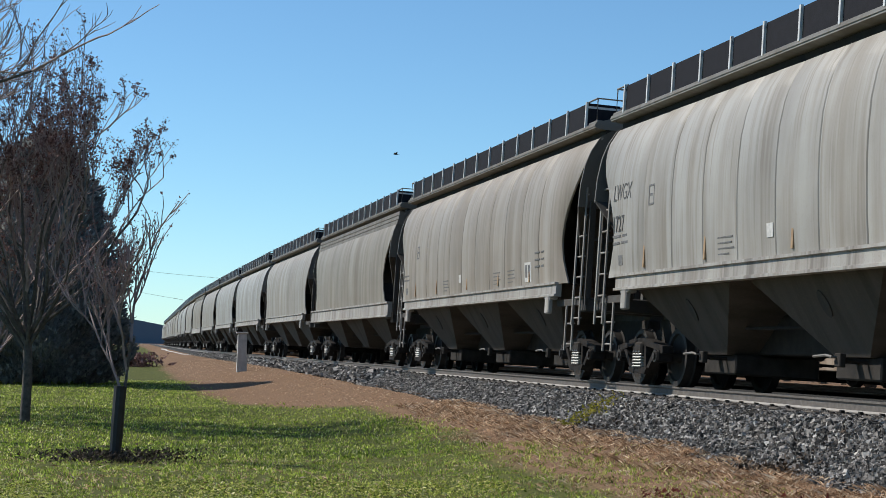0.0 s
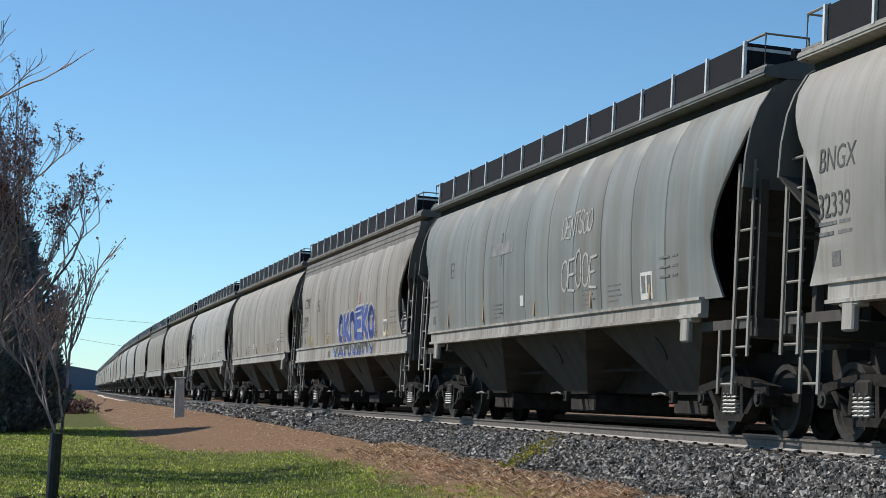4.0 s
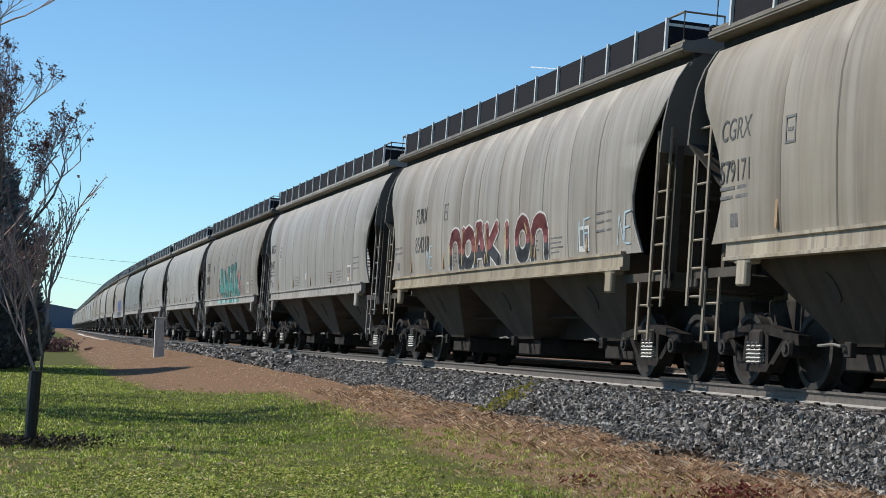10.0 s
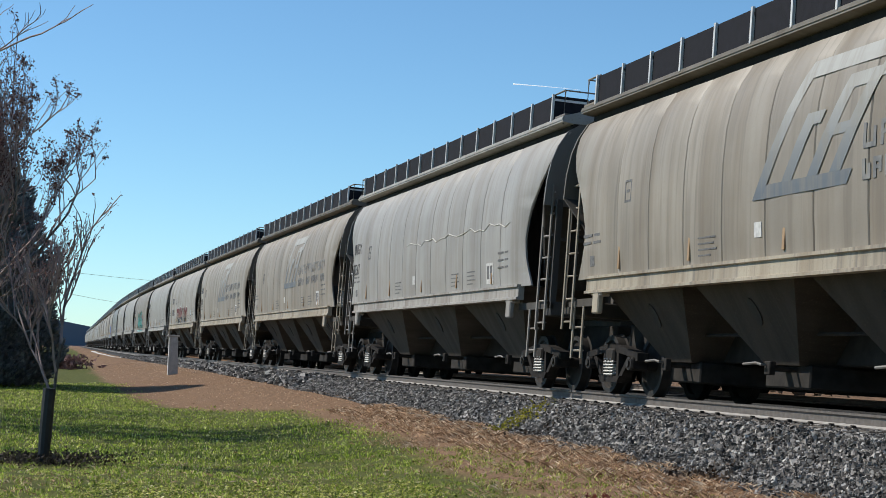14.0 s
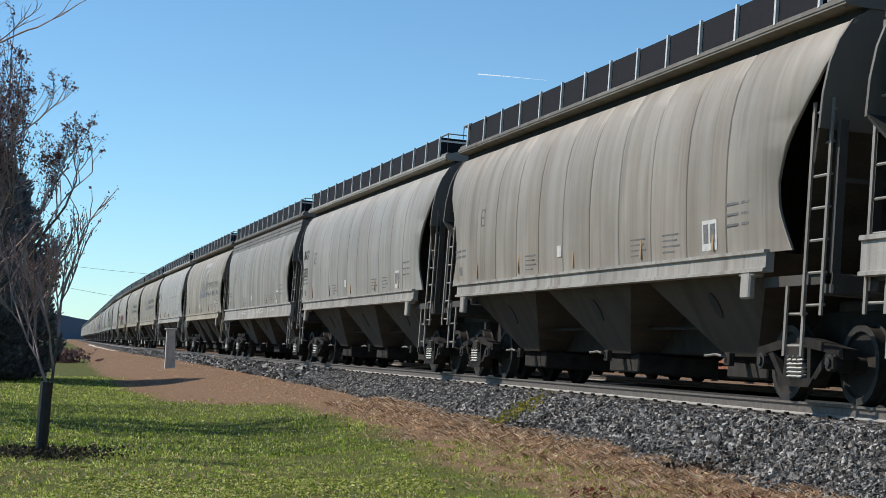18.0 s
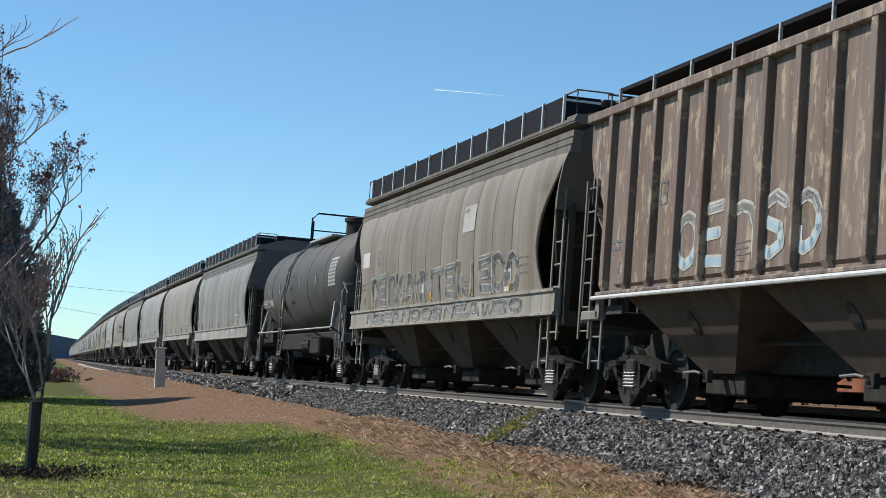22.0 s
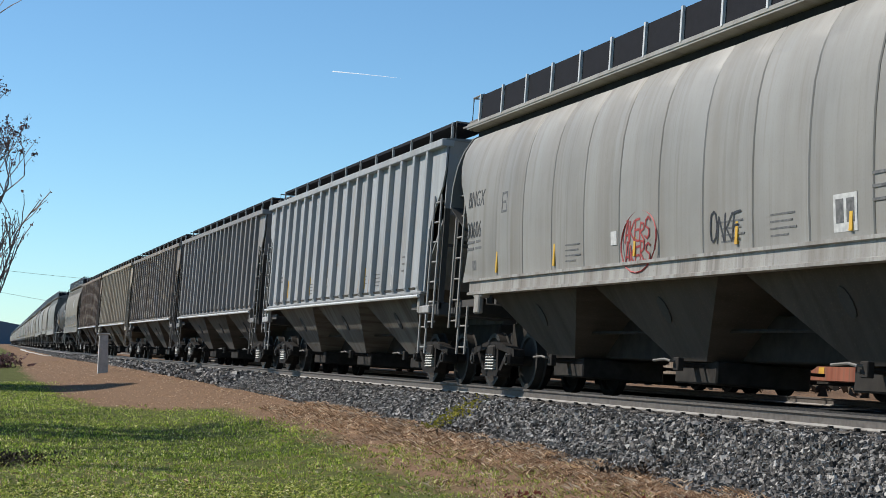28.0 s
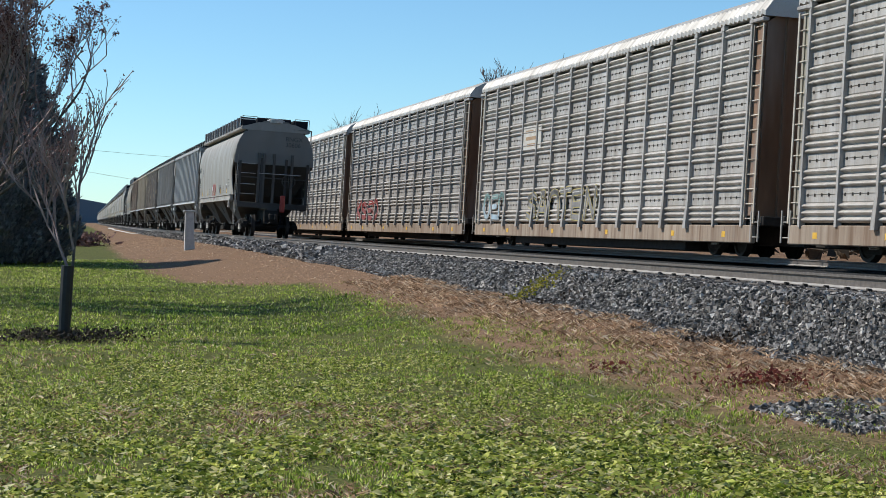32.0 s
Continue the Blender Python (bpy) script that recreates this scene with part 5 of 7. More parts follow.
def stones(name, n, y0, y1, l0, l1, size, label):
    y = y0 + (y1 - y0) * RS.rand(n) ** 1.25
    lat = l0 + (l1 - l0) * RS.rand(n)
    bx = np.array([track_x(v) for v in y])
    z = np.maximum(ballast_top(lat, y), np.where(lat < -2.4, np.array([ground_z(a, b) for a, b in zip(bx + lat, y)]), -9))
    s = size * (0.55 + 0.9 * RS.rand(n) ** 1.6)
    base = np.array([(-1, -1, -1), (1, -1, -1), (1, 1, -1), (-1, 1, -1), (-1, -1, 1), (1, -1, 1), (1, 1, 1), (-1, 1, 1)]) * 0.5
    v = base[None] * (1 + 0.55 * (RS.rand(n, 8, 3) - 0.5) * 2) * s[:, None, None] * (0.45 + 0.95 * RS.rand(n, 1, 3))
    a, b = RS.rand(n) * 6.28, (RS.rand(n) - 0.5) * 2.2
    ca, sa, cb, sb = np.cos(a), np.sin(a), np.cos(b), np.sin(b)
    x1 = v[..., 0] * ca[:, None] - v[..., 1] * sa[:, None]
    y1_ = v[..., 0] * sa[:, None] + v[..., 1] * ca[:, None]
    y2 = y1_ * cb[:, None] - v[..., 2] * sb[:, None]
    z2 = y1_ * sb[:, None] + v[..., 2] * cb[:, None]
    lift = (RS.rand(n) - 0.35) * size * 0.5
    out = np.stack([x1 + (bx + lat)[:, None], y2 + y[:, None], z2 + (z + lift)[:, None]], -1)
    return soup(name, out, [(0, 3, 2, 1), (4, 5, 6, 7), (0, 1, 5, 4), (1, 2, 6, 5), (2, 3, 7, 6), (3, 0, 4, 7)], M_STONE, label, "gravel")


def tone(name, stops, rough, scale=20, through=0.0, low=0.7, high=1.15):
    m = Mat(name, rough)
    c = m.ramp(m.island(), stops)
    n = m.noise(scale, 3, m.coords(shift=False))
    m.color(m.mix(1.0, c, m.ramp(n, [(0.3, (low, low, low)), (0.7, (high, high, high))]), "MULTIPLY"))
    m.b.inputs["Specular IOR Level"].default_value = 0.15
    if through:
        t, x = m.n.new("ShaderNodeBsdfTranslucent"), m.n.new("ShaderNodeMixShader")
        m.l.new(m.b.inputs["Base Color"].links[0].from_socket, t.inputs["Color"])
        x.inputs[0].default_value = through
        m.l.new(m.b.outputs[0], x.inputs[1])
        m.l.new(t.outputs[0], x.inputs[2])
        m.l.new(x.outputs[0], m.n["Material Output"].inputs["Surface"])
    return m.m


M_STONE = tone("crushed_stone", [(0.0, (0.030, 0.028, 0.026)), (0.45, (0.118, 0.108, 0.098)), (0.85, (0.36, 0.33, 0.30)), (1.0, (0.62, 0.58, 0.53))], 0.7, 25)
M_GRASS = tone("grass_blades", [(0.0, (0.065, 0.115, 0.016)), (0.4, (0.30, 0.425, 0.055)), (0.8, (0.62, 0.69, 0.14)), (1.0, (0.88, 0.82, 0.45))], 0.5, 5.0, 0.55, 0.42, 1.35)
M_CLOVER = tone("broad_lawn_leaves", [(0.0, (0.045, 0.070, 0.012)), (0.35, (0.22, 0.285, 0.038)), (0.75, (0.63, 0.64, 0.145)), (1.0, (0.82, 0.74, 0.38))], 0.4, 6.0, 0.4, 0.45, 1.35)
M_STRAW = tone("dead_grass_blades", [(0.0, (0.15, 0.083, 0.048)), (0.4, (0.46, 0.295, 0.18)), (0.8, (0.78, 0.56, 0.37)), (1.0, (0.92, 0.80, 0.62))], 0.8, 5.0, 0.5, 0.5, 1.25)
M_LEAF = tone("fallen_leaves", [(0.0, (0.10, 0.05, 0.025)), (0.6, (0.26, 0.15, 0.08)), (1.0, (0.55, 0.45, 0.33))], 0.8, 20, 0.3)

stones("ballast_stones", 115000, 7, 46, -2.66, -0.93, 0.033, "loose crushed grey ballast stones")
stones("spilled_stones", 2600, 11.2, 13.0, -4.4, -3.3, 0.03, "grey stones spilled into the dry verge")
stones("distant_ballast_stones", 11000, 46, 130, -2.5, -0.9, 0.085, "loose crushed grey ballast stones")


def blades(name, n, y0, y1, h0, h1, w, dry, mat, label, xl=None, xr=None, power=1.0, lean=0.5, edge=2.05, band=0.0, clump=0.0):
    """Upright blades, each one narrow triangle pair, where the ground is dry (or not)."""
    y = y0 + (y1 - y0) * RS.rand(n) ** power
    left = -0.09 * y - 0.8 if xl is None else np.full(n, xl)
    right = np.minimum(0.66 * y + 1.0, np.array([track_x(v) for v in y]) - edge) if xr is None else np.full(n, xr)
    if band:
        left = np.maximum(left, np.array([track_x(v) for v in y]) - edge - band)
    x = left + (right - left) * RS.rand(n)
    dr = np.array([dryness(a, b) for a, b in zip(x, y)])
    wob = np.array([noise.noise((a * 0.9, b * 0.5, 3.3)) for a, b in zip(x, y)]) * np.where(y < 25, 0.85, 0.45) + (RS.rand(n) - 0.5) * 0.45
    keep = (dr + wob > 0.55) if dry else (dr + wob <= 0.55)
    if y1 < 40:
        keep &= np.array([noise.noise((a * 7.0, b * 3.2, 1.7)) for a, b in zip(x, y)]) > -0.18
    if clump:
        keep &= np.array([noise.noise((a * 0.7, b * 0.6, 6.1)) for a, b in zip(x, y)]) > clump
    x, y = x[keep], y[keep]
    n = len(x)
    patch = np.array([noise.noise((a * 1.7, b * 1.1, 8.0)) for a, b in zip(x, y)])
    hh = (h0 + (h1 - h0) * RS.rand(n)) * (1 + 0.7 * patch)
    z = np.array([ground_z(a, b) for a, b in zip(x, y)]) - 0.005
    a = RS.rand(n) * 6.28
    dx, dy = np.cos(a) * w * 0.5, np.sin(a) * w * 0.5
    b = RS.rand(n) * 6.28
    ln = hh * lean * RS.rand(n) * 1.5
    ex, ey = np.cos(b) * ln, np.sin(b) * ln
    v = np.stack([np.stack([x - dx, y - dy, z], -1), np.stack([x + dx, y + dy, z], -1),
                  np.stack([x + ex * 0.35 + dx * 0.8, y + ey * 0.35 + dy * 0.8, z + hh * 0.6], -1), np.stack([x + ex, y + ey, z + hh * 0.95], -1)], 1)
    return soup(name, v, [(0, 1, 2, 3)], mat, label, "grass")


blades("lawn_grass", 170000, 8, 24, 0.015, 0.05, 0.012, False, M_GRASS, "short green lawn grass", power=1.3)
blades("lawn_grass", 90000, 24, 62, 0.015, 0.05, 0.024, False, M_GRASS, "short green lawn grass", power=1.2)
blades("dead_grass", 170000, 8, 32, 0.012, 0.045, 0.008, True, M_STRAW, "dry brown grass along the ballast", power=1.2, lean=1.8, edge=2.3)
blades("dead_grass", 70000, 32, 100, 0.008, 0.022, 0.024, True, M_STRAW, "dry brown grass along the ballast", lean=1.8, edge=2.3)
blades("dead_grass_tuft", 34000, 8, 34, 0.03, 0.085, 0.006, True, M_STRAW, "longer dead grass at the foot of the ballast", lean=1.6, edge=2.2, band=1.5)
# some straw in the lawn, some green in the verge
blades("dry_stalks", 40000, 8, 24, 0.012, 0.04, 0.008, False, M_STRAW, "dry stalks in the lawn", power=1.3, lean=1.9)
blades("dry_patch", 60000, 8, 15, 0.015, 0.055, 0.010, False, M_STRAW, "matted dry patches in the lawn", power=1.1, lean=1.7, clump=-0.02)
blades("verge_grass", 60000, 8, 24, 0.02, 0.06, 0.012, True, M_GRASS, "thin green grass in the dry verge", power=1.3, edge=3.2, clump=0.0)


def clover(n, y0, y1, size):
    """Small broad leaves lying between the blades."""
    y = y0 + (y1 - y0) * RS.rand(n) ** 1.5
    x = -0.09 * y - 0.8 + (np.minimum(0.62 * y, 5.0) + 0.09 * y + 0.8) * RS.rand(n)
    patch = np.array([noise.noise((a * 0.8, b * 0.6, 5.0)) for a, b in zip(x, y)])
    keep = patch + 0.5 * RS.rand(n) > 0.12
    x, y = x[keep], y[keep]
    n = len(x)
    z = np.array([ground_z(a, b) for a, b in zip(x, y)]) + 0.012 + 0.03 * RS.rand(n)
    a, s = RS.rand(n) * 6.28, size * (0.5 + RS.rand(n))
    v = []
    for ux, uy in ((-1, 0), (0, -0.6), (1, 0), (0, 0.6)):
        v.append(np.stack([x + s * (ux * np.cos(a) - uy * np.sin(a)), y + s * (ux * np.sin(a) + uy * np.cos(a)), z + s * (RS.rand(n) - 0.5) * 1.3], -1))
    return soup("lawn_leaves", np.stack(v, 1), [(0, 1, 2), (0, 2, 3)], M_CLOVER, "broad clover-like leaves in the lawn", "grass")


clover(95000, 8, 20, 0.016)
clover(30000, 8, 12.5, 0.028)


def leaves(n, y0, y1, size):
    y = y0 + (y1 - y0) * RS.rand(n)
    x = -0.09 * y - 0.8 + (0.66 * y + 1.8) * RS.rand(n)
    x = np.minimum(x, np.array([track_x(v) for v in y]) - 2.6)
    z = np.array([ground_z(a, b) for a, b in zip(x, y)]) + 0.03
    a = RS.rand(n) * 6.28
    s = size * (0.5 + RS.rand(n))
    v = []
    for ux, uy, uz in ((-1, 0, 0.0), (0, -0.5, 0.25), (1, 0, 0.1), (0, 0.5, 0.3)):
        v.append(np.stack([x + s * (ux * np.cos(a) - uy * np.sin(a)), y + s * (ux * np.sin(a) + uy * np.cos(a)), z + s * uz * (0.3 + RS.rand(n))], -1))
    return soup("fallen_leaves", np.stack(v, 1), [(0, 1, 2, 3)], M_LEAF, "scattered dry fallen leaves", "leaves")


leaves(900, 8, 45, 0.035)


# ---- trees ----
M_BARK = plain("grey_bark", (0.055, 0.045, 0.038), (0.14, 0.12, 0.10), 14, 0.9, 0.0, 0.01)
M_TWIG = plain("red_brown_twigs", (0.19, 0.14, 0.13), (0.40, 0.30, 0.28), 6, 0.85, 0.0, 0.0)
M_POD = tone("dry_seed_pods", [(0.0, (0.07, 0.042, 0.040)), (1.0, (0.26, 0.155, 0.14))], 0.85, 20, 0.25)
# Greyer and paler than foliage; a veil of haze is in this colour.
M_CONIFER = tone("hazed_conifer_sprays", [(0.0, (0.16, 0.165, 0.165)), (0.7, (0.29, 0.30, 0.29)), (1.0, (0.42, 0.42, 0.39))], 0.75, 20, 0.4)
# Woodland bark, paled so that the colour carries the distance haze.
M_WOODS = plain("hazed_grey_bark", (0.15, 0.13, 0.12), (0.27, 0.245, 0.23), 3, 0.9, 0.0, 0.0)
M_GUARD = plain("black_trunk_guard", (0.012, 0.012, 0.013), (0.03, 0.03, 0.03), 8, 0.6)


def grow(rnd, base, way, length, radius, depth, trunk, twigs, tips, spread=0.55, up=0.35, split=3, shrink=0.68):
    """A limb that bends as it rises and forks; thick limbs go to trunk, thin ones to twigs."""
    pts = [Vector(base)]
    d = Vector(way).normalized()
    steps = 4 if depth > 1 else 3
    for i in range(steps):
        d = (d + Vector((rnd.gauss(0, 0.13), rnd.gauss(0, 0.13), rnd.gauss(0.03, 0.08) + up * 0.12))).normalized()
        pts.append(pts[-1] + d * length / steps)
    (trunk if radius > 0.03 else twigs).tube(pts, radius, 6 if radius > 0.03 else 3, False, radius * 0.6)
    if depth == 0:
        tips.append(pts[-1])
        return
    for i in range(split + (1 if rnd.random() < 0.4 else 0)):
        k = rnd.uniform(0.45, 1.0) if i else 1.0
        j = min(int(k * steps), steps)
        a = rnd.uniform(0, 2 * math.pi)
        side = Vector((math.cos(a), math.sin(a), rnd.uniform(-0.1, 0.5)))
        nd = (d + side * spread * rnd.uniform(0.5, 1.2) + Vector((0, 0, up * 0.5))).normalized()
        grow(rnd, pts[j], nd, length * shrink * rnd.uniform(0.8, 1.15), radius * (0.62 if i else 0.75), depth - 1, trunk, twigs, tips, spread, up, split, shrink)


def pods(tips, rnd, size, per):
    v = []
    for p in tips:
        for _ in range(per):
            c = p + Vector((rnd.gauss(0, size), rnd.gauss(0, size), rnd.gauss(0, size)))
            s = size * rnd.uniform(0.35, 0.85)
            v.append([c + Vector((rnd.uniform(-s, s), rnd.uniform(-s, s), rnd.uniform(-s, s))) for _ in range(4)])
    return np.array([[tuple(q) for q in t] for t in v])


def soup_part(name, verts, faces, mat, parent, label=""):
    ob = soup(name, verts, faces, mat, label, "")
    ob.parent = parent
    return ob


def bare_tree(label, at, height, seed, stems=1, depth=5, spread=0.5, up=0.35, with_pods=0, radius=0.1, split=3, shrink=0.68, lean=(0, 0), bark=None, twig=None):
    rnd = random.Random(seed)
    t = thing("bare_tree", label, "tree", m=pose(*at))
    trunk, twigs, tips = Geo(), Geo(), []
    for i in range(stems):
        a = 2 * math.pi * (i + rnd.random() * 0.6) / stems
        k = 0.0 if stems == 1 else 0.28
        grow(rnd, (0.06 * math.cos(a), 0.06 * math.sin(a), -0.05), (k * math.cos(a) + lean[0], k * math.sin(a) + lean[1], 1), height * 0.34, radius, depth, trunk, twigs, tips, spread, up, split, shrink)
    part("trunk", trunk, bark or M_BARK, t, smooth=60)
    part("crown", twigs, twig or M_TWIG, t, "bare twigs")
    if with_pods:
        soup_part("pod_growth", pods(tips, rnd, 0.036, with_pods), [(0, 1, 2), (0, 2, 3)], M_POD, t, "dark dry seed heads")
    return t


def on_ground(x, y, dz=0.0):
    return (x, y, ground_z(x, y) + dz)


def conifer(at, height, width, seed, label="dense dark pointed evergreen on the lawn", n=26000, spray=0.10):
    """A dense, dark, pointed conifer of many small sprays over a hidden trunk."""
    rnd = np.random.RandomState(seed)
    t = thing("conifer", label, "tree", m=pose(*at))
    part("trunk", Geo().tube([(0, 0, -0.05), (0, 0, height * 0.8)], 0.16, 8, True, 0.04), M_BARK, t)
    h = rnd.rand(n) ** 1.25
    a = rnd.rand(n) * 6.283
    prof = np.interp(h, [0, 0.06, 0.25, 0.55, 0.8, 0.93, 1.0], [0.80, 0.95, 1.0, 0.86, 0.58, 0.30, 0.03])
    wob = 1 + 0.09 * np.sin(a * 5 + h * 17) + 0.07 * np.sin(a * 9 - h * 31)
    r = width * prof * wob * (0.72 + 0.30 * rnd.rand(n) ** 0.5)
    c = np.stack([r * np.cos(a), r * np.sin(a), 0.05 + h * height], -1)
    s = spray * (0.6 + 0.8 * rnd.rand(n))
    out = np.stack([np.cos(a), np.sin(a), 0.9 + 0 * a], -1) * s[:, None] * 1.3
    q = (rnd.rand(n, 3) - 0.5) * s[:, None] * 1.6
    v = np.stack([c - q, c + out * 0.5 - np.roll(q, 1, 1), c + out, c + q], 1)
    soup_part("crown", v, [(0, 1, 2, 3)], M_CONIFER, t, "dark green scale sprays")
    core = Geo().loft([[(width * 0.72 * np.interp(k, [0, 0.25, 0.55, 0.8, 1.0], [0.8, 1.0, 0.86, 0.58, 0.03]) * math.cos(b), width * 0.72 * np.interp(k, [0, 0.25, 0.55, 0.8, 1.0], [0.8, 1.0, 0.86, 0.58, 0.03]) * math.sin(b), 0.1 + k * height * 0.97) for b in [i * math.pi / 8 for i in range(16)]] for k in (0, 0.2, 0.4, 0.6, 0.8, 0.95)])
    part("inner_growth", core, M_CONIFER, t)
    return t


conifer(on_ground(-0.45, 57), 7.9, 2.75, 3)


def crape(label, at, trunk_h, limbs, length, seed, depth=5, spread=0.5, up=0.3, per=5, size=0.06, radius=0.055, thick=0.10):
    """A short trunk that divides low into spreading limbs, hung with dry seed heads."""
    rnd = random.Random(seed)
    t = thing("bare_tree", label, "tree", m=pose(*at))
    trunk, twigs, tips = Geo(), Geo(), []
    trunk.tube([(0, 0, -0.06), (0.03, 0, trunk_h * 0.5), (0.0, 0.02, trunk_h)], thick, 8, True, thick * 0.8)
    for i in range(limbs):
        a = 2 * math.pi * (i + rnd.random() * 0.5) / limbs
        k = rnd.uniform(0.35, 1.0)
        grow(rnd, (0.04 * math.cos(a), 0.04 * math.sin(a), trunk_h * rnd.uniform(0.8, 0.98)), (k * math.cos(a), k * math.sin(a), 1), length * rnd.uniform(0.85, 1.1), radius, depth, trunk, twigs, tips, spread, up, 2, 0.70)
    part("trunk", trunk, M_BARK, t, smooth=60)
    part("crown", twigs, M_TWIG, t, "bare twigs")
    soup_part("pod_growth", pods(tips, rnd, size, per), [(0, 1, 2), (0, 2, 3)], M_POD, t, "dark dry seed heads")
    return t


crape("bare crape myrtle with dry seed heads", on_ground(-0.45, 34), 1.7, 15, 2.2, 12, per=17, radius=0.045, size=0.047)
crape("bare crape myrtle with dry seed heads", on_ground(-3.9, 37), 1.8, 12, 2.1, 13, per=13, radius=0.045, size=0.047)
crape("low bare crape myrtle with reddish twigs", on_ground(-1.5, 40), 0.8, 14, 1.75, 14, spread=0.62, up=0.2, per=5, radius=0.03, thick=0.07)
young = bare_tree("slender young tree with a black trunk guard", on_ground(0.88, 24), 4.9, 8, stems=1, depth=4, spread=0.55, up=0.40, with_pods=2, radius=0.032, lean=(0.05, 0.0), split=4)
part("trunk_guard", Geo().tube([(0, 0, -0.03), (0.02, 0, 0.5), (0.05, 0, 1.0)], 0.075, 10, True, 0.085), M_GUARD, young, "black plastic trunk guard")
big = thing("bare_tree", "large bare tree with sweeping limbs over the lawn", "tree", m=pose(*on_ground(-4.3, 30)))
rnd = random.Random(77)
g_trunk, g_twigs, g_tips = Geo(), Geo(), []
g_trunk.tube([(0, 0, -0.1), (0.1, 0, 2.0), (0.05, 0.1, 4.2), (0.2, 0, 7.5)], 0.19, 10, True, 0.10)
for z, way, ln in ((4.6, (1, -0.15, 0.22), 2.6), (5.2, (1, 0.1, 0.12), 2.2), (5.6, (1, -0.4, 0.35), 2.5), (6.2, (0.9, 0.3, 0.3), 2.3), (4.9, (-1, 0.2, 0.4), 2.4), (6.0, (-0.8, -0.5, 0.5), 2.2), (7.3, (0.4, 0.2, 1), 2.0)):
    grow(rnd, (0.1, 0, z), way, ln, 0.045, 5, g_trunk, g_twigs, g_tips, 0.5, 0.1, 2, 0.62)
part("trunk", g_trunk, M_BARK, big, smooth=60)
part("crown", g_twigs, M_TWIG, big, "bare twigs")

protos_tree = [bare_tree("tall bare woodland tree behind the line", (0, 0, 0), 13.5, 60 + i, stems=1, depth=6, spread=0.72, up=0.12, radius=0.17, split=3, shrink=0.72, bark=M_WOODS, twig=M_WOODS) for i in range(3)]
tall = [sorted(v.co.z for v in t.children[1].data.vertices)[int(len(t.children[1].data.vertices) * 0.9)] for t in protos_tree]
SKYLINE = [(4.0, 1.5), (7.5, 2.2), (8.7, 3.0), (11.0, 3.75), (13.0, 4.2), (15.6, 4.5), (16.8, 5.5), (18.5, 6.3), (22.0, 6.6), (30.0, 7.5)]
rnd = random.Random(9)
for i in range(34):
    deg = 5.0 + 24.0 * i / 33 + rnd.uniform(-0.3, 0.3)
    az = radians(deg)
    dist = 215 - 75 * (i / 33) + rnd.uniform(-8, 14)
    k = (dist * math.tan(radians(lerp_table(SKYLINE, deg))) + 1.3) / tall[i % 3] * rnd.uniform(0.62, 0.80)
    m = pose(dist * math.sin(az), dist * math.cos(az), -0.8, 0, 0, rnd.uniform(0, 360)) @ Matrix.Scale(k, 4)
    if i < 3:
        t = protos_tree[i]
        t.matrix_basis = m
    else:
        t = copy_thing(protos_tree[i % 3], m)
        t.scale = (k, k, k)
    tagged(t, group="woodland trees behind the line")
for deg, el, dist in ((17.4, 4.9, 150), (18.2, 5.2, 152), (19.0, 5.0, 149)):
    h = dist * math.tan(radians(el)) + 1.0
    conifer((dist * math.sin(radians(deg)), dist * math.cos(radians(deg)), -0.8), h, h * 0.10, int(deg * 10), "dark evergreen among the bare woodland", 5000, 0.4)

# ---- small things ----
post = thing("marker_post", "pale concrete marker post beside the track", "post", m=pose(*on_ground(7.05, 66)))
part("shaft", Geo().loft([[(-0.19, -0.12, -0.1), (0.19, -0.12, -0.1), (0.19, 0.12, -0.1), (-0.19, 0.12, -0.1)], [(-0.16, -0.11, 1.42), (0.16, -0.11, 1.42), (0.16, 0.11, 1.42), (-0.16, 0.11, 1.42)]]), plain("pale_concrete", (0.42, 0.41, 0.39), (0.60, 0.59, 0.56), 6, 0.85), post)
part("cap", Geo().box(-0.22, 0.22, -0.15, 0.15, 1.42, 1.49, 0.02), plain("pale_cap", (0.34, 0.33, 0.31), (0.5, 0.49, 0.46), 6, 0.85), post)

# brush, added unseen, that closes and darkens the view below the far train
n = 9000
yb = 20 + 330 * RS.rand(n)
xb = np.array([track_x(v) for v in yb]) + 17 + 7 * RS.rand(n)
zb = -0.5 + 2.3 * RS.rand(n) ** 1.3 * (0.6 + 0.4 * np.sin(yb * 0.4) * np.sin(yb * 0.13 + 1))
sb = 0.16 + 0.25 * RS.rand(n)
qb = (RS.rand(n, 4, 3) - 0.5) * 2 * sb[:, None, None]
soup("brush", np.stack([xb, yb, zb], -1)[:, None, :] + qb, [(0, 1, 2), (0, 2, 3)], tone("brown_brush", [(0.0, (0.03, 0.024, 0.018)), (1.0, (0.13, 0.10, 0.07))], 0.9), "added brown brush that darkens the view under the far train", "bushes")


# ---- ties, weeds, distance ----
tie_me = Geo().box(-1.30, 1.30, -0.115, 0.115, -0.36, -0.172, 0.012).mesh("tie", M_TIE)
anchor_me = Geo().box(-0.875, -0.825, -0.022, 0.022, -0.185, -0.135).box(-0.85, -0.66, -0.14, -0.10, -0.19, -0.155).mesh("rail_anchor", M_GRIME)
sleepers = tagged(thing("tie_row", "row of weathered wooden ties under the rails", "ties"), kind="structure")
for i in range(120):
    s = 8 + i * 0.535
    (x, y, _), a = on_track(s)
    m = pose(x, y, -0.047, 0, CANT, -math.degrees(a) + random.Random(i).uniform(-1, 1))
    part("tie", tie_me, None, sleepers, at=m)
    if i % 7 != 3:
        part("rail_anchor", anchor_me, None, sleepers, at=m)


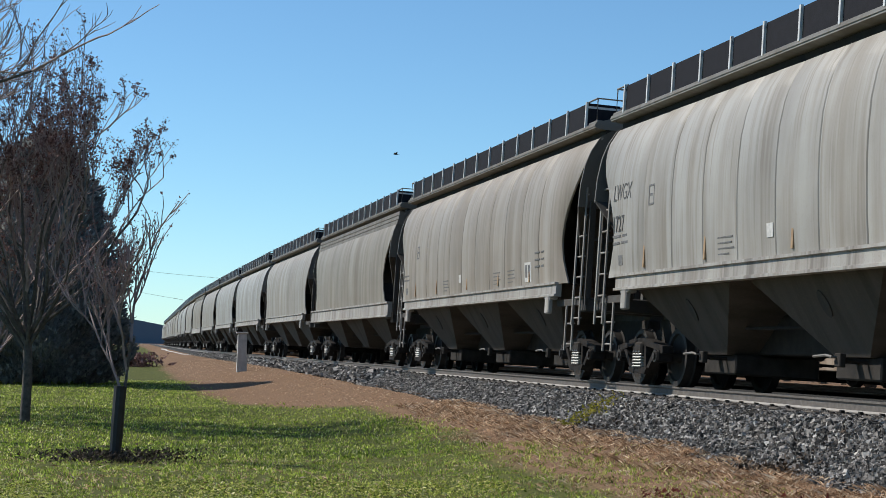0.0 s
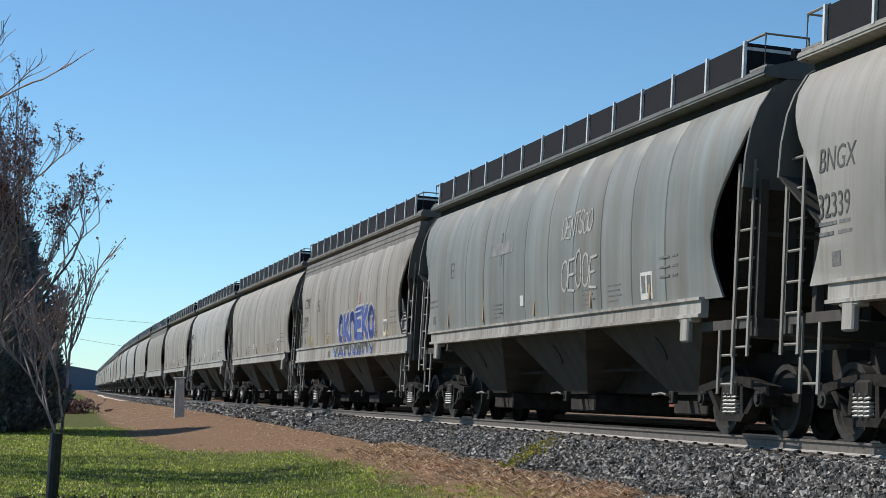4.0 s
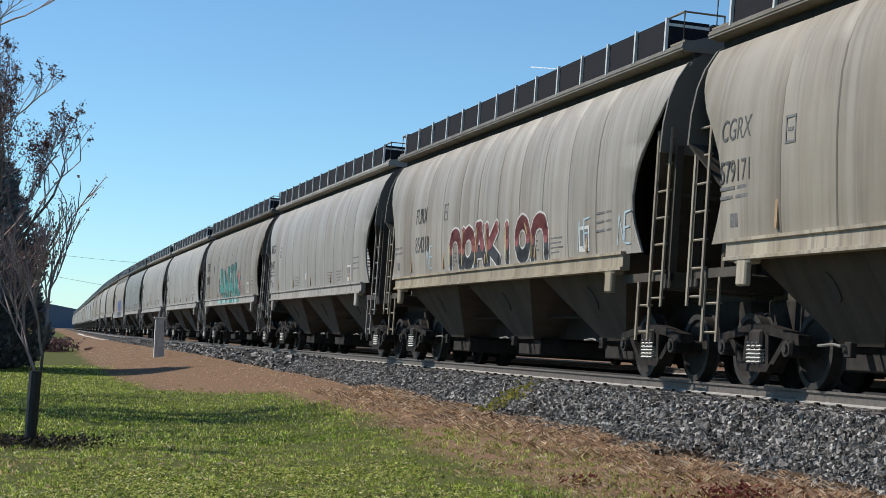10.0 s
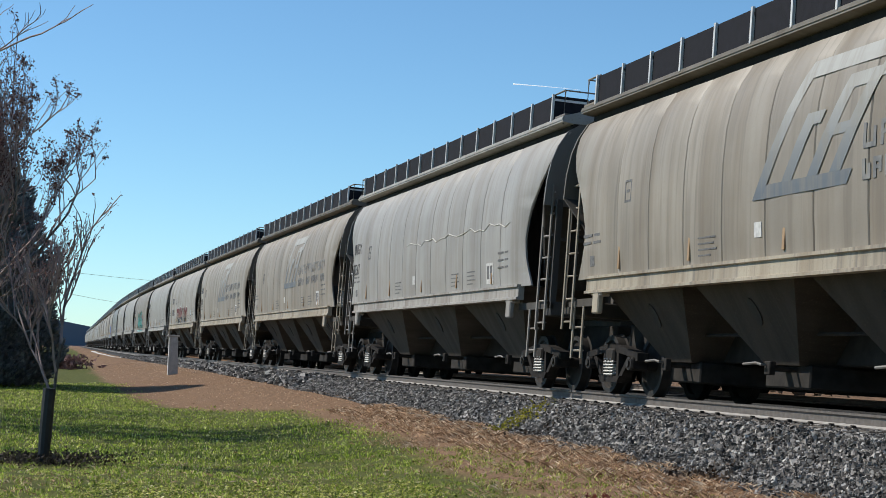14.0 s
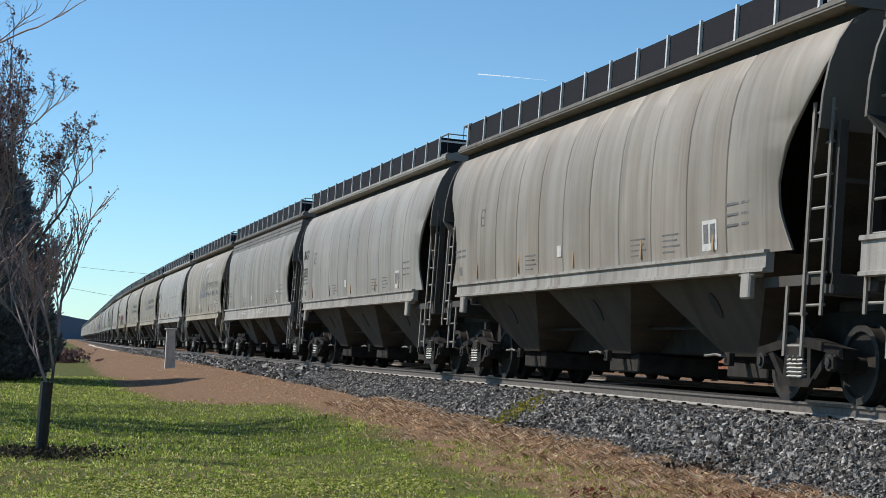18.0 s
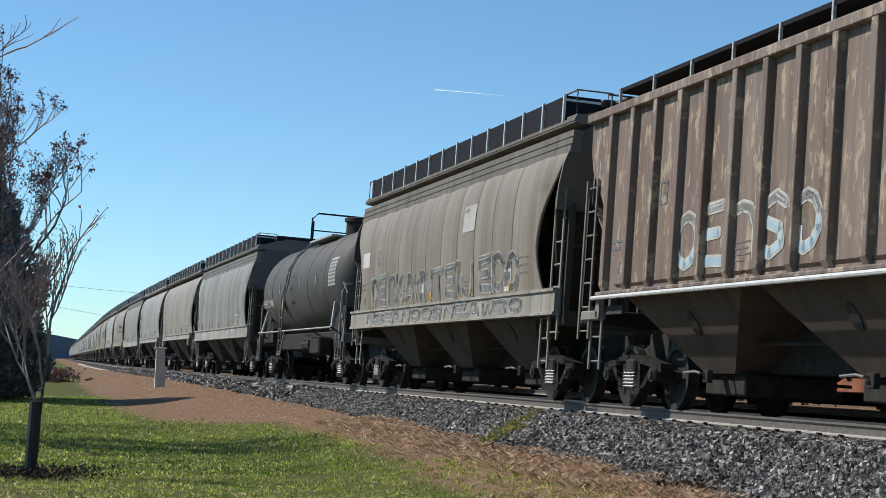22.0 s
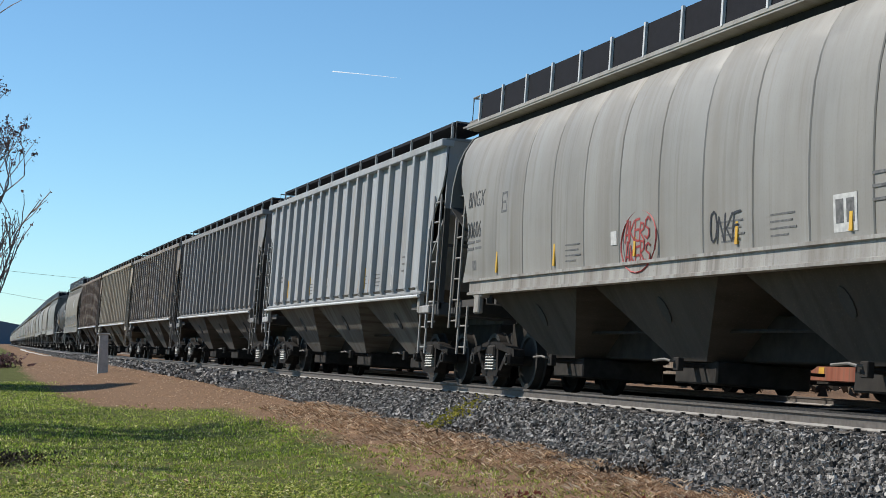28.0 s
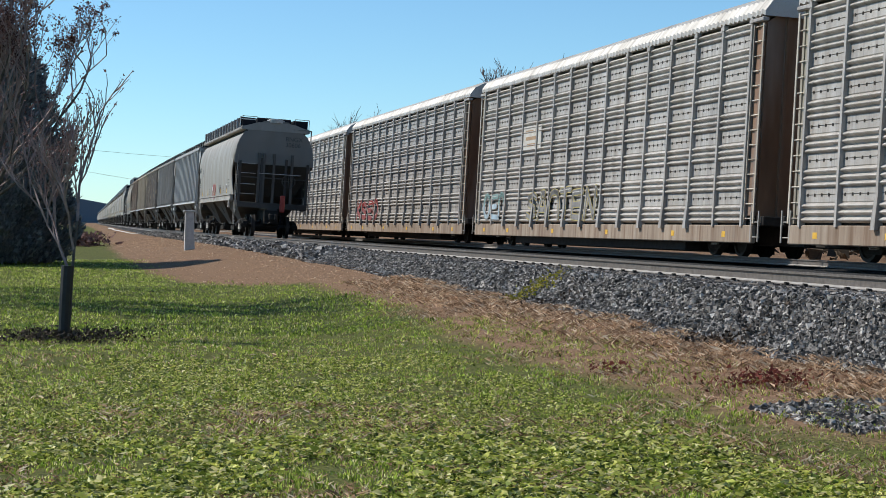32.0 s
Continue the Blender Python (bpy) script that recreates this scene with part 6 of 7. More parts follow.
def tuft(name, label, x, y, n, size, spread, mat, seed):
    rnd = np.random.RandomState(seed)
    c = np.stack([x + spread * rnd.randn(n), y + spread * rnd.randn(n), np.zeros(n)], -1)
    lat = c[:, 0] - np.array([track_x(v) for v in c[:, 1]])
    zg = np.array([ground_z(a, b) for a, b in c[:, :2]])
    c[:, 2] = np.where(lat > -2.9, np.maximum(ballast_top(lat, c[:, 1]), zg), zg) + size * 4 * rnd.rand(n)
    q = (rnd.rand(n, 4, 3) - 0.5) * size * 2
    return soup(name, c[:, None, :] + q, [(0, 1, 2, 3)], mat, label, "weed")


M_WEED = tone("yellow_green_weed", [(0.0, (0.16, 0.17, 0.02)), (1.0, (0.45, 0.38, 0.06))], 0.7, 20, 0.3)
M_REDWEED = tone("red_brown_weed", [(0.0, (0.12, 0.035, 0.03)), (1.0, (0.26, 0.08, 0.06))], 0.8, 20, 0.3)
M_MULCH = tone("bark_mulch", [(0.0, (0.03, 0.022, 0.016)), (1.0, (0.16, 0.12, 0.09))], 0.9)
tuft("yellow_weed", "yellow-green weed growing in the ballast", 8.15, 26.0, 260, 0.035, 0.26, M_WEED, 1)
tuft("red_weed", "dark red weed at the edge of the ballast", 6.65, 14.3, 300, 0.03, 0.22, M_REDWEED, 2)
tuft("red_weed", "red leaves at the edge of the ballast", 5.9, 16.2, 60, 0.03, 0.09, M_REDWEED, 3)
tuft("leaf_litter", "dark heap of leaves at the foot of the ballast", 7.7, 17.6, 200, 0.035, 0.28, M_MULCH, 4)
tuft("leaf_litter", "dark heap of leaves at the foot of the ballast", 7.9, 24.4, 150, 0.03, 0.3, M_MULCH, 5)
tuft("mulch_ring", "ring of dark bark mulch round the young tree", 0.88, 24.0, 1500, 0.03, 0.52, M_MULCH, 6)
tuft("bare_shrub", "low reddish bare shrub beyond the lawn", 3.6, 90.0, 900, 0.16, 0.9, M_POD, 7)

# No haze in the air; its blue is mixed into the ridge colour.
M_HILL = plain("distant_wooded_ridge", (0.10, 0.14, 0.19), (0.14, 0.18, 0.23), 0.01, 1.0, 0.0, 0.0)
g = Geo()
rnd = random.Random(3)
ridge = []
for i in range(60):
    az = radians(-30 + i * 1.4)
    h = 16 + 9 * math.sin(i * 0.37) + 5 * math.sin(i * 0.9 + 1) + rnd.uniform(-1, 1)
    r = 1700 if az < radians(8) else 1500
    ridge.append([(r * math.sin(az), r * math.cos(az), -3), (r * math.sin(az), r * math.cos(az), h), ((r + 300) * math.sin(az), (r + 300) * math.cos(az), -3)])
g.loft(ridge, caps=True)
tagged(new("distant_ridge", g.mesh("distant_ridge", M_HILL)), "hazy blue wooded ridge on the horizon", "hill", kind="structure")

pole = thing("utility_pole", "thin wooden utility pole carrying overhead wires", "pole", m=pose(29.5, 262, -0.6))
part("shaft", Geo().tube([(0, 0, 0), (0, 0, 10.9)], 0.12, 8, True, 0.09), M_BARK, pole)
part("crossarm", Geo().box(-0.6, 0.6, -0.05, 0.05, 10.55, 10.66), M_BARK, pole)
for z0, z1 in ((8.4, 10.75), (8.6, 6.2)):
    pts = [(-45.0 * i / 16, -144 * i / 16, z1 + (z0 - z1) * i / 16 - 0.5 * math.sin(math.pi * i / 16)) for i in range(17)]
    part("wire", Geo().tube(pts, 0.016, 4), M_GRIME, pole)

# a small dark bird crossing low over the track
bird = thing("bird", "small dark bird in flight", "bird")
g = Geo().loft([[(r * math.cos(k * math.pi / 4), y, r * 0.9 * math.sin(k * math.pi / 4)) for k in range(8)] for y, r in ((-0.10, 0.004), (-0.06, 0.022), (0.0, 0.034), (0.05, 0.026), (0.075, 0.020), (0.10, 0.004))])
part("body", g, M_GRIME, bird, smooth=60)
part("tail", Geo().wall([(-0.16, 0.004), (-0.08, 0.008), (-0.08, -0.004), (-0.16, 0.0)], -0.02, 0.02), M_GRIME, bird)
for sx in (-1, 1):
    part("wing", Geo().loft([[(sx * 0.025, 0.05, 0.01), (sx * 0.025, -0.05, 0.01), (sx * 0.025, -0.05, 0.018), (sx * 0.025, 0.05, 0.018)], [(sx * 0.10, 0.045, 0.05), (sx * 0.10, -0.035, 0.05), (sx * 0.10, -0.035, 0.056), (sx * 0.10, 0.045, 0.056)],
                            [(sx * 0.17, 0.0, 0.075), (sx * 0.17, -0.02, 0.075), (sx * 0.17, -0.02, 0.078), (sx * 0.17, 0.0, 0.078)]]), M_GRIME, bird)
BIRD_ROWS = []
for t, az, el in ((0, 11.0, 6.35), (0.8, 8.05, 6.10), (1.0, 7.0, 5.55), (1.6, 5.5, 3.55), (2.4, 2.6, 1.6), (4.0, -6.0, 1.2), (32, -60.0, 1.2)):
    a, e = radians(az), radians(el)
    BIRD_ROWS.append((t, pose(EYE[0] + 70 * math.sin(a), EYE[1] + 70 * math.cos(a), EYE[2] + 70 * math.tan(e), 0, 0, 100)))
bird.matrix_basis = BIRD_ROWS[0][1]

# a condensation trail high over the line, drifting
mt = Mat("glowing_ice_trail", 1.0)
mt.color((0.9, 0.9, 0.9))
# Emission stands in for the sunlight that the trail scatters.
mt.b.inputs["Emission Color"].default_value, mt.b.inputs["Emission Strength"].default_value = (0.92, 0.97, 1.0, 1), 0.6
M_TRAIL = mt.m
trail = thing("contrail", "thin white condensation trail in the clear sky", "contrail")
g = Geo()
g.tube([(0, 0, 0), (10, 0, -0.4), (40, 0, -2.2), (80, 0, -5.0), (118, 0, -8.0)], 1.0, 8, True, 0.12)
part("streak", g, M_TRAIL, trail, smooth=60)
TRAIL_ROWS = []
for t in range(0, 33, 4):
    az, el = radians(20.75 - 0.268 * t), radians(8.72 + 0.016 * t)
    TRAIL_ROWS.append((t, pose(3000 * math.cos(el) * math.sin(az), 3000 * math.cos(el) * math.cos(az), 0.5 + 3000 * math.sin(el), 0, 0, -math.degrees(az))))
trail.matrix_basis = TRAIL_ROWS[0][1]

pts = [on_track(s, l, z)[0] for s, l, z in ((222, -3.0, -0.28), (205, -2.7, -0.30), (185, -2.9, -0.34), (160, -2.7, -0.36), (135, -2.7, -0.40), (112, -2.2, -0.42))]
tagged(new("pale_pipe", Geo().tube(pts, 0.11, 8).mesh("pale_pipe", plain("pale_pipe_paint", (0.42, 0.41, 0.38), (0.62, 0.60, 0.56), 2, 0.7), 60)), "long pale pipe lying beside the track", "pipe")


# ---- the trains ----
NEAR_SPEED, FAR_SPEED = 14.828, 13.2
TRAIN = []   # (car, place of its middle at the start, track)


def rail_rows(s0, speed, near, step=2.0):
    return [(t, car_pose(s0 + speed * t, near)) for t in [i * step for i in range(int(32 / step) + 1)]]


def place(car, s0, near=True):
    car.matrix_basis = car_pose(s0, near)
    TRAIN.append((car, s0, near))


GAPS = [46.6, 28.5, 11.05, -6.3, -22.5, -40.4, -57.7, -75.3, -92.8, -110.0, -127.25, -145.5, -163.25, -180.9, -198.1,
        -215.4, -232.8, -250.2, -267.5, -284.3, -300.9, -317.7, -334.7, -351.5, -368.6, -386.05, -403.5]
GREY, LIGHT, BEIGE, TAN = (0.41, 0.38, 0.335, 1), (0.46, 0.455, 0.43, 1), (0.40, 0.365, 0.305, 1), (0.35, 0.31, 0.25, 1)
SILL = (0.38, 0.36, 0.33, 1)


def hopper(n, label, tint, frame=SILL, deep=False, marks=("", ""), strip=None, bays=3, wear=0.95):
    tint = (tint[0] * 1.005, tint[1] * 0.965, tint[2] * 0.925, wear)
    a, b = GAPS[n], GAPS[n + 1]
    HB = 8.25 if n == 25 else round((a - b) / 2 - 0.46, 1)
    car = round_hopper(label, tint, frame, True, HB, deep, bays)
    stencils(car, HB, strip or M_TAN, *marks)
    place(car, (a + b) / 2)
    return car


def ribbed(n, label, tint, frame, marks=("", ""), ribs=17):
    a, b = GAPS[n], GAPS[n + 1]
    car = rib_hopper(label, tint, frame, round((a - b) / 2 - 0.48, 1), ribs)
    stencils(car, 7.8, M_YELLOW, *marks, flat=1.476)
    place(car, (a + b) / 2)
    return car


def peel(car, seed):
    """Flakes of old pale paint along a deep side sill."""
    rnd = random.Random(seed)
    rects = []
    for i in range(34):
        y, z = rnd.uniform(5.5, -5.0), rnd.uniform(1.50, 1.64)
        rects.append((y, y - rnd.uniform(0.06, 0.34), z, z + rnd.uniform(0.02, 0.06)))
    bars(car, "peeling_paint", M_FADEWHITE, rects, 1.578)
    return car


WAVE = 2.84
hopper(0, "grey covered hopper car with streaked round sides", GREY)
c = hopper(1, "grey covered hopper car with dark car marks", LIGHT, marks=("LWGX", "1727"))
hopper(2, "weathered grey covered hopper car with brown streaks", GREY)
c = hopper(3, "grey deep-sill hopper car with blue graffiti", GREY, deep=True, strip=M_YELLOW, marks=("CSYX", "3219", 0.3, 0.42))
graffiti(c, "OKnEKO", 0.7, -4.0, 1.80, 2.46, M_DULL, M_BLUE, M_BLUE, M_PALEBLUE, 11, 0.24, split=0.9, rim=0.05, grow_last=0.1)
graffiti(c, "VAnNWnV", 1.4, -4.2, 1.42, 1.68, M_DULL, M_BLUE, M_SLATE, M_PALEBLUE, 12, 0.17, 1.582, 0.5, 0.03)
squiggle(c, 2.2, 1.42, 0.16, M_BLACKSPRAY, 4, 1.58, word="AES", width=0.02)
squiggle(c, -3.9, 1.44, 0.22, M_RED, 5, 1.58, 2, "VT")
squiggle(c, -2.0, 2.55, 0.36, M_RED, 6, n=1, word="A", width=0.035)
c = hopper(4, "blue-grey hopper car with a faded emblem", (0.27, 0.30, 0.30, 1))
bars(c, "worn_patch", M_SLATE, [(2.9, 2.9 - 0.7, 2.96, 3.18), (2.9 - 0.8, 2.9 - 1.5, 2.96, 3.18), (2.9 - 0.70, 2.9 - 0.80, 2.75, 3.36)])
squiggle(c, -1.4, 2.95, 0.34, M_DULL, 3, n=7, word="DENTSO", width=0.03)
squiggle(c, -1.4, 2.12, 0.55, M_DULL, 4, n=5, word="OEOOE", width=0.04)
c = hopper(5, "pale grey hopper car with small tags", LIGHT, marks=("BNGX", "32339"), wear=0.5)
squiggle(c, 1.6, 1.95, 0.55, M_INK, 7)
squiggle(c, 0.6, 1.95, 0.5, M_PINK, 8)
hopper(6, "pale grey hopper car with orange reflectors", LIGHT, marks=("BNGX", "31467"), wear=0.5)
c = hopper(7, "brownish grey hopper car with teal graffiti", (0.30, 0.275, 0.235, 1), marks=("FURX", "854068", 0.5, 0.46))
for k, (yy, zz) in enumerate(((2.1, 1.95), (0.55, 2.2), (-0.55, 2.3), (-1.65, 2.35), (-2.75, 2.2), (-3.2, 1.95))):
    squiggle(c, yy, zz - 0.2, 0.5, M_PINK, 60 + k, n=1, word="SO", width=0.20)
graffiti(c, "AWAL", 2.35, -3.05, 1.76, 2.74, M_TEALDARK, M_TEAL, M_TEAL, M_PALEBLUE, 21, 0.30, split=0.9, rim=0.05, grow_last=0.12)
graffiti(c, "I", -2.95, -3.7, 1.74, 2.35, M_TEALDARK, M_TEAL, M_TEAL, M_PALEBLUE, 22, 0.2, split=0.9, rim=0.04)
bars(c, "sprayed_band", M_TURQ, [(2.8, 2.2, 1.535, 1.66), (1.3, 0.7, 1.54, 1.64), (0.1, -0.5, 1.535, 1.62), (-2.1, -2.6, 1.545, 1.66)], 1.589)
bars(c, "sprayed_band", M_TEAL, [(2.1, 1.9, 1.535, 1.66), (1.7, 1.4, 1.535, 1.67), (0.5, 0.2, 1.55, 1.67), (-0.6, -1.4, 1.535, 1.65), (-1.7, -2.0, 1.535, 1.67), (-2.7, -3.2, 1.54, 1.64)], 1.589)
bars(c, "sprayed_band", M_PALEBLUE, [(1.9, 1.8, 1.535, 1.67), (0.7, 0.55, 1.535, 1.67), (-1.5, -1.6, 1.535, 1.67)], 1.589)
for k, (yy, zz) in enumerate(((2.75, 2.15), (0.0, 2.35), (-2.62, 2.35))):
    for j in range(3):
        squiggle(c, yy, zz + 0.17 * (1 - j), 0.15, M_BLACKSPRAY, 9 + 3 * k + j, n=4, width=0.016)
hopper(8, "pale grey hopper car with clean round sides", LIGHT, marks=("BNGX", "31471"), wear=0.5)
for body, zz in (("LD LMT", 2.20), ("LT WT", 2.02)):
    lettering(TRAIN[-1][0], body, 7.15, zz, 0.13, M_INK)
c = hopper(9, "beige-grey hopper car with red graffiti", (0.43, 0.41, 0.37, 1), marks=("FURX", "854218", 1.9, 0.46), frame=(0.37, 0.31, 0.22, 1))
graffiti(c, "nDAKIOn", 2.5, -3.45, 1.80, 2.46, M_WHITE, M_BLACKSPRAY, M_REDDULL, M_YELLOWDULL, 33, 0.24, split=0.5, rim=0.035)
for yy in (4.35, -4.9, -6.6):
    squiggle(c, yy, 1.85, 0.42, M_PALEBLUE, 12, n=2, word="NEWE", width=0.026)
for n in (10, 11, 13):
    c = hopper(n, "beige hopper car with a large worn emblem", BEIGE, frame=(0.40, 0.345, 0.26, 1), bays=4, marks=("CGRX", "579171") if n == 10 else ("", ""))
    logo_block(c, 0.95)
c = hopper(12, "whitish grey hopper car with a wavy water line", (0.52, 0.52, 0.50, 1), marks=("BNGX", "32367"), wear=0.5)
part("water_line", Geo().tube([(-side_x(WAVE + 0.04 * math.sin(k * 1.3)) + 0.004, 1.5 - 0.33 * k, WAVE + 0.04 * math.sin(k * 1.3) + 0.03 * math.sin(k * 2.9)) for k in range(25)], 0.011, 5), M_FADEWHITE, c, "pale wavy water line")
peel(hopper(14, "grey deep-sill hopper car with a peeling sill", (0.38, 0.375, 0.35, 1), deep=True), 3)
hopper(15, "grey hopper car with brown streaks", LIGHT, marks=("BNGX", "32253"), wear=0.5)
hopper(16, "streaked tan-grey hopper car", GREY)
peel(hopper(17, "grey deep-sill hopper car with peeling cream sill paint", (0.37, 0.375, 0.355, 1), deep=True), 4)
c = tank_car("matt black tank car with a railed top platform")
place(c, (GAPS[18] + GAPS[19]) / 2)
m = Matrix(((0, -0.241, -0.970, -1.43), (-1, 0, 0, 6.2), (0, 0.970, -0.241, 2.25), (0, 0, 0, 1)))
part("lettering", text_mesh("SHPX 211442", 0.36, M_WHITE), None, c, at=m)
for yy in (4.9, 2.9, -0.6, -3.2):
    part("reflector", shared("tankmark", lambda: Geo().box(-1.506, -1.47, -0.05, 0.05, 2.62, 2.94).mesh("reflector", M_TAN)), None, c, at=pose(0, yy, 0))
c = hopper(19, "dusty beige deep-sill hopper car with faded graffiti", TAN, deep=True, strip=M_YELLOW, frame=(0.36, 0.335, 0.29, 1))
graffiti(c, "DEnKAWNTELIEDO", 5.6, -5.9, 1.84, 2.45, M_DULL, M_SLATE, M_DULLGREY, M_TURQ, 41, 0.13, split=0.6, rim=0.025)
graffiti(c, "NSEANDOSNEAWSO", 6.0, -6.2, 1.42, 1.66, M_DULL, M_DULLGREY, M_DULLGREY, M_TURQ, 42, 0.07, 1.582, 0.6, 0.02)
bars(c, "white_patch", M_WHITE, [(6.6, 5.9, 2.75, 3.1)])
bars(c, "worn_patch", M_DULL, [(-2.2, -3.0, 3.0, 3.5)])
c = ribbed(20, "rust-brown rib-sided hopper car with flaking paint", (0.19, 0.135, 0.105, 1), (0.24, 0.21, 0.18, 1))
graffiti(c, "OEnSO", 4.4, 0.2, 1.85, 2.6, M_FADEWHITE, M_PALEBLUE, M_DULL, M_WHITE, 51, 0.10, 1.476, 0.6, 0.03)
c = ribbed(21, "cream rib-sided hopper car with brown stains", (0.40, 0.345, 0.268, 0.6), (0.45, 0.40, 0.33, 1), ("EJ", "27"))
bars(c, "repaint_patch", plain("grey_repaint", (0.24, 0.225, 0.20), (0.36, 0.34, 0.30), 5, 0.7, 0.0, 0.0), [(5.12, 4.42, 2.5, 2.95), (4.25, 3.55, 2.5, 2.95), (3.38, 2.68, 2.5, 2.95), (2.50, 1.80, 2.5, 2.95)], 1.478)
c = ribbed(22, "grey-brown rib-sided hopper car with flaking paint", (0.20, 0.182, 0.168, 1), (0.19, 0.175, 0.16, 1), ribs=19)
for body, ya, yb in (("AE", 5.27, 4.69), ("X", 4.51, 3.93), ("20", 3.74, 3.16), ("420", 2.97, 2.39)):
    bars(c, "white_patch", M_WHITE, [(ya, yb, 2.29, 2.62)], 1.476)
    lettering(c, body, ya - 0.03, 2.33, 0.34, M_NAVY, 1.481)
for k, (yy, zz, sz) in enumerate(((1.2, 1.75, 0.5), (0.1, 1.75, 0.6), (-0.9, 1.75, 0.55), (-4.4, 1.9, 0.75), (-5.2, 2.2, 0.7))):
    squiggle(c, yy, zz, sz, M_WHITE, 14 + k, 1.476, 1 if k > 2 else 2, width=0.03)
c = ribbed(23, "grey rib-sided hopper car with scrawled tags", (0.25, 0.245, 0.24, 0.3), (0.22, 0.215, 0.205, 1), ribs=19)
squiggle(c, -5.6, 2.9, 0.9, M_BLACKSPRAY, 16, 1.476, 3)
c = ribbed(24, "pale blue-grey rib-sided hopper car", (0.37, 0.39, 0.40, 0.3), (0.46, 0.46, 0.45, 1), ("AEX", "4126"))
for k in range(6):
    squiggle(c, 1.2 - 0.87 * k, 1.75, 0.72, M_TAN, 17 + k, 1.476, 1, width=0.03)
c = hopper(25, "grey hopper car at the rear with a red marker", LIGHT, marks=("BNGX", "30606"), strip=M_YELLOW, wear=0.5)
part("tag", Geo().tube([(-side_x(2.1) - 0.002, -0.05 + 0.56 * math.cos(k * math.pi / 10), 1.98 + 0.40 * math.sin(k * math.pi / 10)) for k in range(21)], 0.012, 4, False), M_RED, c, "round spray tag")
for j in range(2):
    squiggle(c, 0.42, 2.0 - 0.3 * j, 0.26, M_RED, 18 + j, n=5, word="AKERSTONE", width=0.03)
squiggle(c, -2.1, 1.85, 0.32, M_BLACKSPRAY, 19, n=4, word="ONKE", width=0.03)
for i in range(18):
    kind = i in (0, 5, 9, 14)
    tint = (TAN, LIGHT, GREY, GREY, LIGHT)[(i * 3) % 5]
    c = round_hopper("distant grey covered hopper car", tint, SILL, False, 8.05 if kind else 8.25, kind)
    place(c, GAPS[0] + 17.6 * (i + 0.5))


RACKS = [("silver auto rack car with a brown sill", (0.49, 0.465, 0.43, 1), (0.36, 0.29, 0.22, 1), (0.20, 0.11, 0.06, 1)),
         ("silver auto rack car on a red flat car", (0.48, 0.46, 0.425, 1), (0.36, 0.11, 0.06, 1), (0.24, 0.12, 0.06, 1)),
         ("grey auto rack car with dull screens", (0.42, 0.40, 0.375, 1), (0.34, 0.28, 0.22, 1), (0.17, 0.09, 0.05, 1))]
protos = [auto_rack(*r) for r in RACKS]
for i in range(19):
    p = protos[1 if i in (7, 8) else (i * 2 + 1) % 3 if i > 5 else (0, 2, 0, 0, 2, 1)[i]]
    m = car_pose(0, False)
    c = p if not any(p is q for q, _, _ in TRAIN) else copy_thing(p, m)
    place(c, 37.9 + 13.2 * 32 + 28.5 * (2.5 - i), False)

# end lettering and the red rear marker on the last hopper; emblem and sprays on the auto racks
last = TRAIN[25][0]
for body, z in (("BNGX", 4.02), ("30606", 3.78)):
    part("lettering", text_mesh(body, 0.26, M_MARK), None, last, at=Matrix.Translation((0.42, -8.236, z)) @ pose(0, 0, 0, 90, 0, 0))
part("rear_marker", Geo().box(0.28, 0.48, -8.75, -8.6, 1.05, 1.75, 0.03).box(0.32, 0.44, -8.78, -8.74, 1.1, 1.25), plain("red_marker_paint", (0.30, 0.03, 0.02), (0.45, 0.06, 0.04), 6, 0.5), last, "red rear marker box")
part("roof_hatch", Geo().tube([(0, 0, 4.74), (0, 0, 4.86)], 0.36, 16).tube([(0, 0, 4.86), (0, 0, 4.90)], 0.30, 16), M_STEEL, last, "pale round roof hatch", at=pose(0, -8.0, 0))
part("far_platform", Geo().box(0.7, 1.5, -8.25, -7.6, 4.50, 4.53).tube([(1.48, -8.22, 4.05), (1.48, -8.22, 4.52)], 0.025).tube([(1.05, -8.22, 4.4), (1.05, -8.22, 4.52)], 0.025), M_FRAME, last).color = (0.12, 0.12, 0.13, 1)
for z in (1.75, 2.15, 2.60, 3.0):
    part("end_rung", Geo().tube([(-1.35, -8.38, z), (-0.75, -8.38, z)], 0.016), M_STEEL, last)
part("end_grab", Geo().tube([(-0.6, -8.4, 2.62), (1.1, -8.4, 2.62)], 0.018), M_STEEL, last)

RACK = [c for c, _, near in TRAIN if not near]


def rack_marks(car, rects, mat, name="emblem", lift=0.0):
    for y0, y1, z0, z1 in rects:
        part(name, Geo().box(-1.566 - lift, -1.50, y1, y0, z0, z1), mat, car)


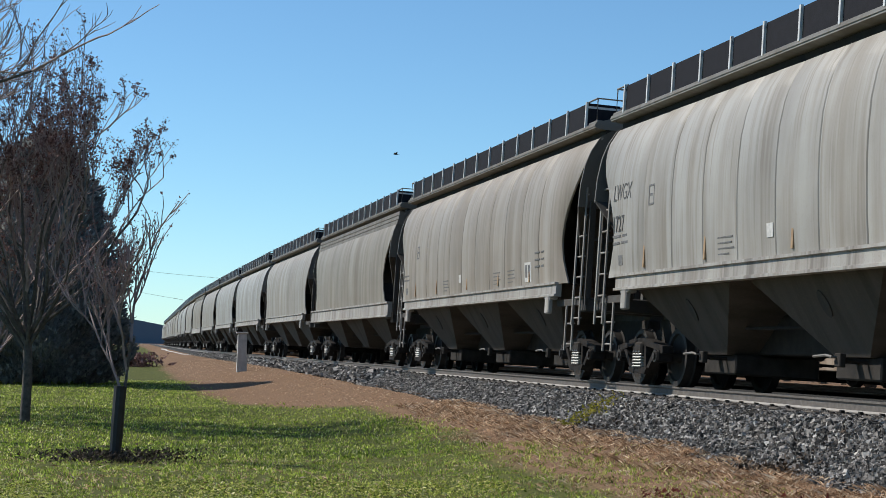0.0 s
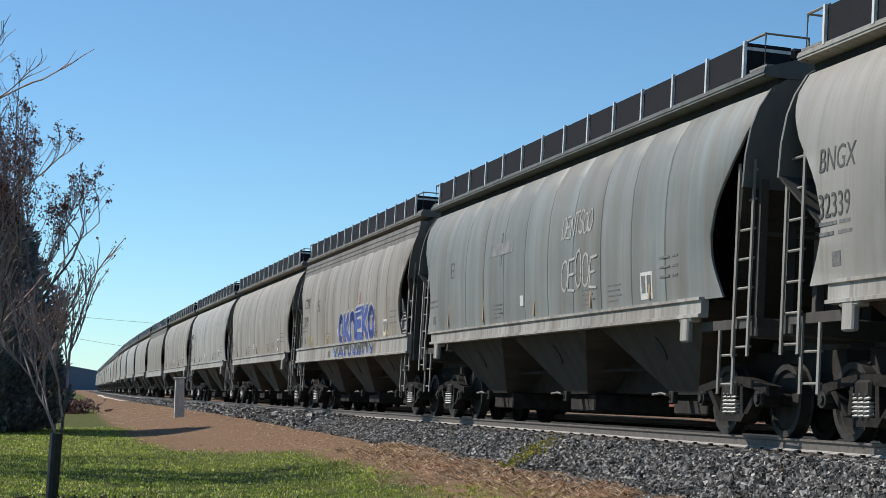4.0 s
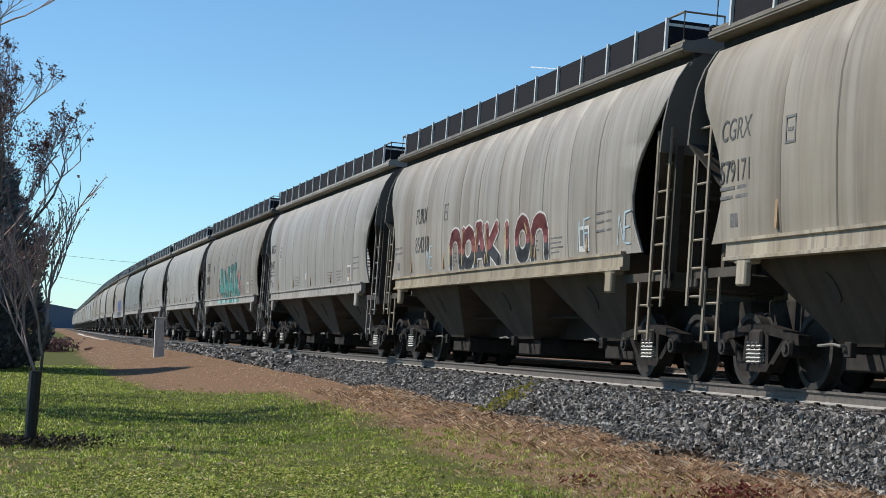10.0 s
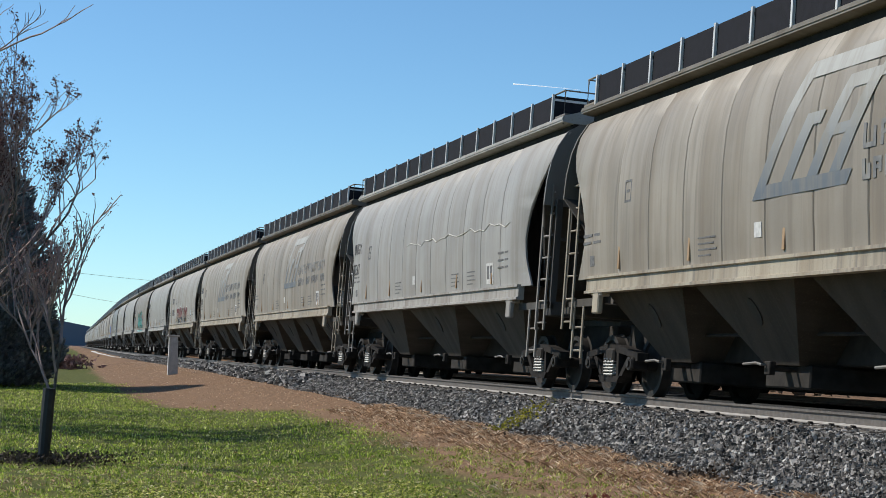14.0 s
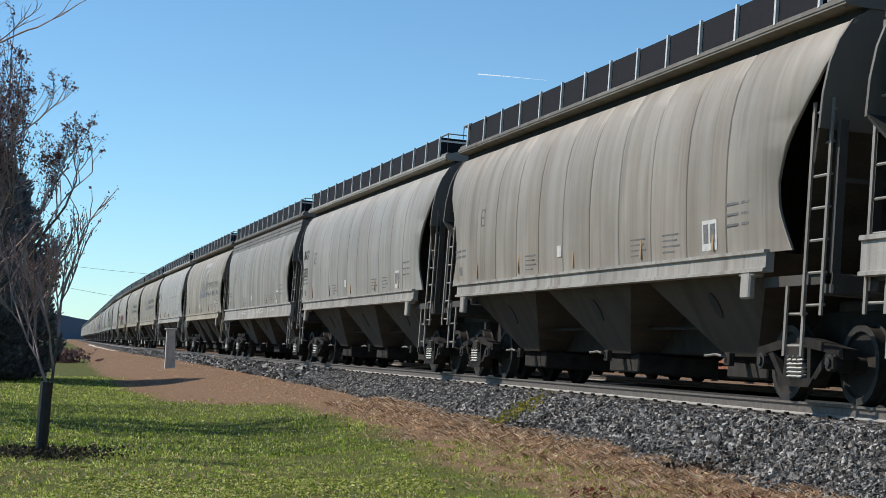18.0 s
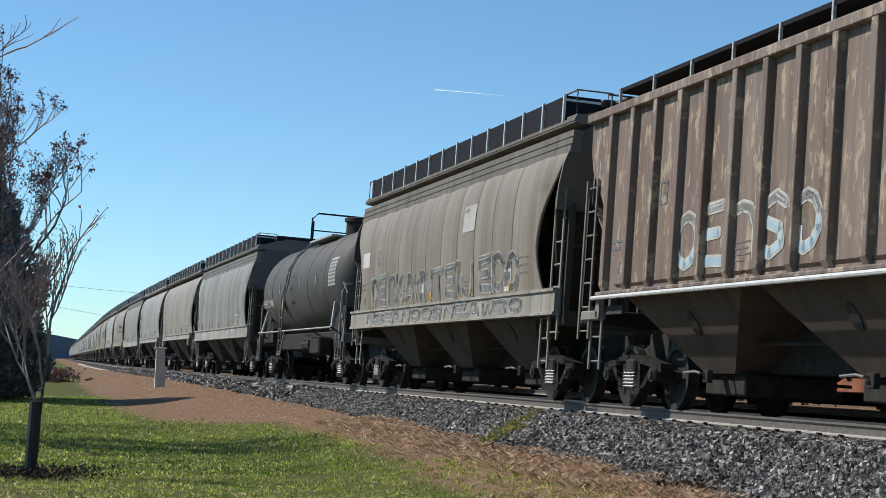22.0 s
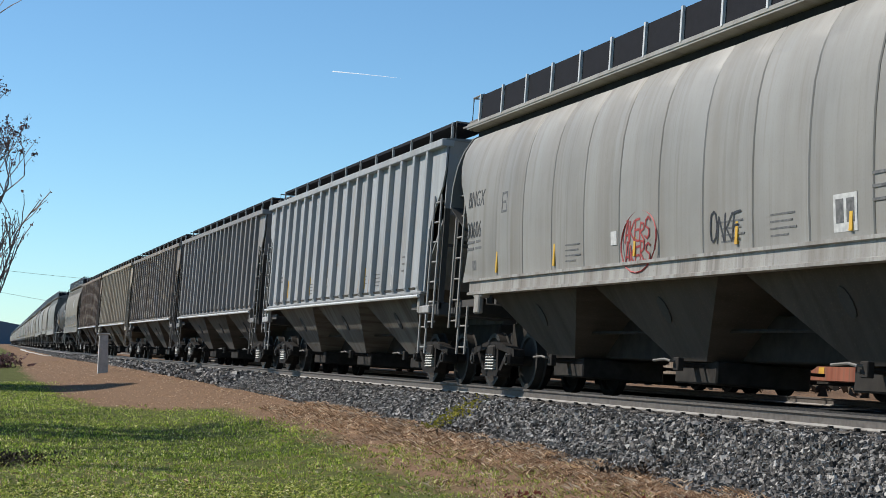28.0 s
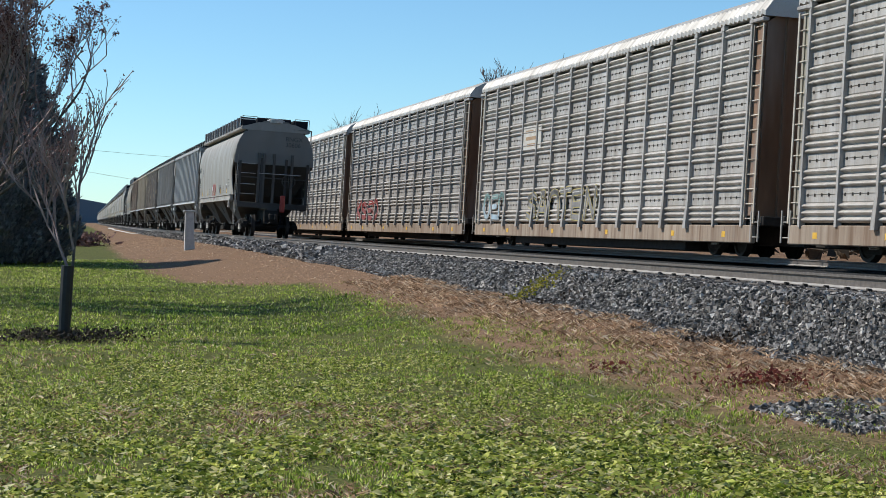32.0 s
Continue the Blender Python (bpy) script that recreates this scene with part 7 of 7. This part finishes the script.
rack_marks(RACK[2], [(7.1, 4.95, 3.35, 4.20)], M_FADEWHITE)
rack_marks(RACK[2], [(6.8, 5.9, 3.95, 4.05), (5.7, 5.3, 3.95, 4.05), (6.8, 5.5, 3.70, 3.82), (6.6, 5.4, 3.48, 3.58)], M_TAN, lift=0.004)
for car, word, ya, yb, z0, z1, edge, low, high, seed in (
        (RACK[4], "DEnSAKOV", 4.4, -6.5, 1.0, 1.95, M_DULLGREY, M_DULLGREY, M_DULLGREY, 71), (RACK[3], "SENKO", 2.7, -2.6, 0.95, 1.9, M_DULLGREY, M_DULLGREY, M_DULLGREY, 72),
        (RACK[3], "DnSKE", -3.1, -8.0, 0.95, 2.0, M_DULLGREY, M_DULL, M_DULL, 74), (RACK[3], "OSEnO", -8.1, -12.0, 0.9, 2.15, M_DULLGREY, M_TURQ, M_TURQ, 73),
        (RACK[2], "OEn", 12.0, 8.8, 0.95, 1.9, M_DULLGREY, M_PALEBLUE, M_TURQ, 75), (RACK[2], "SAnTEN", 6.2, -1.5, 0.95, 1.9, M_YELLOWDULL, M_DULLGREY, M_DULLGREY, 76),
        (RACK[1], "KSEO", 10.5, 4.5, 1.0, 1.9, M_PINK, M_REDDULL, M_RED, 77)):
    graffiti(car, word, ya, yb, z0, z1, edge, low, high, M_WHITE, seed, 0.17, 1.590, 0.6, 0.03)


def wheel_rows(dy, s_axle, speed):
    """Rolling of one wheelset while its car passes the viewer, in small steps; still before and after."""
    t0, t1 = sorted(((6.0 - s_axle) / speed, (62.0 - s_axle) / speed))
    a, b = max(0, math.ceil(t0 * FPS)), min(32 * FPS, math.floor(t1 * FPS))
    if b - a < 2:
        return []
    turn = lambda f: -math.degrees((f - a) / FPS * speed / 0.457)
    rows = [(f / FPS, pose(0, dy, 0.457, turn(f), 0, 0)) for f in range(a, b + 1)]
    if a > 0:
        rows.insert(0, (0.0, pose(0, dy, 0.457)))
    if b < 32 * FPS:
        rows.append((32.0, pose(0, dy, 0.457, turn(b), 0, 0)))
    return rows


def motions():
    walk(trail, TRAIL_ROWS)
    walk(bird, BIRD_ROWS)
    for car, s0, near in TRAIN:
        speed = NEAR_SPEED if near else -FAR_SPEED
        walk(car, rail_rows(s0, speed, near))
        for tr in car.children:
            if tr.name.startswith("truck"):
                for w in tr.children:
                    if w.name.startswith("wheelset"):
                        rows = wheel_rows(w.location.y, s0 + tr.location.y + w.location.y, speed)
                        if rows and near:
                            walk(w, rows)


motions()
